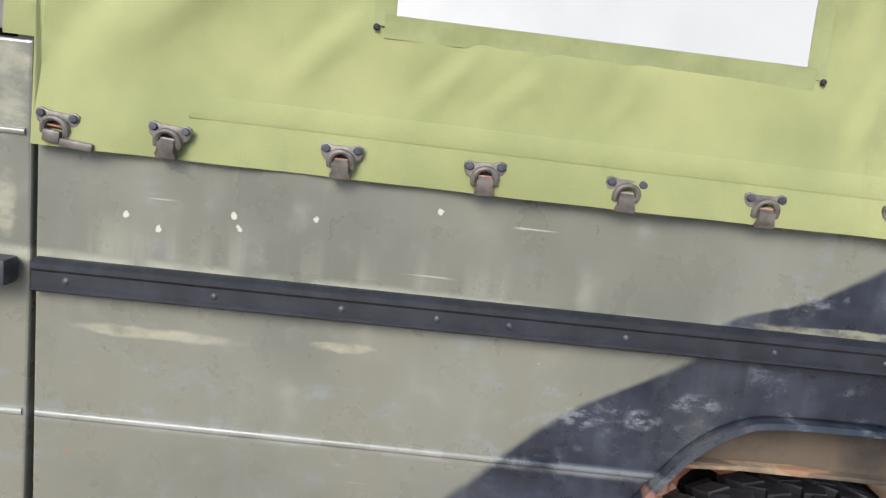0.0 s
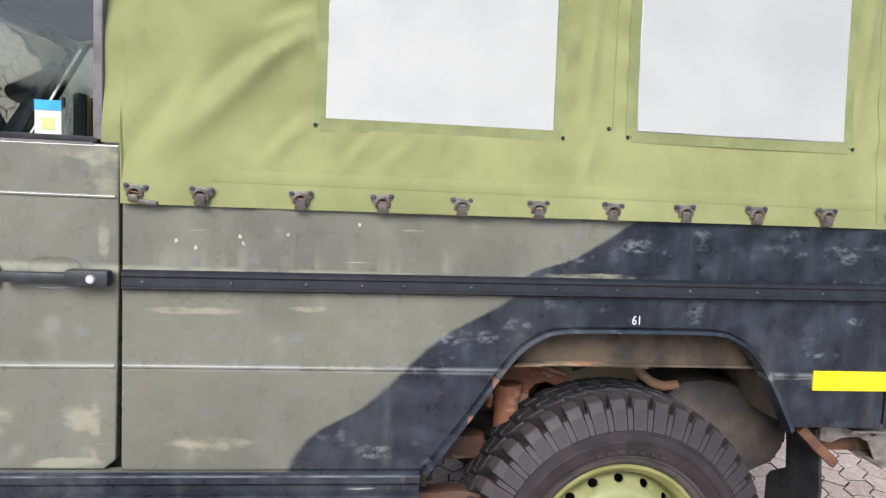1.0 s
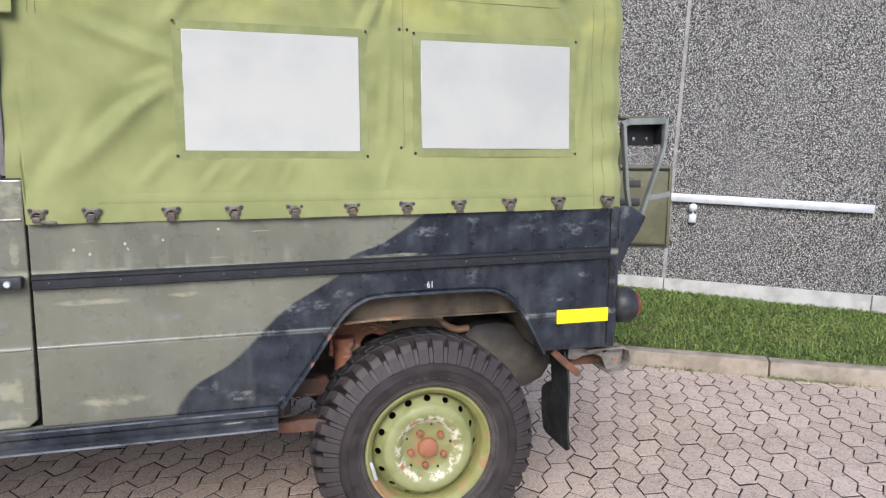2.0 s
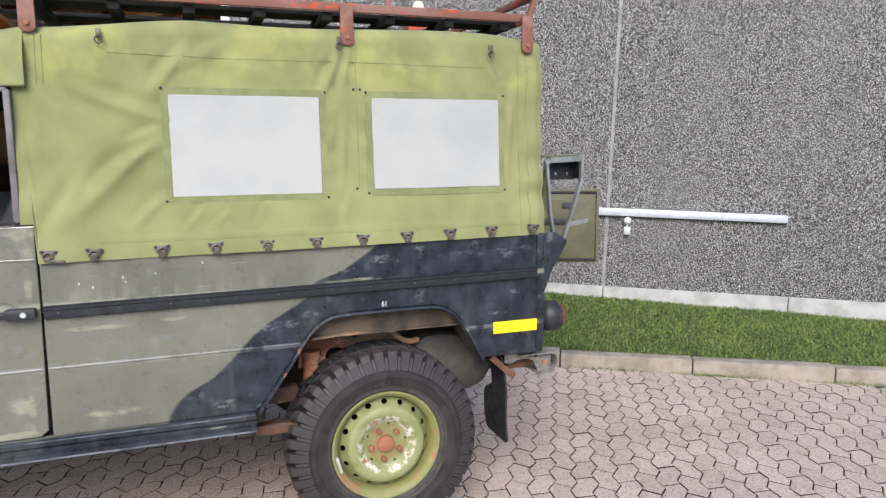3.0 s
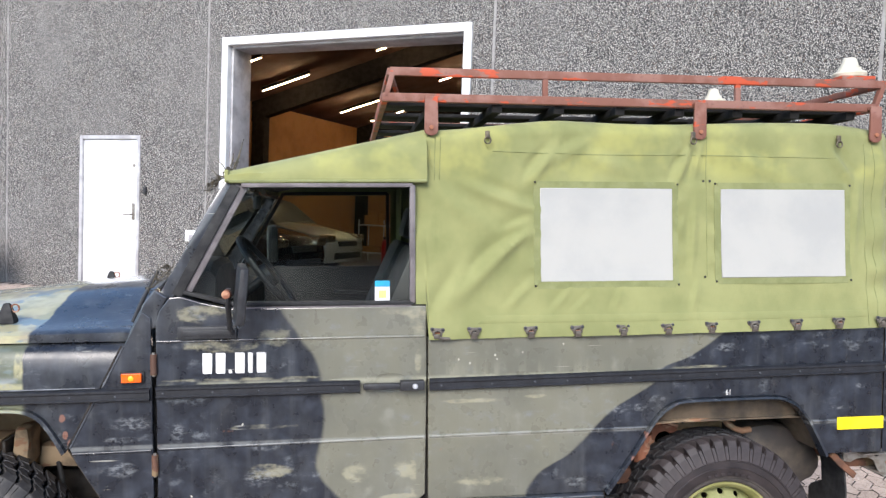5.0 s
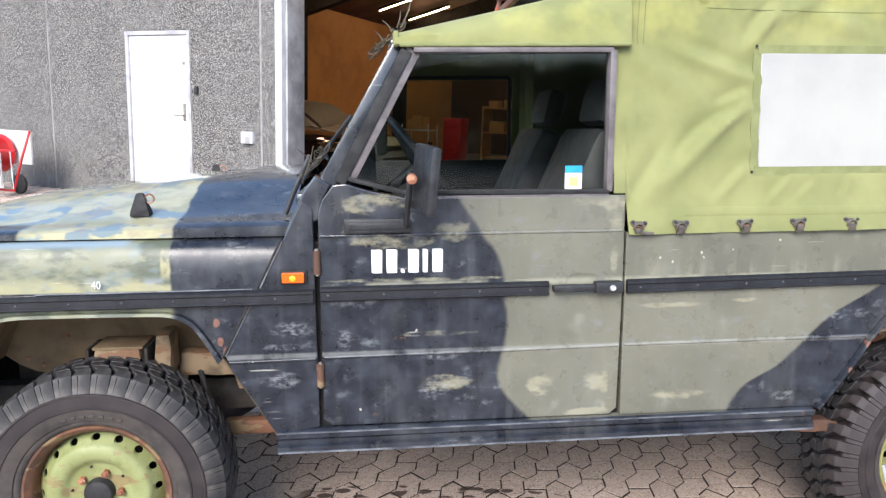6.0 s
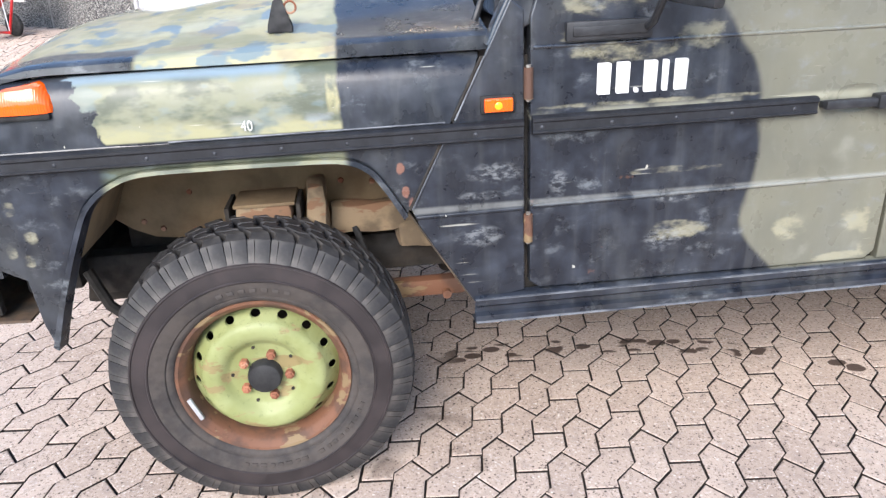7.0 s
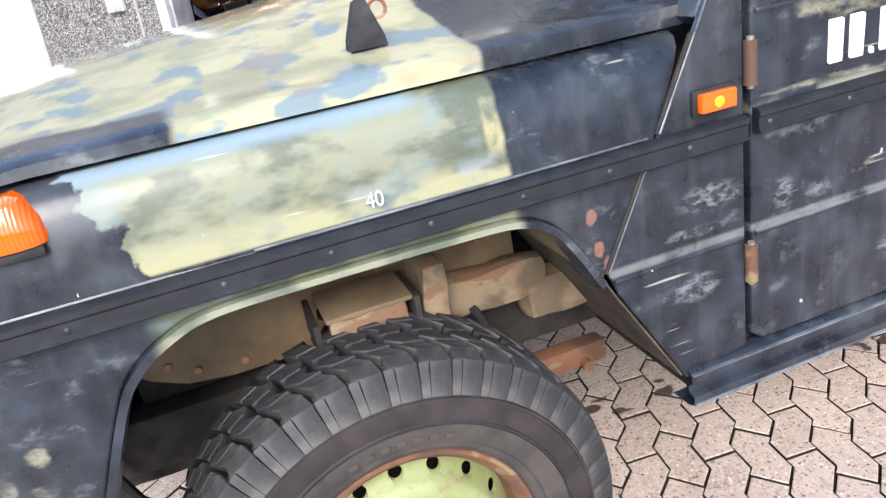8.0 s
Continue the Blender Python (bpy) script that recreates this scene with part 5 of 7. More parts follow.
for i, px in enumerate((0.284, 0.422, 0.637, 0.818, 0.998, 1.177, 1.355, 1.532, 1.711, 1.891, 2.079)):
    at = Matrix.Translation((px, -0.012, 1.203 + 0.013 * smooth01(px, 1.0, 2.1))) @ Matrix.Rotation(radians(random.uniform(-7, 7)), 4, "Y") @ Matrix.Diagonal((0.80, 0.8, 0.66, 1))
    bm = clip_body(i == 0)
    bm.transform(at)
    clip = vp("canvas_clip", bm, CLIP, "weathered twist clip, turned aside" if i == 0 else "weathered twist clip")
    for sx in (-0.025, 0.025):
        vp("clip_bolt", lathe([(0, -0.005), (0.006, -0.0045), (0.0078, 0.0)], 10, at @ Matrix.Translation((sx, -0.006, 0.022))), RIVET, parent=clip)
    hole = plate([(-0.010, -0.002), (0.010, -0.002), (0.010, 0.006), (0.0, 0.014), (-0.010, 0.006)], -0.0075, 0.002, 0.0)
    hole.transform(at)
    vp("clip_hollow", hole, SHELL, parent=clip, smooth=False)
    pin = tube([(-0.011, -0.011, 0.004), (0.011, -0.011, 0.0035)], 0.0022, 6)
    pin.transform(at)
    vp("clip_pin", pin, (RUSTNUT, STEEL, RUSTNUT)[i % 3], parent=clip)


# wheels
def tread_block(kind, n, r, y0, y1, shoulder_rubber, rib_end):
    """One kinked rubber block of the tread, at the top of the turn's first step; the shoulder ones run down the sidewall."""
    bm = bmesh.new()
    yy0, yy1, wd, c0, cm, c1 = ((y0 - 0.002, y0 + 0.054, 0.88 if rib_end > 0.33 else 0.66, -0.04, 0.02, 0.40), (y0 + 0.058, y0 + 0.0965, 0.78, -0.16, 0.26, 0.16), (y1 - 0.0965, y1 - 0.058, 0.78, -0.16, -0.26, 0.16), (y1 - 0.054, y1 + 0.002, 0.78, -0.34, -0.02, 0.0))[kind]
    mid = (yy0 + yy1) / 2
    outline = [(yy0, c0, -1), (yy0, c0, 1), (mid, cm, 1), (yy1, c1, 1), (yy1, c1, -1), (mid, cm, -1)]
    rings = []
    for rr, nar in ((r - 0.036, 1.0), (r - 0.003, 0.95), (r + 0.001, 0.86)):
        ring = []
        for yy, c, side in outline:
            edge = abs(yy - y0) < 0.004 or abs(yy - y1) < 0.004
            ang = (c + side * wd / 2 * nar * (1.1 if edge else 0.9)) * math.tau / n
            rad = rr - (0.008 if edge else 0.0)
            ring.append(bm.verts.new((rad * math.cos(ang), mid + (yy - mid) * (1 if rr < r else 0.94), rad * math.sin(ang))))
        rings.append(ring)
    for lo, hi in zip(rings, rings[1:]):
        for j in range(6):
            bm.faces.new((lo[j], lo[(j + 1) % 6], hi[(j + 1) % 6], hi[j]))
    t = rings[-1]
    bm.faces.new((t[0], t[1], t[2], t[5])), bm.faces.new((t[5], t[2], t[3], t[4]))
    if kind == 0:
        # a wide rib runs from the block down the sidewall, a thin one from the notch beside it
        wall_y = y0 - 0.0240 if rib_end > 0.33 else y0 - 0.0285
        for a0, a1, head in (((-0.48, 0.17, 0.008), (0.20, 0.48, 0.008)) if rib_end > 0.33 else ((-0.37, 0.27, 0.009), (0.335, 0.57, 0.027))):
            pts = []
            for rr, yy, wide in ((r - head, y0 - 0.001 - (head > 0.01) * 0.0085, 0.94), (r - 0.030, y0 - 0.0125, 1.0), (rib_end + 0.004, wall_y, 1.04)):
                for dy in (0.012, -0.002):
                    for aa in (a0, a1):
                        ang = ((a0 + a1) / 2 + (aa - (a0 + a1) / 2) * wide) * math.tau / n
                        pts.append(bm.verts.new((rr * math.cos(ang), yy + dy, rr * math.sin(ang))))
            bm.faces.new([pts[q] for q in (0, 1, 3, 2)])
            for k in (0, 4):
                for f in ((0, 1, 5, 4), (2, 3, 7, 6), (0, 2, 6, 4), (1, 3, 7, 5)):
                    bm.faces.new([pts[q + k] for q in f])
            bm.faces.new([pts[q] for q in (8, 9, 11, 10)])
    return finish(bm, (shoulder_rubber if kind == 0 else TREAD), "tread_block")


BLOCKS = {}


def disc_with_holes(n, r0, r1, rh, wide, high, depth):
    """A ring of the wheel disc with n round holes; depth(r) gives its place along the axle."""
    bm = bmesh.new()
    k = 6
    for i in range(n):
        a0, a1 = math.tau * i / n, math.tau * (i + 1) / n
        edge = [(r0, a0 + (a1 - a0) * j / k) for j in range(k)] + [(r0 + (r1 - r0) * j / k, a1) for j in range(k)] + [(r1, a1 + (a0 - a1) * j / k) for j in range(k)] + [(r1 + (r0 - r1) * j / k, a0) for j in range(k)]
        am, ring = (a0 + a1) / 2, []
        for j in range(4 * k):
            t = math.tau * (j / (4 * k)) - math.tau * 3 / 8
            ring.append((rh + high * math.sin(t), am + wide * math.cos(t) / rh))
        # match the hole's points with the edge: both start at the inner, earlier corner
        ring = ring if ring[0][1] < am else ring[::-1]
        put = lambda q: bm.verts.new((q[0] * math.cos(q[1]), depth(q[0]), q[0] * math.sin(q[1])))
        eo, ro = [put(q) for q in edge], [put(q) for q in ring]
        inn = [bm.verts.new((v.co.x, v.co.y + 0.012, v.co.z)) for v in ro]
        for j in range(4 * k):
            jn = (j + 1) % (4 * k)
            bm.faces.new((eo[j], eo[jn], ro[jn], ro[j]))
            bm.faces.new((ro[j], ro[jn], inn[jn], inn[j]))
    bmesh.ops.remove_doubles(bm, verts=bm.verts, dist=0.0004)
    return bm


R = 0.399
def make_wheel(cx, cy, cz, hub, turn, label):
    """A steel wheel with a block-tread tyre; its outer face looks towards -y."""
    m = Matrix.Translation((cx, cy, cz)) @ Matrix.Rotation(radians(turn), 4, "Y")
    rim_profile = [(0.224, 0.006), (0.228, 0.0), (0.226, -0.004), (0.219, -0.003), (0.213, 0.004), (0.206, 0.010), (0.201, 0.018), (0.198, 0.034), (0.194, 0.058)]
    dish = [(0.162, 0.012), (0.158, 0.006), (0.150, 0.0015), (0.138, 0.0), (0.124, 0.001), (0.112, 0.006), (0.103, 0.014), (0.096, 0.021), (0.088, 0.025), (0.055, 0.027), (0.0, 0.027)]
    bm = disc_with_holes(16, 0.162, 0.194, 0.1760, 0.0132, 0.0090, lambda r: 0.012 + (r - 0.162) * 1.44)
    merge(bm, lathe(dish, 64))
    bm.transform(m)
    w = vp("wheel", bm, RIM if hub == "black" else make_worn_rim(cx, cz), label)
    bpy.context.view_layer.update()
    e = lathe(rim_profile, 72)
    e.transform(m)
    vp("rim_edge", e, RIMEDGE if hub == "black" else RIMGREEN, "rusty rim edge" if hub == "black" else "faded green rim edge", parent=w)
    back = lathe([(0.19, 0.055), (0.19, 0.17), (0.14, 0.172), (0.0, 0.172)], 40)
    back.transform(m)
    vp("brake_drum", back, SHELL, parent=w)
    y0, y1 = 0.008, 0.205
    ring = 0.334 if hub == "black" else 0.318
    t = lathe([(0.222, 0.010), (0.231, -0.004), (0.243, -0.009), (0.247, -0.007), (0.25, -0.013), (0.272, -0.0195), (0.288, -0.0215), (0.290, -0.0245), (0.293, -0.0245), (0.295, -0.0215), (0.303, -0.0215), (ring - 0.004, -0.020), (ring - 0.002, -0.0235), (ring + 0.002, -0.0230), (ring + 0.004, -0.0155), (0.346, -0.0085), (0.355, -0.003), (R - 0.034, 0.012), (R - 0.032, 0.05), (R - 0.032, 0.16), (R - 0.036, 0.20), (0.34, 0.222), (0.28, 0.23), (0.222, 0.20)], 96)
    t.transform(m)
    vp("tyre", t, TYRE, "worn block-tread tyre", parent=w, smooth=True)
    b = lathe([(0.227, 0.002), (0.232, -0.0062), (0.242, -0.0105), (0.2465, -0.0095), (0.2495, -0.0145)] + ([(0.262, -0.0178), (0.272, -0.0206), (0.2875, -0.0226)] if hub == "black" else [(0.256, -0.0164)]), 72)
    b.transform(m)
    vp("tyre_bead", b, BEAD, "dusty brown bead of the tyre", parent=w)
    # raised bars where the moulded lettering stands
    marks = bmesh.new()
    for a in [*range(-62, -18, 5), *range(-108, -72, 5), *range(70, 112, 6)]:
        one = boxes(((-0.0085, -0.0016, -0.0055), (0.0075 - 0.004 * (a % 3 == 0), 0.003, 0.0055)), bevel=0.001)
        one.transform(Matrix.Rotation(radians(90 - a), 4, "Y") @ Matrix.Translation((0, -0.0203, 0.266)))
        merge(marks, one)
    marks.transform(Matrix.Translation((cx, cy, cz)))
    tagged(vp("sidewall_lettering", marks, BEAD if hub == "black" else TYRE, parent=w), "worn raised bars on the sidewall", kind="stuff")
    for kind in range(4):
        if (kind, hub) not in BLOCKS:
            BLOCKS[kind, hub] = tread_block(kind, 42, R, y0, y1, DUSTYBLOCK if hub == "black" else DARKBLOCK, ring)
        for i in range(42):
            o = new("tread_block", BLOCKS[kind, hub])
            o.parent, o.matrix_parent_inverse = w, w.matrix_world.inverted()
            o.matrix_basis = m @ Matrix.Rotation(-math.tau * (i + (0.0, 0.45, 0.95, 0.5)[kind]) / 42, 4, "Y")
    for i in range(5):
        a = math.tau * (i + 0.1) / 5
        nut = lathe([(0, -0.012), (0.006, -0.012), (0.009, -0.008), (0.0125, -0.007), (0.0125, 0.012)], 6)
        nut.transform(m @ Matrix.Translation((0.064 * math.cos(a), 0.016, 0.064 * math.sin(a))))
        vp("wheel_nut", nut, RUSTNUT, parent=w, smooth=False)
        pk = lathe([(0, 0.0), (0.004, 0.0), (0.005, 0.006)], 8)
        pk.transform(m @ Matrix.Translation((0.085 * math.cos(a + 0.62), 0.0205, 0.085 * math.sin(a + 0.62))))
        vp("disc_hole", pk, SHELL, parent=w)
    cap = lathe([(0, -0.010), (0.028, -0.009), (0.041, -0.003), (0.045, 0.008), (0.045, 0.03)] if hub == "black" else [(0, 0.002), (0.018, 0.003), (0.028, 0.007), (0.034, 0.010), (0.036, 0.018), (0.036, 0.03)], 32)
    cap.transform(m)
    vp("hub_cap", cap, RUBBER if hub == "black" else RUSTNUT, "black hub cap" if hub == "black" else "rusty hub", parent=w)
    wt = boxes(((-0.035, -0.006, -0.006), (0.035, 0.004, 0.006)), bevel=0.003)
    wt.transform(m @ Matrix.Rotation(radians(-122 if hub == "black" else -140), 4, "Y") @ Matrix.Translation((0, 0.006, 0.206)))
    vp("balance_weight", wt, ALU, parent=w)
    return w


make_wheel(-1.425, 0.008, 0.384, "black", 10, "green steel front wheel with a rusty edge")
make_wheel(1.446, 0.03, 0.350, "rust", 34, "faded green steel rear wheel")
for cx in (-1.425, 1.448):
    far = lathe([(0.0, -0.02), (0.20, -0.02), (0.222, 0.0), (0.28, 0.02), (0.34, 0.01), (R, -0.02), (R, -0.18), (0.34, -0.2), (0.0, -0.2)], 40, Matrix.Translation((cx, 1.66, 0.384 if cx < 0 else 0.352)))
    vp("far_wheel", far, TYRE, "far wheel")

# underneath
vp("arch_liner", thicken(loft([[(x0, yy, z0) for x0, z0 in ((-1.021, 0.814), (-0.995, 0.768), (-0.93, 0.66), (-0.868, 0.556))] for yy in (0.012, 0.14, 0.30, 0.39)]), 0.004), LINER, "mud-caked closing panel")
for yy in (0.42, 1.22):
    vp("chassis_rail", boxes(((-1.95, yy - 0.035, 0.50), (2.1, yy + 0.035, 0.62)), bevel=0.008), SHELL, "dark chassis rail")
for cx in (-1.425, 1.448):
    vp("axle_tube", tube([(cx, 0.2, 0.37), (cx, 1.5, 0.37)], 0.045, 14), UNDER, "muddy axle")
    vp("differential", lathe([(0, -0.13), (0.07, -0.12), (0.13, -0.04), (0.14, 0.04), (0.08, 0.12), (0, 0.13)], 20, Matrix.Translation((cx, 0.95, 0.388))), UNDER)
for arch, cx in ((FARCH, -1.425), (ARCH, 1.448)):
    up_part = [(x0, z0 + 0.004) for x0, z0 in arch if z0 > (0.73 if cx < 0 else 0.60)]
    vp("arch_liner", thicken(loft([[(x0, yy, z0 - 0.004 * (yy > 0.1)) for x0, z0 in up_part] for yy in (0.022, 0.12, 0.26, 0.38)]), 0.004), MUD if cx < 0 else LINER, "mud-caked inner wheel arch")
    lo = [(up_part[-1][0], 0.60), (cx + 0.2, 0.60), (cx + 0.12, 0.70), (cx - 0.12, 0.70), (cx - 0.2, 0.60), (up_part[0][0], 0.60)]
    if cx < 0:
        lo = [(cx - 0.37, 0.70), (cx - 0.31, 0.672), (cx - 0.22, 0.66), (cx + 0.1, 0.66), (up_part[0][0], 0.63)]
    vp("arch_back", plate(up_part + lo, 0.375, 0.008, 0.0), MUD if cx < 0 else LINER, smooth=False)

# rear: tail lamp, bumper, flap, brackets, opened rear door
tl = vp("tail_lamp", lathe([(0.03, -0.03), (0.05, -0.02), (0.066, 0.0), (0.068, 0.05), (0.062, 0.062), (0.055, 0.064)], 28, Matrix.Translation((2.187, 0.085, 0.815)) @ Matrix.Rotation(radians(-90), 4, "Z")), BLACK, "round black tail lamp housing")
vp("lamp_lens", lathe([(0, 0.088), (0.03, 0.086), (0.052, 0.078), (0.058, 0.060)], 28, Matrix.Translation((2.187, 0.085, 0.815)) @ Matrix.Rotation(radians(-90), 4, "Z")), REDLENS, "orange-red lens", parent=tl)
vp("lamp_foot", boxes(((2.14, 0.05, 0.77), (2.185, 0.12, 0.86)), bevel=0.01), PAINT, parent=tl)
bp = vp("rear_bumper", thicken(loft([[(2.05, yy, 0.665), (2.20, yy, 0.665), (2.228, yy, 0.65), (2.232, yy, 0.60), (2.20, yy, 0.572), (2.14, yy, 0.565)] for yy in (0.03, 0.06, 0.85, 1.64, 1.67)]), 0.006), STEEL, "dull steel channel rear bumper")
vp("bumper_web", plate([(1.99, 0.668), (2.20, 0.668), (2.222, 0.645), (2.212, 0.585), (2.165, 0.556), (2.145, 0.585), (2.128, 0.622), (2.10, 0.635), (2.05, 0.632), (2.02, 0.618), (1.99, 0.625)], 0.07, 0.006, 0.002), STEEL, "cut-out steel end web", parent=bp, smooth=False)
vp("bumper_inside", boxes(((2.03, 0.14, 0.57), (2.205, 1.56, 0.655)), bevel=0.012), RIMEDGE, "rusty inside of the bumper", parent=bp)
vp("bumper_hole", lathe([(0, -0.001), (0.009, -0.001), (0.011, 0.002)], 14, Matrix.Translation((2.14, 0.0685, 0.648))), SHELL, parent=bp)
vp("bumper_bolt", lathe([(0, -0.006), (0.008, -0.004), (0.009, 0.004)], 8, Matrix.Translation((2.16, 0.03, 0.625))), RUSTNUT, parent=bp)
flap_rows = [[(1.972 + 0.10 * (0.66 - zz) + 0.01 * math.sin(zz * 14), y0 + (y1 - y0) * k / 6, zz) for k in range(7)] for zz, y0, y1 in ((0.66, 0.06, 0.20), (0.58, 0.055, 0.20), (0.50, 0.05, 0.20), (0.46, 0.05, 0.27), (0.44, 0.05, 0.285), (0.36, 0.05, 0.285), (0.275, 0.055, 0.285), (0.26, 0.08, 0.27))]
mf = vp("mud_flap", thicken(loft(flap_rows), 0.008), RUBBER, "black rubber mud flap")
vp("flap_bracket", bar([(1.915, 0.045, 0.668), (1.97, 0.048, 0.615), (2.028, 0.055, 0.568)], 0.014, 0.026), RIMEDGE, "rusty flap bracket", parent=mf)

br = vp("spare_bracket", bar([(2.192, 0.10, 1.484), (2.217, 0.10, 1.497), (2.372, 0.10, 1.503)], 0.012, 0.024), BRACKETGREY, "grey-olive folded steel carrier frame")
vp("bracket_post", bar([(2.198, 0.10, 1.49), (2.22, 0.10, 1.26), (2.245, 0.10, 1.13)], 0.024, 0.012), BRACKETGREY, parent=br)
vp("bracket_strut", bar([(2.374, 0.10, 1.51), (2.369, 0.10, 1.40), (2.285, 0.10, 1.148), (2.262, 0.10, 1.115)], 0.024, 0.012), BRACKETGREY, parent=br)
vp("bracket_cap", boxes(((2.185, 0.106, 1.509), (2.372, 0.30, 1.519)), bevel=0.003), OLIVE, "olive top plate", parent=br)
vp("bracket_box", boxes(((2.235, 0.16, 1.41), (2.368, 0.166, 1.508)), ((2.362, 0.106, 1.415), (2.370, 0.16, 1.508)), bevel=0.002), DARKINSIDE, parent=br)
vp("bracket_leg", bar([(2.242, 0.17, 1.50), (2.222, 0.17, 1.34), (2.205, 0.17, 1.16)], 0.018, 0.02), OLIVE, parent=br)
vp("bracket_arm", bar([(2.305, 0.105, 1.214), (2.411, 0.105, 1.229)], 0.012, 0.02), BRACKETGREY, parent=br)
vp("bracket_gusset", plate([(2.155, 1.19), (2.225, 1.19), (2.285, 1.15), (2.262, 1.10), (2.215, 1.03), (2.165, 0.90), (2.155, 0.90)], 0.06, 0.012, 0.003), PAINT, parent=br, smooth=False)
for bx in (2.275, 2.333):
    vp("bracket_bolt", lathe([(0, -0.004), (0.007, -0.003), (0.008, 0.002)], 8, Matrix.Translation((bx, 0.158, 1.436))), CHROME, parent=br)

# the opened rear door, seen from its inner side
RD = Matrix.Translation((2.17, 1.62, 0)) @ Matrix.Rotation(math.atan2(-0.45, 0.98), 4, "Z")
def rd(bm):
    bm.transform(RD)
    return bm
back = vp("rear_door", rd(boxes(((0.0, 0.0, 0.84), (1.07, 0.045, 1.30)), bevel=0.01)), OLIVE, "olive inner side of the opened rear door")
vp("door_panel", rd(plate([(0.10, 0.93), (0.16, 0.90), (0.86, 0.90), (0.92, 0.96), (0.92, 1.18), (0.86, 1.24), (0.16, 1.24), (0.10, 1.18)], -0.006, 0.01, 0.004)), OLIVE, parent=back, smooth=False)
vp("door_seal", rd(tube([(0.02, -0.004, 0.86), (1.05, -0.004, 0.86), (1.05, -0.004, 1.28), (0.02, -0.004, 1.28)], 0.008, 8, closed=True)), RUBBER, parent=back)
vp("latch_plate", rd(boxes(((0.66, -0.02, 1.08), (0.90, -0.004, 1.12)), ((0.84, -0.012, 1.18), (0.90, -0.004, 1.22)), bevel=0.006)), BLACK, "black latch and pull", parent=back)

# cab inside
vp("dashboard", boxes(((-0.76, 0.08, 1.02), (-0.52, 1.62, 1.30)), bevel=0.05), SEAT, "dark dashboard")
vp("instrument_hood", loft([[(-0.70, yy, 1.27), (-0.69, yy, zt - 0.07), (-0.655, yy, zt - 0.02), (-0.60, yy, zt), (-0.555, yy, zt - 0.005), (-0.535, yy, zt - 0.03), (-0.55, yy, 1.27)] for yy, zt in ((0.13, 1.34), (0.16, 1.43), (0.22, 1.465), (0.40, 1.475), (0.56, 1.46), (0.64, 1.40), (0.66, 1.33))], False), SEAT, "domed instrument cowl")
for yy in (0.40, 1.22):
    seat = vp("seat", boxes(((-0.22, yy - 0.24, 0.84), (0.20, yy + 0.24, 0.98)), bevel=0.05), SEAT, "dark grey front seat")
    bk = boxes(((-0.07, -0.24, 0.0), (0.06, 0.24, 0.62)), bevel=0.05)
    bk.transform(pose(0.02, yy, 0.93, 0, 24, 0))
    vp("backrest", bk, SEAT, parent=seat)
    hd = boxes(((-0.045, -0.14, 0.0), (0.045, 0.14, 0.17)), bevel=0.04)
    hd.transform(pose(0.27, yy, 1.52, 0, 14, 0))
    vp("headrest", hd, SEAT, parent=seat)
sw = pose(-0.365, 0.40, 1.395, 0, 52, 0)
ring = tube([(0.19 * math.cos(a * math.tau / 32), 0.19 * math.sin(a * math.tau / 32), 0) for a in range(32)], 0.013, 8, closed=True)
merge(ring, tube([(-0.19, 0, 0), (0, 0, -0.03), (0.19, 0, 0)], 0.012, 8)), merge(ring, tube([(0, 0, -0.02), (0, 0, -0.3)], 0.02, 10))
merge(ring, lathe([(0, 0.02), (0.05, 0.015), (0.06, -0.03), (0, -0.03)], 20, Matrix.Rotation(radians(90), 4, "X")))
ring.transform(sw)
vp("steering_wheel", ring, BLACK, "black steering wheel")
im = vp("inside_mirror", boxes(((-0.01, -0.08, -0.03), (0.015, 0.08, 0.03)), bevel=0.01, m=pose(-0.46, 0.78, 1.70, 0, 0, 12)), BLACK, "small inside mirror")
vp("mirror_glass", boxes(((0.0152, -0.07, -0.025), (0.017, 0.07, 0.025)), m=pose(-0.46, 0.78, 1.70, 0, 0, 12)), CHROME, parent=im)
vp("mirror_stem", tube([(-0.47, 0.80, 1.70), (-0.49, 0.82, 1.76)], 0.006, 8), BLACK, parent=im)
fd = vp("far_door", boxes(((-0.71, 1.655, 0.6), (0.24, 1.695, 1.345)), bevel=0.01), DARKINSIDE, "dark inside of the far door")
for a, b in (((-0.655, 1.35), (-0.415, 1.772)), ((-0.415, 1.772), (0.19, 1.776)), ((0.19, 1.776), (0.192, 1.35))):
    vp("window_frame", bar([(a[0], 1.665, a[1]), (b[0], 1.665, b[1])], 0.014, 0.02), BLACK, parent=fd)
vp("door_pull", tube([(-0.12, 1.64, 1.20), (-0.10, 1.61, 1.20), (0.10, 1.61, 1.19), (0.12, 1.64, 1.19)], 0.010, 8), BLACK, parent=fd)
gl2 = vp("window_pane", plate([(-0.645, 1.346), (-0.41, 1.768), (0.185, 1.772), (0.187, 1.346)], 1.67, 0.004, 0.0), GLASS, parent=fd, smooth=False)
gl2.visible_shadow = False
fm = vp("far_mirror", boxes(((-0.03, -0.08, -0.11), (0.03, 0.08, 0.11)), bevel=0.025, m=pose(-0.50, 1.84, 1.475, 0, 0, 8)), BLACK, "black far wing mirror")
vp("mirror_glass", boxes(((0.0305, -0.07, -0.098), (0.033, 0.07, 0.098)), bevel=0.001, m=pose(-0.50, 1.84, 1.475, 0, 0, 8)), CHROME, parent=fm)
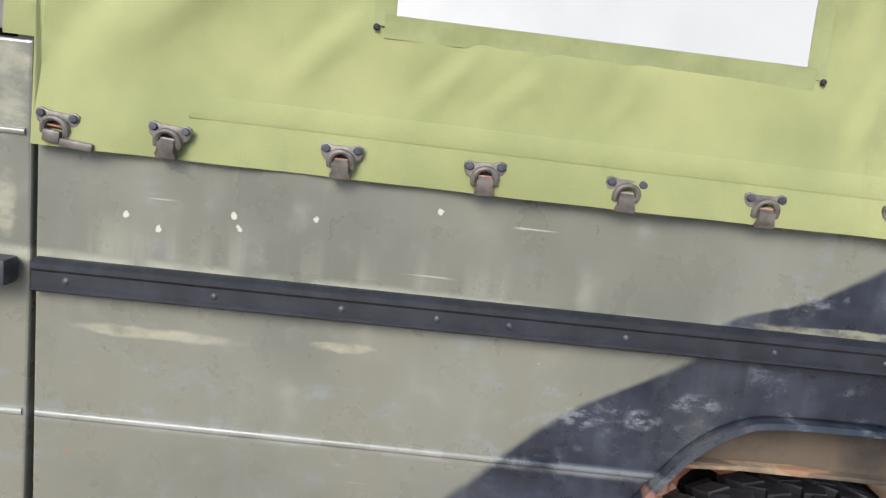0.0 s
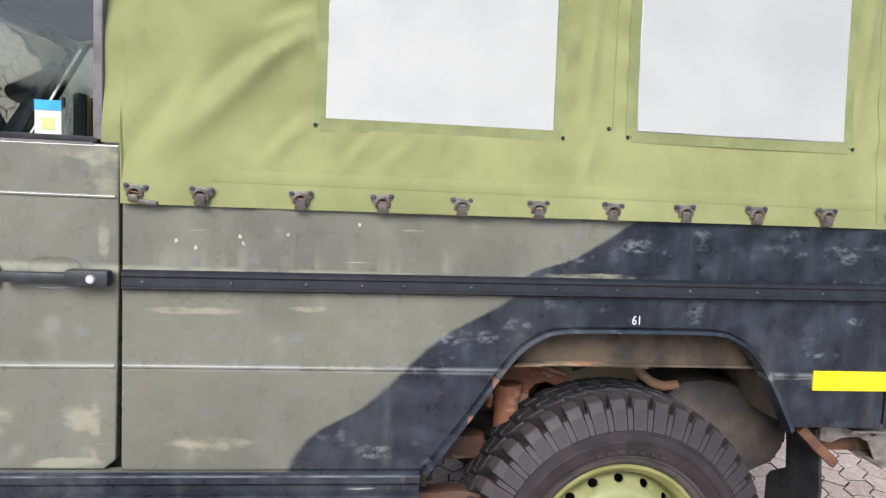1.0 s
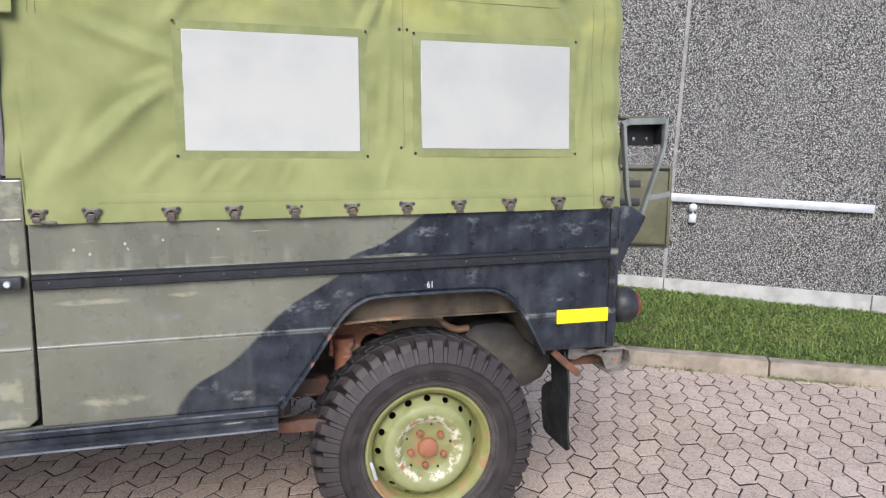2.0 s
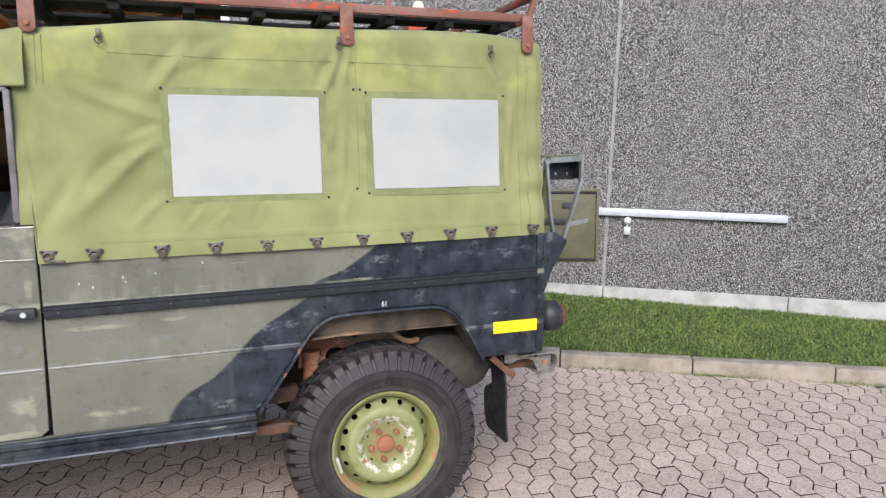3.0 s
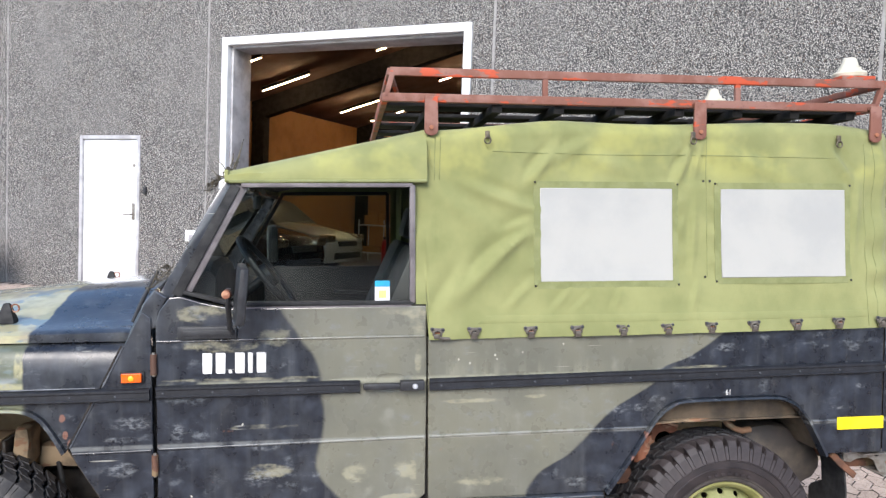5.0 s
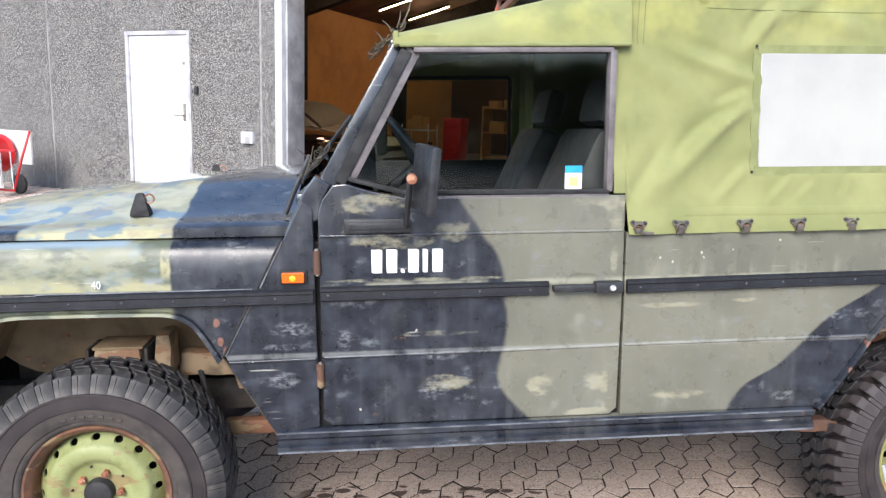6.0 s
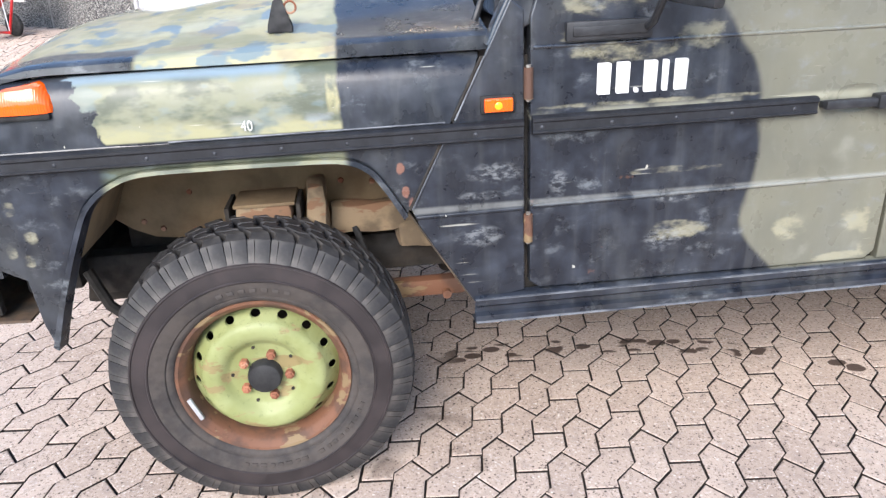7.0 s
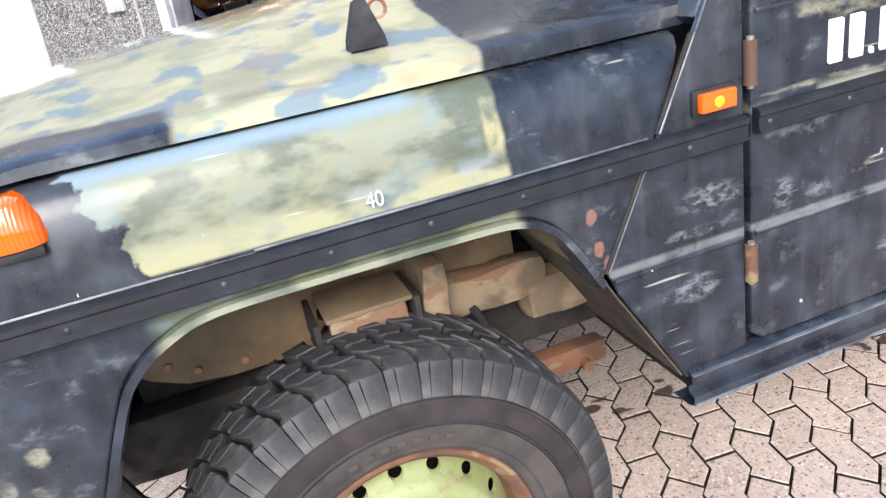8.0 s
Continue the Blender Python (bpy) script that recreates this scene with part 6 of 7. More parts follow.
vp("mirror_arm", tube([(-0.45, 1.70, 1.22), (-0.45, 1.80, 1.26), (-0.44, 1.84, 1.34)], 0.009, 8), BLACK, parent=fm)
vp("cab_curtain", loft([[(0.25 + 0.012 * math.sin(i * 0.9), 1.36 + 0.26 * i / 12, zz) for i in range(13)] for zz in (0.9, 1.3, 1.9)]), CANVAS, "gathered green canvas behind the seats")

# loose cord and twigs caught on the windscreen frame
rnd = random.Random(4)


def tangle(a, b, spread, count, steps, r, sticks=()):
    """Thin strands that wander round the line from a to b, and straight ends that stick out of it."""
    bm = bmesh.new()
    a, b = Vector(a), Vector(b)
    for i in range(count):
        c = a.lerp(b, rnd.random())
        ph, w = rnd.uniform(0, 6), rnd.uniform(0.4, 1.0) * spread
        pts = [c + (b - a) * 0.05 * (j - steps / 2) + Vector((w * math.cos(ph + j * 0.9), 1.5 * w * math.sin(ph * 1.7 + j * 0.7), w * math.sin(ph + j * 0.9))) * rnd.uniform(0.7, 1.2) for j in range(steps)]
        merge(bm, tube(refine(pts, 2), r, 5))
    for p, d in sticks:
        p, d = Vector(p), Vector(d)
        merge(bm, tube([p, p + d * 0.5 + Vector((0.004, 0, 0.002)), p + d], [r * 1.3, r * 1.2, r * 0.7], 5))
    return bm


vp("lashing_cord", tangle((-0.535, 0.07, 1.745), (-0.448, 0.09, 1.825), 0.014, 22, 9, 0.0017, (((-0.45, 0.07, 1.815), (0.035, 0.0, 0.10)), ((-0.48, 0.07, 1.80), (-0.028, 0.0, 0.035)), ((-0.465, 0.08, 1.815), (0.012, 0.0, 0.05)), ((-0.51, 0.07, 1.775), (-0.022, 0.0, 0.028)), ((-0.455, 0.09, 1.815), (0.022, 0.01, 0.045)))), BRASSY, "tangled thin lashing cord")
vp("lashing_cord", tangle((-0.775, 0.14, 1.36), (-0.70, 0.15, 1.45), 0.018, 12, 8, 0.0016, (((-0.76, 0.12, 1.37), (0.03, 0.0, 0.09)), ((-0.73, 0.12, 1.40), (-0.05, 0.0, 0.05)))), BRASSY, "dry twigs and cord at the windscreen foot")
vp("wiper_arm", tube([(-0.825, 0.12, 1.245), (-0.79, 0.13, 1.33), (-0.745, 0.16, 1.43)], 0.008, 8), BLACK)

# bumper in front
fb = vp("front_bumper", thicken(loft([[(-2.03, yy, 0.73), (-2.17, yy, 0.74), (-2.20, yy, 0.71), (-2.205, yy, 0.56), (-2.18, yy, 0.525), (-2.05, yy, 0.52)] for yy in (0.19, 0.22, 0.85, 1.48, 1.51)]), 0.008), OLIVEDENT, "worn dark steel front bumper")
vp("bumper_end", boxes(((-2.185, 0.2, 0.54), (-2.12, 0.23, 0.72)), bevel=0.01), SHELL, parent=fb)
vp("bumper_beam", boxes(((-2.10, 0.32, 0.55), (-1.95, 1.38, 0.66)), bevel=0.01), SHELL, parent=fb)

# front wheel bay
def cast(a, b, r, seed):
    """A lumpy, mud-caked block with rounded edges."""
    bm = boxes((a, b), bevel=r)
    bmesh.ops.subdivide_edges(bm, edges=[e for e in bm.edges if e.calc_length() > 0.03], cuts=3, use_grid_fill=True)
    for v in bm.verts:
        v.co += Vector((noise.noise(v.co * 14 + Vector((seed, 0, 0))), noise.noise(v.co * 14 + Vector((0, seed, 0))), noise.noise(v.co * 14 + Vector((0, 0, seed))))) * 0.012
    return bm


bs = vp("bump_stop", cast((-1.46, 0.17, 0.760), (-1.315, 0.30, 0.804), 0.012, 1), UNDER, "muddy bump stop bracket")
vp("bump_plate", boxes(((-1.468, 0.168, 0.802), (-1.307, 0.305, 0.812)), bevel=0.004), MUD, parent=bs)
vp("bump_rubber", lathe([(0, -0.05), (0.025, -0.05), (0.035, -0.02), (0.04, 0.03), (0, 0.03)], 16, Matrix.Translation((-1.39, 0.24, 0.745)) @ Matrix.Rotation(radians(90), 4, "X")), RUBBER, parent=bs)
for bx in (-1.485, -1.30):
    vp("stop_web", boxes(((bx - 0.006, 0.17, 0.74), (bx + 0.006, 0.30, 0.806)), bevel=0.003), SHELL, parent=bs)
vp("spring_post", cast((-1.28, 0.20, 0.70), (-1.228, 0.32, 0.84), 0.014, 2), UNDER)
vp("front_frame_horn", merge(cast((-1.23, 0.29, 0.66), (-0.98, 0.36, 0.75), 0.025, 3), cast((-1.04, 0.29, 0.60), (-0.88, 0.36, 0.70), 0.025, 4)), UNDER, "muddy chassis rail end")
for bx, bz in ((-1.19, 0.80), (-1.10, 0.79), (-1.62, 0.80), (-1.55, 0.86), (-1.05, 0.72), (-1.76, 0.72), (-1.71, 0.695), (-1.62, 0.685)):
    vp("liner_bolt", lathe([(0, -0.006), (0.007, -0.005), (0.009, 0.0)], 8, Matrix.Translation((bx, 0.374, bz))), RUSTNUT)
vp("spring_hanger", merge(boxes(((-1.10, 0.33, 0.42), (-0.84, 0.38, 0.475)), bevel=0.012), tube([(-0.90, 0.31, 0.43), (-0.90, 0.33, 0.43)], 0.014, 12)), RIMEDGE)
vp("steering_box", boxes(((-1.90, 0.52, 0.40), (-1.60, 0.66, 0.58)), bevel=0.04), SHELL)
vp("brake_hose", tube([(-1.16, 0.30, 0.68), (-1.13, 0.26, 0.60), (-1.10, 0.27, 0.54), (-1.14, 0.30, 0.48)], 0.010, 8), RUBBER)
vp("coil_spring", tube([(-1.40 + 0.06 * math.cos(a * 0.5), 0.34 + 0.06 * math.sin(a * 0.5), 0.46 + 0.0035 * a) for a in range(84)], 0.008, 6), SHELL)
vp("front_crossmember", merge(cast((-1.98, 0.40, 0.46), (-1.68, 0.50, 0.59), 0.03, 11), tube([(-1.93, 0.33, 0.60), (-1.88, 0.30, 0.50), (-1.80, 0.30, 0.42), (-1.72, 0.34, 0.40)], 0.016, 8)), SHELL, "dark crossmember and hose")
vp("steering_rod", tube([(-1.62, 0.25, 0.42), (-1.62, 1.45, 0.42)], 0.018, 10), SHELL)
vp("engine_block", boxes(((-1.85, 0.45, 0.42), (-1.2, 1.25, 1.05)), bevel=0.05), SHELL)
# rear wheel bay
vp("bay_rail", boxes(((1.15, 0.055, 0.828), (1.79, 0.07, 0.93)), ((1.16, 0.04, 0.822), (1.785, 0.075, 0.829)), bevel=0.003), LINER, "muddy body flange in the rear wheel bay")
vp("bay_beam", cast((1.31, 0.25, 0.725), (1.56, 0.32, 0.775), 0.016, 6), MUD, "dusty beam above the rear wheel")
vp("bay_beam", cast((1.20, 0.27, 0.77), (1.60, 0.30, 0.80), 0.01, 8), UNDER)
vp("shock_absorber", merge(tube([(1.168, 0.21, 0.45), (1.176, 0.21, 0.68), (1.176, 0.21, 0.715)], [0.030, 0.032, 0.024], 16), tube([(1.176, 0.21, 0.70), (1.176, 0.21, 0.73)], 0.040, 16)), RUSTNUT, "rusty shock absorber")


def spring_seat():
    """A rusty pressed plate with two round holes, its rim folded outwards."""
    bm = plate([(1.132, 0.66), (1.143, 0.735), (1.165, 0.765), (1.20, 0.778), (1.25, 0.772), (1.30, 0.760), (1.335, 0.748), (1.36, 0.70), (1.33, 0.69), (1.315, 0.715), (1.29, 0.726), (1.262, 0.72), (1.245, 0.70), (1.24, 0.66), (1.205, 0.655), (1.203, 0.70), (1.185, 0.72), (1.165, 0.70), (1.16, 0.66)], 0.235, 0.03, 0.006)
    merge(bm, tube(refine([(1.132, 0.225, 0.66), (1.143, 0.222, 0.737), (1.166, 0.222, 0.768), (1.20, 0.222, 0.781), (1.25, 0.222, 0.775), (1.337, 0.225, 0.750)], 3), 0.008, 8))
    return bm


vp("spring_plate", spring_seat(), RUSTNUT, "rusty spring seat with round cut-outs", smooth=False)
vp("bay_hose", tube(refine([(1.36, 0.235, 0.765), (1.42, 0.215, 0.79), (1.50, 0.22, 0.795), (1.58, 0.235, 0.775), (1.66, 0.26, 0.785), (1.75, 0.26, 0.775)], 4), 0.008, 8), SHELL)
vp("bay_flange", cast((1.16, 0.044, 0.817), (1.50, 0.07, 0.827), 0.004, 12), UNDER, "bent rusty flange edge")
vp("sill_end", merge(cast((0.93, 0.10, 0.43), (1.10, 0.16, 0.475), 0.012, 14), cast((0.95, 0.17, 0.53), (1.12, 0.24, 0.60), 0.02, 15)), RIMEDGE, "rusty bracket behind the sill")
vp("brake_pipe", tube([(1.505, 0.17, 0.80), (1.53, 0.16, 0.77), (1.555, 0.16, 0.752), (1.59, 0.16, 0.741), (1.628, 0.16, 0.746)], 0.013, 8), UNDER)
vp("fuel_tank", plate([(1.60, 0.46), (1.58, 0.66), (1.625, 0.715), (1.668, 0.748), (1.75, 0.755), (1.825, 0.738), (1.88, 0.712), (1.925, 0.678), (1.965, 0.635), (1.988, 0.59), (1.985, 0.55), (1.954, 0.505), (1.886, 0.475), (1.75, 0.46)], 0.20, 0.9, 0.035), TANK, "dusty black tank behind the rear wheel")
vp("exhaust", tube([(0.2, 0.62, 0.42), (0.9, 0.62, 0.42), (1.3, 0.6, 0.50), (1.75, 0.62, 0.47), (2.2, 0.62, 0.47)], 0.03, 12), UNDER)
vp("gearbox", boxes(((-0.9, 0.6, 0.36), (0.5, 1.1, 0.5)), bevel=0.05), SHELL)
vp("sill_bracket", cast((0.90, 0.16, 0.47), (0.985, 0.26, 0.53), 0.012, 9), LINER)


# painted marks
def letters(text, x, y, z, size, name, label):
    cu = bpy.data.curves.new(name, "FONT")
    cu.body, cu.size, cu.extrude = text, size, 0.0006
    cu.align_x, cu.align_y = "CENTER", "CENTER"
    cu.materials.append(WHITE)
    tmp = new(name, cu)
    bpy.context.view_layer.update()
    me = bpy.data.meshes.new_from_object(tmp.evaluated_get(bpy.context.evaluated_depsgraph_get()))
    bpy.data.objects.remove(tmp)
    bm = bmesh.new()
    bm.from_mesh(me)
    bm.transform(Matrix.Translation((x, y, z)) @ Matrix.Rotation(radians(90), 4, "X") @ Matrix.Diagonal((0.8, 1, 1, 1)))
    return vp(name, bm, WHITE, label, smooth=False)


letters("61", 1.438, -0.0015, 0.946, 0.031, "tyre_pressure_mark", "small white painted 61")
letters("40", -1.372, -0.006, 1.055, 0.034, "tyre_pressure_mark", "small white painted 40")
for x0, w, h in ((-0.556, 0.032, 0.074), (-0.510, 0.032, 0.074), (-0.466, 0.012, 0.012), (-0.443, 0.032, 0.074), (-0.398, 0.015, 0.074), (-0.368, 0.032, 0.074)):
    vp("marking_bar", plate([(x0 + 0.004, 1.072), (x0 + w, 1.072), (x0 + w + 0.002 * (h > 0.02), 1.072 + h - 0.004), (x0 + w - 0.004, 1.072 + h), (x0, 1.072 + h), (x0, 1.076)], -0.0012, 0.002, 0.0), WHITE, "white painted bar", parent=leaf, smooth=False)

# roof rack
RY0, RY1 = 0.075, 1.60
rack = thing("roof_rack", "rusty red-brown steel roof rack above the soft top", "roof rack", (1.1, 0.85, 1.95))
def rk(name, bm, mat=None, label=""):
    return part(name, bm, mat or RACK, rack, label)
for yy in (RY0, RY1):
    rk("top_rail", boxes(((0.115, yy - 0.01, 2.158), (2.14, yy + 0.01, 2.190)), bevel=0.004))
    rk("lower_rail", boxes(((0.088, yy - 0.012, 2.062), (2.105, yy + 0.012, 2.094)), bevel=0.004))
    rk("end_post", bar([(0.100, yy, 2.075), (0.128, yy, 2.175)], 0.024, 0.02)), rk("end_post", bar([(2.09, yy, 2.075), (2.128, yy, 2.175)], 0.024, 0.02))
    for px in (0.71, 1.495):
        rk("rail_post", boxes(((px - 0.011, yy - 0.008, 2.09), (px + 0.011, yy + 0.008, 2.162)), bevel=0.003))
    for px in (0.268, 1.325, 2.075):
        # a flat tongue with a rounded end that folds over the canvas edge
        out = -1 if yy < 0.85 else 1
        tongue = [(px - 0.024, 2.08), (px + 0.024, 2.08)] + [(px + 0.026 * math.cos(t), 1.955 - 0.020 * math.sin(t)) for t in (math.pi * i / 10 for i in range(11))]
        ft = rk("foot", plate(tongue, yy + out * 0.032 - 0.005, 0.010, 0.003), label="bent steel foot of the rack")
        part("foot_arm", boxes(((px - 0.024, min(yy, yy + out * 0.028), 2.066), (px + 0.024, max(yy, yy + out * 0.028), 2.078)), bevel=0.003), RACK, ft)
        part("foot_bolt", lathe([(0, -0.008), (0.008, -0.006), (0.009, 0.003)], 8, Matrix.Translation((px, yy + out * 0.032 - 0.006, 1.965))), RUSTNUT, ft)
for px, zz in ((0.118, 2.174), (2.132, 2.174), (0.098, 2.078), (2.095, 2.078)):
    rk("end_rail", boxes(((px - 0.012, RY0, zz - 0.014), (px + 0.012, RY1, zz + 0.014)), bevel=0.004))
rk("corner_brace", bar([(0.12, RY0 + 0.01, 2.165), (0.16, RY0 + 0.12, 2.085)], 0.015, 0.015))
for i in range(8):
    px = 0.28 + 0.245 * i
    rk("cross_bar", boxes(((px - 0.02, RY0 + 0.01, 2.03), (px + 0.02, RY1 - 0.01, 2.062)), bevel=0.004), BEAM)
for i in range(5):
    yy = 0.24 + 0.30 * i
    rk("deck_board", boxes(((0.11, yy - 0.07, 2.063), (2.09, yy + 0.07, 2.078)), bevel=0.003), BEAM, "dark deck board")
for px, yy, zb in ((2.03, 0.145, 2.192), (1.975, 1.17, 2.245)):
    bc = thing("beacon_light", "off-white cone beacon on a red-brown base plate of the rack", "beacon", (px, yy, zb), "beacons on the rack")
    part("base_plate", boxes(((px - 0.075, yy - 0.06, zb - (0.002 if yy < 1 else 0.165)), (px + 0.075, yy + 0.06, zb + 0.02)), bevel=0.006), RACK, bc)
    up = Matrix.Translation((px, yy, zb + 0.02)) @ Matrix.Rotation(radians(90), 4, "X")
    part("cap", lathe([(0, 0.082), (0.020, 0.082), (0.026, 0.076), (0.034, 0.046), (0.042, 0.040), (0.046, 0.026), (0.062, 0.022), (0.066, 0.015), (0.062, 0.0), (0, 0.0)], 28, up), make_plain("ivory_plastic", srgb(206, 200, 182), 0.5, 0.0, srgb(190, 182, 160), 20.0), bc, "ivory plastic cap")

# ---- wall fittings ----
rail = thing("wall_rail", "bare aluminium rub rail screwed to the wall", "rail", m=HOUSE)
part("rail_bar", boxes(((2.22, -0.05, 1.028), (3.967, 0.0, 1.098)), bevel=0.006), ALU, rail, local=True)
part("rail_end", boxes(((3.955, -0.048, 1.032), (3.972, -0.002, 1.094)), bevel=0.003), STEEL, rail, local=True)
tap = thing("ball_tap", "small white ball fitting on a wall bracket", "fitting", m=HOUSE @ Matrix.Translation((2.535, -0.05, 0.985)))
part("ball", lathe([(0, 0.036), (0.018, 0.031), (0.031, 0.018), (0.036, 0), (0.031, -0.018), (0.018, -0.031), (0, -0.036)], 20), WHITE, tap, local=True)
part("bracket", boxes(((-0.03, -0.02, -0.13), (0.03, 0.05, -0.06)), ((-0.008, -0.008, -0.07), (0.008, 0.008, -0.03)), bevel=0.005), ALU, tap, local=True)
part("stem", tube([(0, 0, 0), (0, 0.06, 0)], 0.012, 8), ALU, tap, local=True)
sock = thing("wall_socket", "grey outdoor double socket box on the wall", "socket", m=HOUSE @ Matrix.Translation((-5.17, 0, 1.2)))
part("box", boxes(((-0.085, -0.055, -0.055), (0.085, 0.0, 0.085)), bevel=0.012), FRAMEWHITE, sock, local=True)
part("flap_lid", boxes(((-0.015, -0.068, -0.05), (0.062, -0.054, 0.03)), bevel=0.006), REVEAL, sock, local=True)
bell = lone("door_bell", boxes(((-5.985, -0.03, 1.72), (-5.935, 0.0, 1.82)), bevel=0.008), BLACK, "small dark bell push beside the door", "bell", m=HOUSE)

# red reel trolley by the wall
ct = thing("hose_reel_cart", "red wheeled hose reel cart with a white board", "cart", m=HOUSE @ Matrix.Translation((-8.62, -0.75, FLOOR - 0.02)))
part("board", boxes(((-0.55, 0.12, 0.38), (0.42, 0.15, 0.82)), bevel=0.006), WHITE, ct, "white board", local=True)
part("drum", lathe([(0, -0.16), (0.24, -0.16), (0.25, -0.14), (0.20, -0.12), (0.20, 0.08), (0.25, 0.1), (0.24, 0.12), (0, 0.12)], 32, Matrix.Translation((-0.05, -0.05, 0.52))), RED, ct, "red hose drum", local=True)
part("push_bar", tube([(-0.6, -0.22, 0.56), (0.60, -0.22, 0.58)], 0.016, 10), RED, ct, local=True)
part("sack", thicken(loft([[(0.28 + dx + w * math.cos(t * 0.5), -0.26 + 0.05 * math.sin(t * 0.5), zz) for t in range(13)] for zz, w, dx in ((0.56, 0.03, 0.0), (0.42, 0.06, 0.0), (0.22, 0.09, -0.01), (0.10, 0.10, -0.02))]), 0.004), WHITE, ct, "pale sack hung on the bar", local=True)
part("frame_tube", tube([(0.45, 0.1, 0.82), (0.52, -0.1, 0.45), (0.42, -0.15, 0.06), (-0.5, -0.15, 0.06)], 0.016, 10), RED, ct, local=True)
for i in range(6):
    part("wire_leg", tube([(-0.45 + 0.19 * i, -0.23, 0.57), (-0.40 + 0.19 * i, -0.25, 0.10)], 0.006, 6), ALU, ct, local=True)
for sx in (-0.4, 0.30):
    part("cart_wheel", lathe([(0, -0.03), (0.06, -0.03), (0.07, -0.025), (0.12, -0.025), (0.13, -0.015), (0.13, 0.015), (0.12, 0.025), (0, 0.025)], 24, Matrix.Translation((sx, 0.02, 0.13))), RUBBER, ct, local=True)


# ---- inside the hall ----
def make_car(name, label, s, q, paint):
    """A parked saloon, nose towards +s."""
    car = thing(name, label, "car", m=HOUSE @ Matrix.Translation((s, q, FLOOR)))
    rows = []
    for px, zt, w in ((0.0, 0.55, 0.62), (-0.06, 0.66, 0.74), (-0.25, 0.74, 0.82), (-0.7, 0.84, 0.87), (-1.15, 0.92, 0.88), (-2.4, 0.95, 0.88), (-3.7, 0.97, 0.87), (-4.2, 0.92, 0.84), (-4.4, 0.7, 0.76)):
        rows.append([(px, -w * 0.93, 0.22), (px, -w, 0.45), (px, -w * 0.98, zt - 0.14), (px, -w * 0.9, zt - 0.02), (px, -w * 0.4, zt + 0.03), (px, w * 0.4, zt + 0.03), (px, w * 0.9, zt - 0.02), (px, w * 0.98, zt - 0.14), (px, w, 0.45), (px, w * 0.93, 0.22)])
    bm = loft(rows)
    bm.faces.new([v for v in bm.verts if abs(v.co.x) < 1e-6])
    part("body", bm, paint, car, local=True)
    rows = [[(px, -w, 0.9), (px + k, -w * 0.9, zt - 0.04), (px + k, -w * 0.6, zt), (px + k, w * 0.6, zt), (px + k, w * 0.9, zt - 0.04), (px, w, 0.9)] for px, k, zt, w in ((-1.15, 0, 0.95, 0.80), (-1.75, 0, 1.36, 0.78), (-2.4, 0, 1.43, 0.77), (-3.2, 0, 1.38, 0.77), (-3.95, 0, 0.98, 0.78))]
    part("cabin", loft(rows), BLACK, car, "dark glazed cabin", local=True)
    part("grille", boxes(((-0.06, -0.35, 0.52), (0.015, 0.35, 0.62)), bevel=0.01), BLACK, car, local=True)
    part("lower_grille", boxes(((-0.06, -0.5, 0.28), (0.012, 0.5, 0.40)), bevel=0.01), BLACK, car, local=True)
    for sy in (-1, 1):
        part("headlight", boxes(((-0.28, sy * 0.56 - 0.16, 0.60), (-0.02, sy * 0.56 + 0.16, 0.74)), bevel=0.04), CHROME, car, local=True)
        for px in (-0.85, -3.5):
            part("wheel", lathe([(0, -0.1), (0.2, -0.1), (0.22, -0.08), (0.30, -0.1), (0.32, -0.06), (0.32, 0.1), (0, 0.1)], 28, Matrix.Translation((px, sy * 0.80, 0.32)) @ Matrix.Rotation(0 if sy < 0 else math.pi, 4, "Z")), TYRE, car, local=True)
    return car


make_car("silver_car", "silver saloon parked inside the hall", -5.65, 4.9, SILVER)
make_car("black_car", "glossy black car parked inside the hall", -5.22, 2.7, make_plain("black_car_paint", srgb(14, 15, 20), 0.08, 0.0, srgb(20, 20, 24), 4.0, 0.02))
tr = thing("tool_trolley", "grey wire trolley stacked with cardboard boxes", "trolley", m=HOUSE @ Matrix.Translation((-6.62, 8.0, FLOOR)))
for sx in (-0.33, 0.33):
    for sy in (-0.25, 0.25):
        part("leg", tube([(sx, sy, 0), (sx, sy, 1.0)], 0.015, 8), ALU, tr, local=True)
for zz in (0.2, 0.85):
    part("shelf", boxes(((-0.35, -0.27, zz), (0.35, 0.27, zz + 0.03))), ALU, tr, local=True)
for a, b in (((-0.22, -0.2, 0.884), (0.14, 0.2, 1.10)), ((0.16, -0.2, 0.884), (0.33, 0.15, 1.16)), ((-0.12, -0.18, 1.104), (0.12, 0.14, 1.20)), ((-0.3, -0.2, 0.234), (0.22, 0.2, 0.36))):
    lone("cardboard_box", boxes((a, b), bevel=0.006), CARTON, "brown cardboard box on the wire trolley", "box", m=HOUSE @ Matrix.Translation((-6.62, 8.0, FLOOR)), group="boxes on the trolley")
rc = thing("tool_cabinet", "red steel tool cabinet inside the hall", "cabinet", m=HOUSE @ Matrix.Translation((-5.80, 8.2, FLOOR)))
part("body", boxes(((-0.21, -0.25, 0.06), (0.21, 0.25, 1.16)), bevel=0.015), RED, rc, local=True)
for i in range(5):
    part("drawer", boxes(((-0.19, -0.268, 0.10 + 0.21 * i), (0.19, -0.248, 0.29 + 0.21 * i)), bevel=0.006), RED, rc, local=True)
ex = thing("fire_extinguisher", "small red fire extinguisher beside the tool trolley", "extinguisher", m=HOUSE @ Matrix.Translation((-6.17, 7.6, FLOOR)))
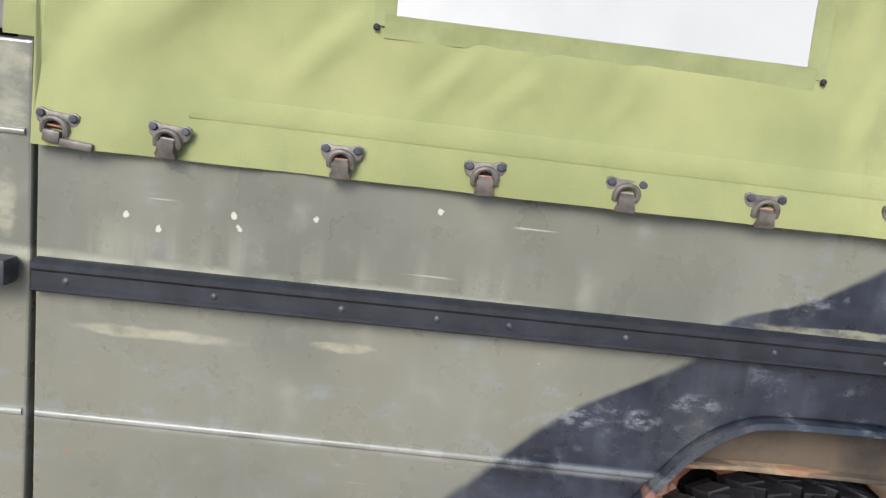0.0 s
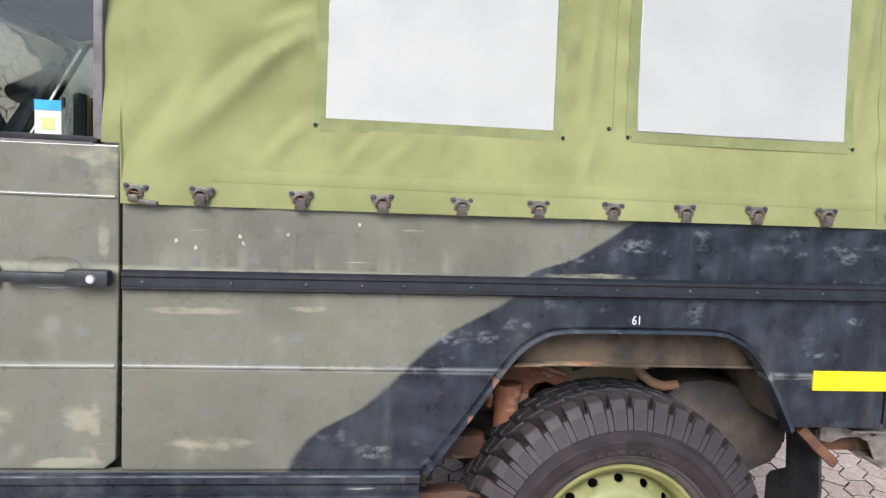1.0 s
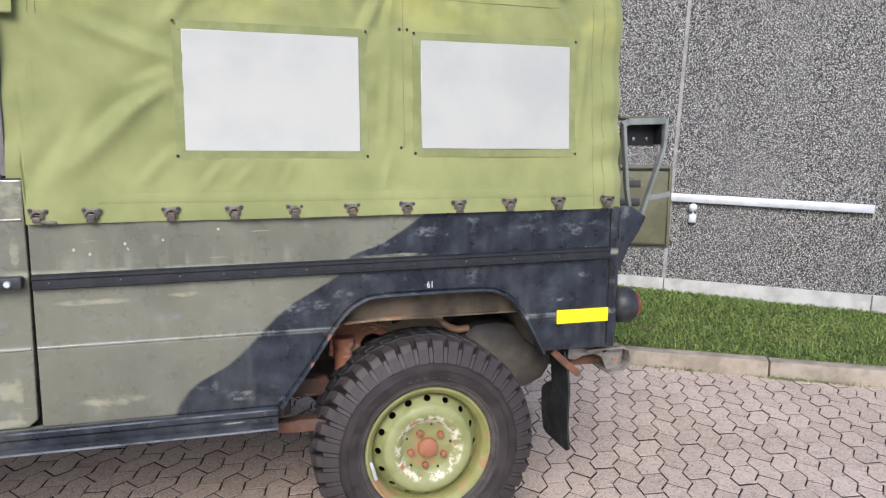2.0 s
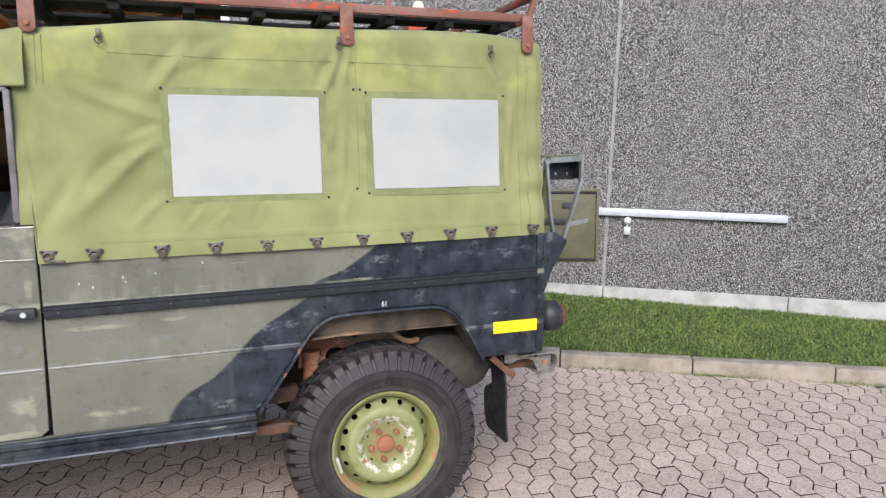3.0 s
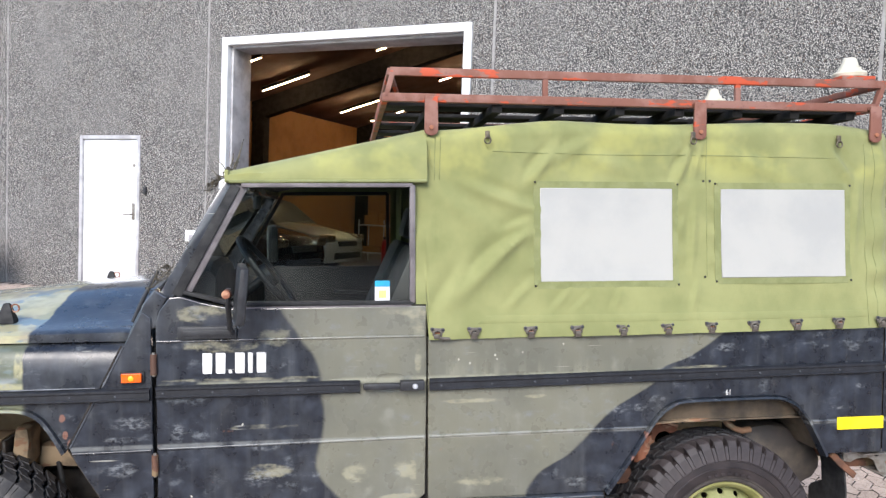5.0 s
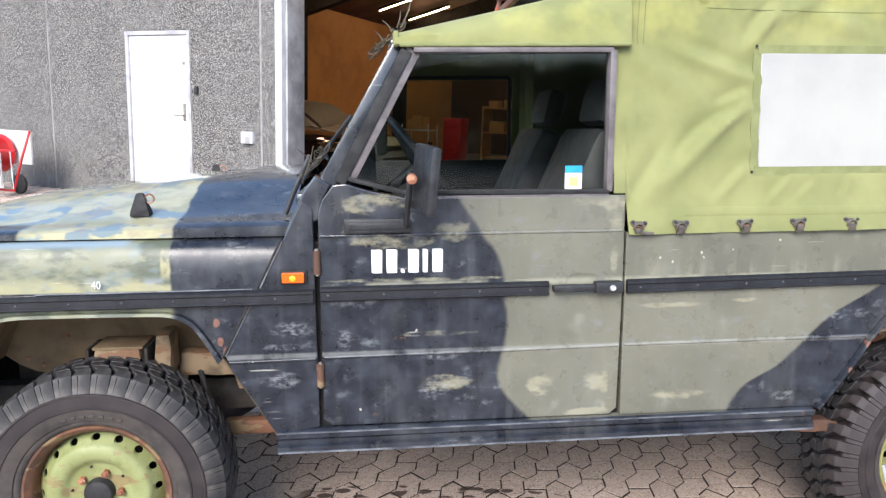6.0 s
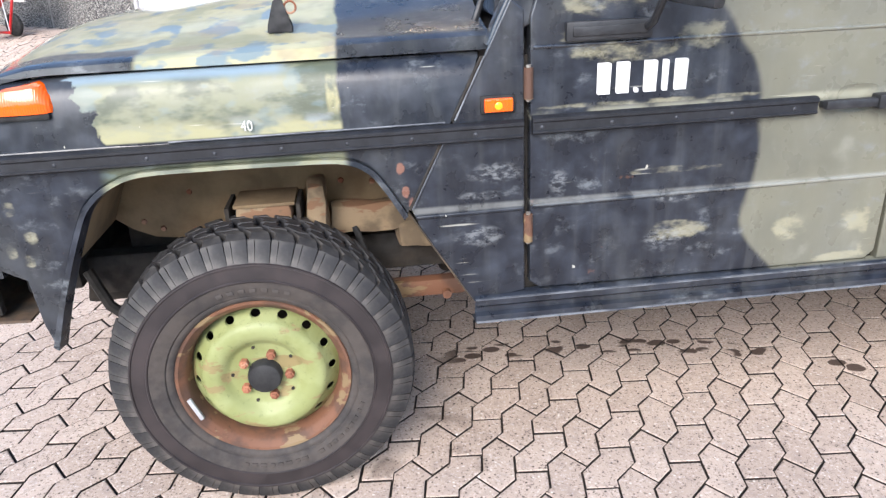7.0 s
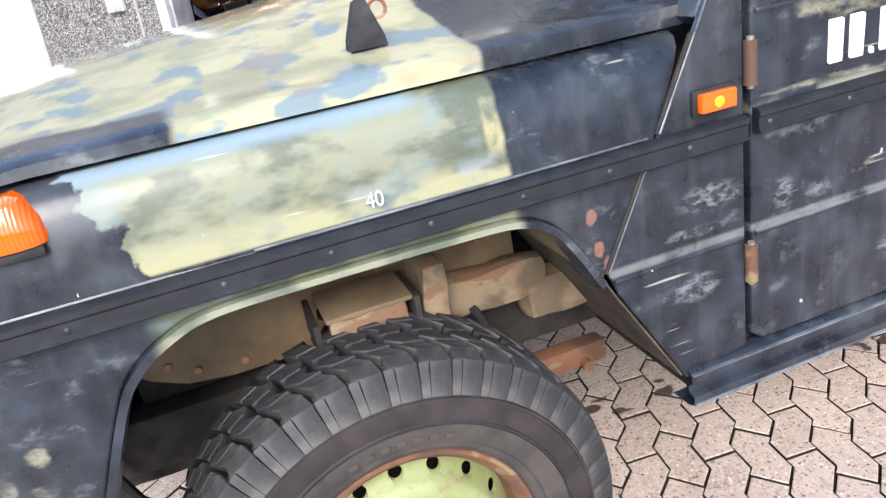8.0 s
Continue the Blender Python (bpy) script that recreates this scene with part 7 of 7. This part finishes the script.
part("cylinder", lathe([(0, 0.0), (0.08, 0.0), (0.085, 0.02), (0.085, 0.45), (0.06, 0.53), (0.025, 0.56), (0, 0.56)], 20, Matrix.Rotation(radians(90), 4, "X")), RED, ex, local=True)
part("valve", boxes(((-0.05, -0.02, 0.56), (0.05, 0.02, 0.62)), bevel=0.008), BLACK, ex, local=True)
wb = thing("work_bench", "timber shelf unit along the hall's back", "shelf", m=HOUSE @ Matrix.Translation((-4.6, 8.6, FLOOR)))
for sx in (-0.6, 0.6):
    part("side_board", boxes(((sx - 0.02, -0.3, 0), (sx + 0.02, 0.3, 1.45))), CARTON, wb, local=True)
for zz in (0.3, 0.85, 1.4):
    part("shelf_board", boxes(((-0.6, -0.3, zz), (0.6, 0.3, zz + 0.03))), CARTON, wb, local=True)

for a, b in (((-0.5, -0.2, 1.432), (-0.28, 0.1, 1.58)), ((-0.15, -0.2, 1.432), (0.0, 0.1, 1.60)), ((0.2, -0.22, 1.432), (0.5, 0.1, 1.66)), ((-0.45, -0.25, 0.882), (-0.1, 0.1, 1.12)), ((0.0, -0.25, 0.882), (0.4, 0.1, 1.05))):
    lone("cardboard_box", boxes((a, b), bevel=0.006), CARTON, "brown cardboard box on the timber shelf", "box", m=HOUSE @ Matrix.Translation((-4.6, 8.6, FLOOR)), group="boxes on the shelf")
# ---- hedge across the yard, behind the path ----
rnd = random.Random(9)
verts, faces = [], []
for i in range(9000):
    px, py = rnd.uniform(-45, 45), rnd.uniform(-29, -26)
    twig = i % 2 > 0
    h = (rnd.uniform(4.5, 5.4) if twig else rnd.uniform(3.8, 4.5)) + 0.25 * noise.noise(Vector((px * 0.25, 0, 0)))
    w, a = rnd.uniform(0.025, 0.06) if twig else rnd.uniform(0.25, 0.5), rnd.uniform(0, math.pi)
    dx, dy, lx = w * math.cos(a), w * math.sin(a), rnd.uniform(-0.3, 0.3)
    b = len(verts)
    verts += [(px - dx, py - dy, -0.02), (px + dx, py + dy, -0.02), (px + dx * 0.7 + lx * 0.6, py, h * 0.6), (px - dx * 0.7 + lx * 0.6, py, h * 0.6), (px + lx, py, h)]
    faces += [(b, b + 1, b + 2, b + 3), (b + 3, b + 2, b + 4)]
me = bpy.data.meshes.new("hedge")
me.from_pydata(verts, [], faces)
me.materials.append(make_plain("hedge_twigs", srgb(88, 84, 68), 0.9, 0.0, srgb(66, 66, 48), 0.6))
tagged(new("hedge", me), "tall dark scrubby hedge along the yard", "hedge", kind="stuff")

# ---- grass verge and kerb ----
KD = Vector((math.cos(radians(-31.5)), math.sin(radians(-31.5)), 0))
KN = Vector((-KD.y, KD.x, 0))
K0 = Vector((4.12, 1.44, 0))
kerb = thing("kerb", "weathered concrete kerb along the grass verge", "kerb", K0, kind="structure")
for i in range(-2, 9):
    a = K0 + KD * (0.95 * i)
    bm = boxes(((0.004, 0.0, -0.12), (0.946, 0.12, 0.105 + rnd.uniform(-0.004, 0.004))), bevel=0.014)
    a.z = ground_height(a.x, a.y)
    bm.transform(Matrix.Translation(a) @ Matrix.Rotation(radians(-31.5 + rnd.uniform(-0.4, 0.4)), 4, "Z"))
    part("kerb_stone", bm, KERB, kerb)
def verge(a, b):
    """A point of the verge: a metres along the kerb, b from the kerb (0) to the wall (1)."""
    p = K0 + KD * a + KN * 0.11
    h = to_house(p)
    w = HOUSE @ Vector((h.x, -0.01, 0.225 - 0.02 * (h.x - 2.0)))
    q = p.lerp(w, b)
    k0 = 0.085 + ground_height(p.x, p.y)
    q.z = k0 + (w.z - k0) * smooth01(b, -0.1, 1.0) + 0.015 * noise.noise(Vector((a * 1.5, b * 2, 0)))
    return q
soil = lone("verge_soil", loft([[tuple(verge(-1.9 + 10.4 * i / 40, j / 10)) for i in range(41)] for j in range(11)]), SOIL, "mossy soil of the grass verge", "ground", "structure")
rng = np.random.default_rng(5)
verts, faces = [], []
for i in range(64000):
    a = -1.9 + (5.2 if i < 56000 else 10.3) * rng.random()
    p = verge(a, rng.random())
    h, w = 0.010 + 0.026 * rng.random() ** 2, 0.0016 + 0.0026 * rng.random()
    t, lean = rng.random() * math.tau, 0.5 + 2.4 * rng.random()
    dx, dy = math.cos(t), math.sin(t)
    b = len(verts)
    verts += [(p.x - dy * w, p.y + dx * w, p.z - 0.004), (p.x + dy * w, p.y - dx * w, p.z - 0.004), (p.x + dx * h * lean * 0.4 + dy * w * 0.8, p.y + dy * h * lean * 0.4 - dx * w * 0.8, p.z + h * 0.7), (p.x + dx * h * lean * 0.4 - dy * w * 0.8, p.y + dy * h * lean * 0.4 + dx * w * 0.8, p.z + h * 0.7), (p.x + dx * h * lean, p.y + dy * h * lean, p.z + h)]
    faces += [(b, b + 1, b + 2, b + 3), (b + 3, b + 2, b + 4)]
me = bpy.data.meshes.new("grass")
me.from_pydata(verts, [], faces)
me.materials.append(GRASS)
tagged(new("grass", me), "short bright green lawn grass beside the wall", "grass", kind="stuff")
# tufts in the gutter
verts, faces = [], []
for i in range(500):
    a = rng.choice([-0.6, 0.1, 0.25, 1.0, 1.3]) + 0.16 * rng.normal()
    p = K0 + KD * a - KN * abs(0.02 * rng.normal())
    h, t = 0.012 + 0.03 * rng.random(), rng.random() * math.tau
    dx, dy, w = math.cos(t), math.sin(t), 0.003
    g = ground_height(p.x, p.y)
    b = len(verts)
    verts += [(p.x - dy * w, p.y + dx * w, g - 0.004), (p.x + dy * w, p.y - dx * w, g - 0.004), (p.x + dx * h, p.y + dy * h, g + h)]
    faces.append((b, b + 1, b + 2))
me = bpy.data.meshes.new("weeds")
me.from_pydata(verts, [], faces)
me.materials.append(GRASS)
tagged(new("weeds", me), "small green weeds in the gutter by the kerb", "weeds", kind="stuff")

# ---- paving stones, zigzag rows at right angles to the wall ----
PD, PN = Vector((math.cos(radians(-29.1)), math.sin(radians(-29.1)))), Vector((-math.sin(radians(-29.1)), math.cos(radians(-29.1))))
STEP, LONG, ZIG, GAP = 0.1035, 0.195, 0.037, 0.0030


def stone_outline(odd, inset):
    """One stone round its own middle, along (across, along) the rows: zigzag sides, and ends square to the slanted sides."""
    sgn = -1 if odd else 1
    tilt = sgn * ZIG / LONG * STEP
    def zig(v):
        u = (v / LONG + 0.5) % 1.0
        return sgn * ZIG / 2 * (-u * 4 if u < 0.25 else (u - 0.5) * 4 if u < 0.75 else (1 - u) * 4)
    left = [(-STEP / 2 + zig(v), v) for v in (-LONG / 2 - tilt, -LONG / 4, LONG / 4, LONG / 2 - tilt)]
    right = [(STEP / 2 + zig(v), v) for v in (LONG / 2 + tilt, LONG / 4, -LONG / 4, -LONG / 2 + tilt)]
    g = GAP + inset
    return [(a * (1 - 2 * g / STEP), b * (1 - 2.9 * g / LONG)) for a, b in left + right]


OUT = [[[PD * a + PN * b for a, b in stone_outline(odd, inset)] for inset in (0.0, 0.0022)] for odd in (0, 1)]


def stone_mesh(odd):
    bm = bmesh.new()
    low = [bm.verts.new((p.x, p.y, -0.03)) for p in OUT[odd][0]]
    mid = [bm.verts.new((p.x, p.y, -0.002)) for p in OUT[odd][0]]
    topv = [bm.verts.new((p.x, p.y, 0.0)) for p in OUT[odd][1]]
    bm.faces.new(topv)
    for i in range(8):
        j = (i + 1) % 8
        bm.faces.new((low[i], low[j], mid[j], mid[i])), bm.faces.new((mid[i], mid[j], topv[j], topv[i]))
    for f in bm.faces:
        f.material_index = int(max(v.co.z for v in f.verts) < -0.001)
    me = finish(bm, PAVING, "paving_stone")
    me.materials.append(JOINT)
    return me


def slope(px, py):
    h = ground_height(px, py)
    return (ground_height(px + 0.05, py) - h) / 0.05, (ground_height(px, py + 0.05) - h) / 0.05


MESH = [stone_mesh(0), stone_mesh(1)]
pave = thing("pavement", "zigzag concrete block paving of the yard", "pavement", (0, 0, 0), kind="structure")
verts, faces, near = [], [], 0
for k in range(-130, 131):
    for j in range(-75, 76):
        odd = k % 2
        w0 = -0.0515 + STEP * (k + 0.5)
        v0 = 0.153 + LONG * (j + 0.5 * odd)
        c = PD * w0 + PN * v0
        if abs(c.x) > 9 or c.y < -5 or c.y > 11 or v0 > 5.0:
            continue
        side = (Vector((c.x, c.y, 0)) - K0)
        if side.dot(KN) > 0.06 and side.dot(KD) > -2.0:
            continue
        z = ground_height(c.x, c.y) + random.uniform(-0.0016, 0.0016)
        if -2.0 < c.x < 1.15 and -0.75 < c.y < 1.1 and near < 300:
            near += 1
            o = new("paving_stone", MESH[odd])
            o.parent = pave
            o.matrix_basis = pose(c.x, c.y, z, random.uniform(-0.5, 0.5), random.uniform(-0.5, 0.5) + 0.66, random.uniform(-0.6, 0.6))
            continue
        b = len(verts)
        tx, ty = random.uniform(-0.012, 0.012) + slope(c.x, c.y)[0], random.uniform(-0.012, 0.012) + slope(c.x, c.y)[1]
        for ring, dz in ((0, -0.02), (0, -0.0016), (1, 0.0)):
            verts += [(c.x + p.x, c.y + p.y, z + dz + (p.x * tx + p.y * ty)) for p in OUT[odd][ring]]
        faces.append(tuple(range(b + 16, b + 24)))
        for i in range(8):
            n = (i + 1) % 8
            faces += [(b + i, b + n, b + 8 + n, b + 8 + i), (b + 8 + i, b + 8 + n, b + 16 + n, b + 16 + i)]
me = bpy.data.meshes.new("paving_field")
me.from_pydata(verts, [], faces)
me.materials.append(PAVING)
me.materials.append(JOINT)
me.polygons.foreach_set("material_index", np.tile(np.array([0] + [1, 0] * 8, dtype=np.int32), len(faces) // 17))
o = new("paving_field", me)
o.parent = pave
tagged(o, "wider field of paving stones", kind="stuff")
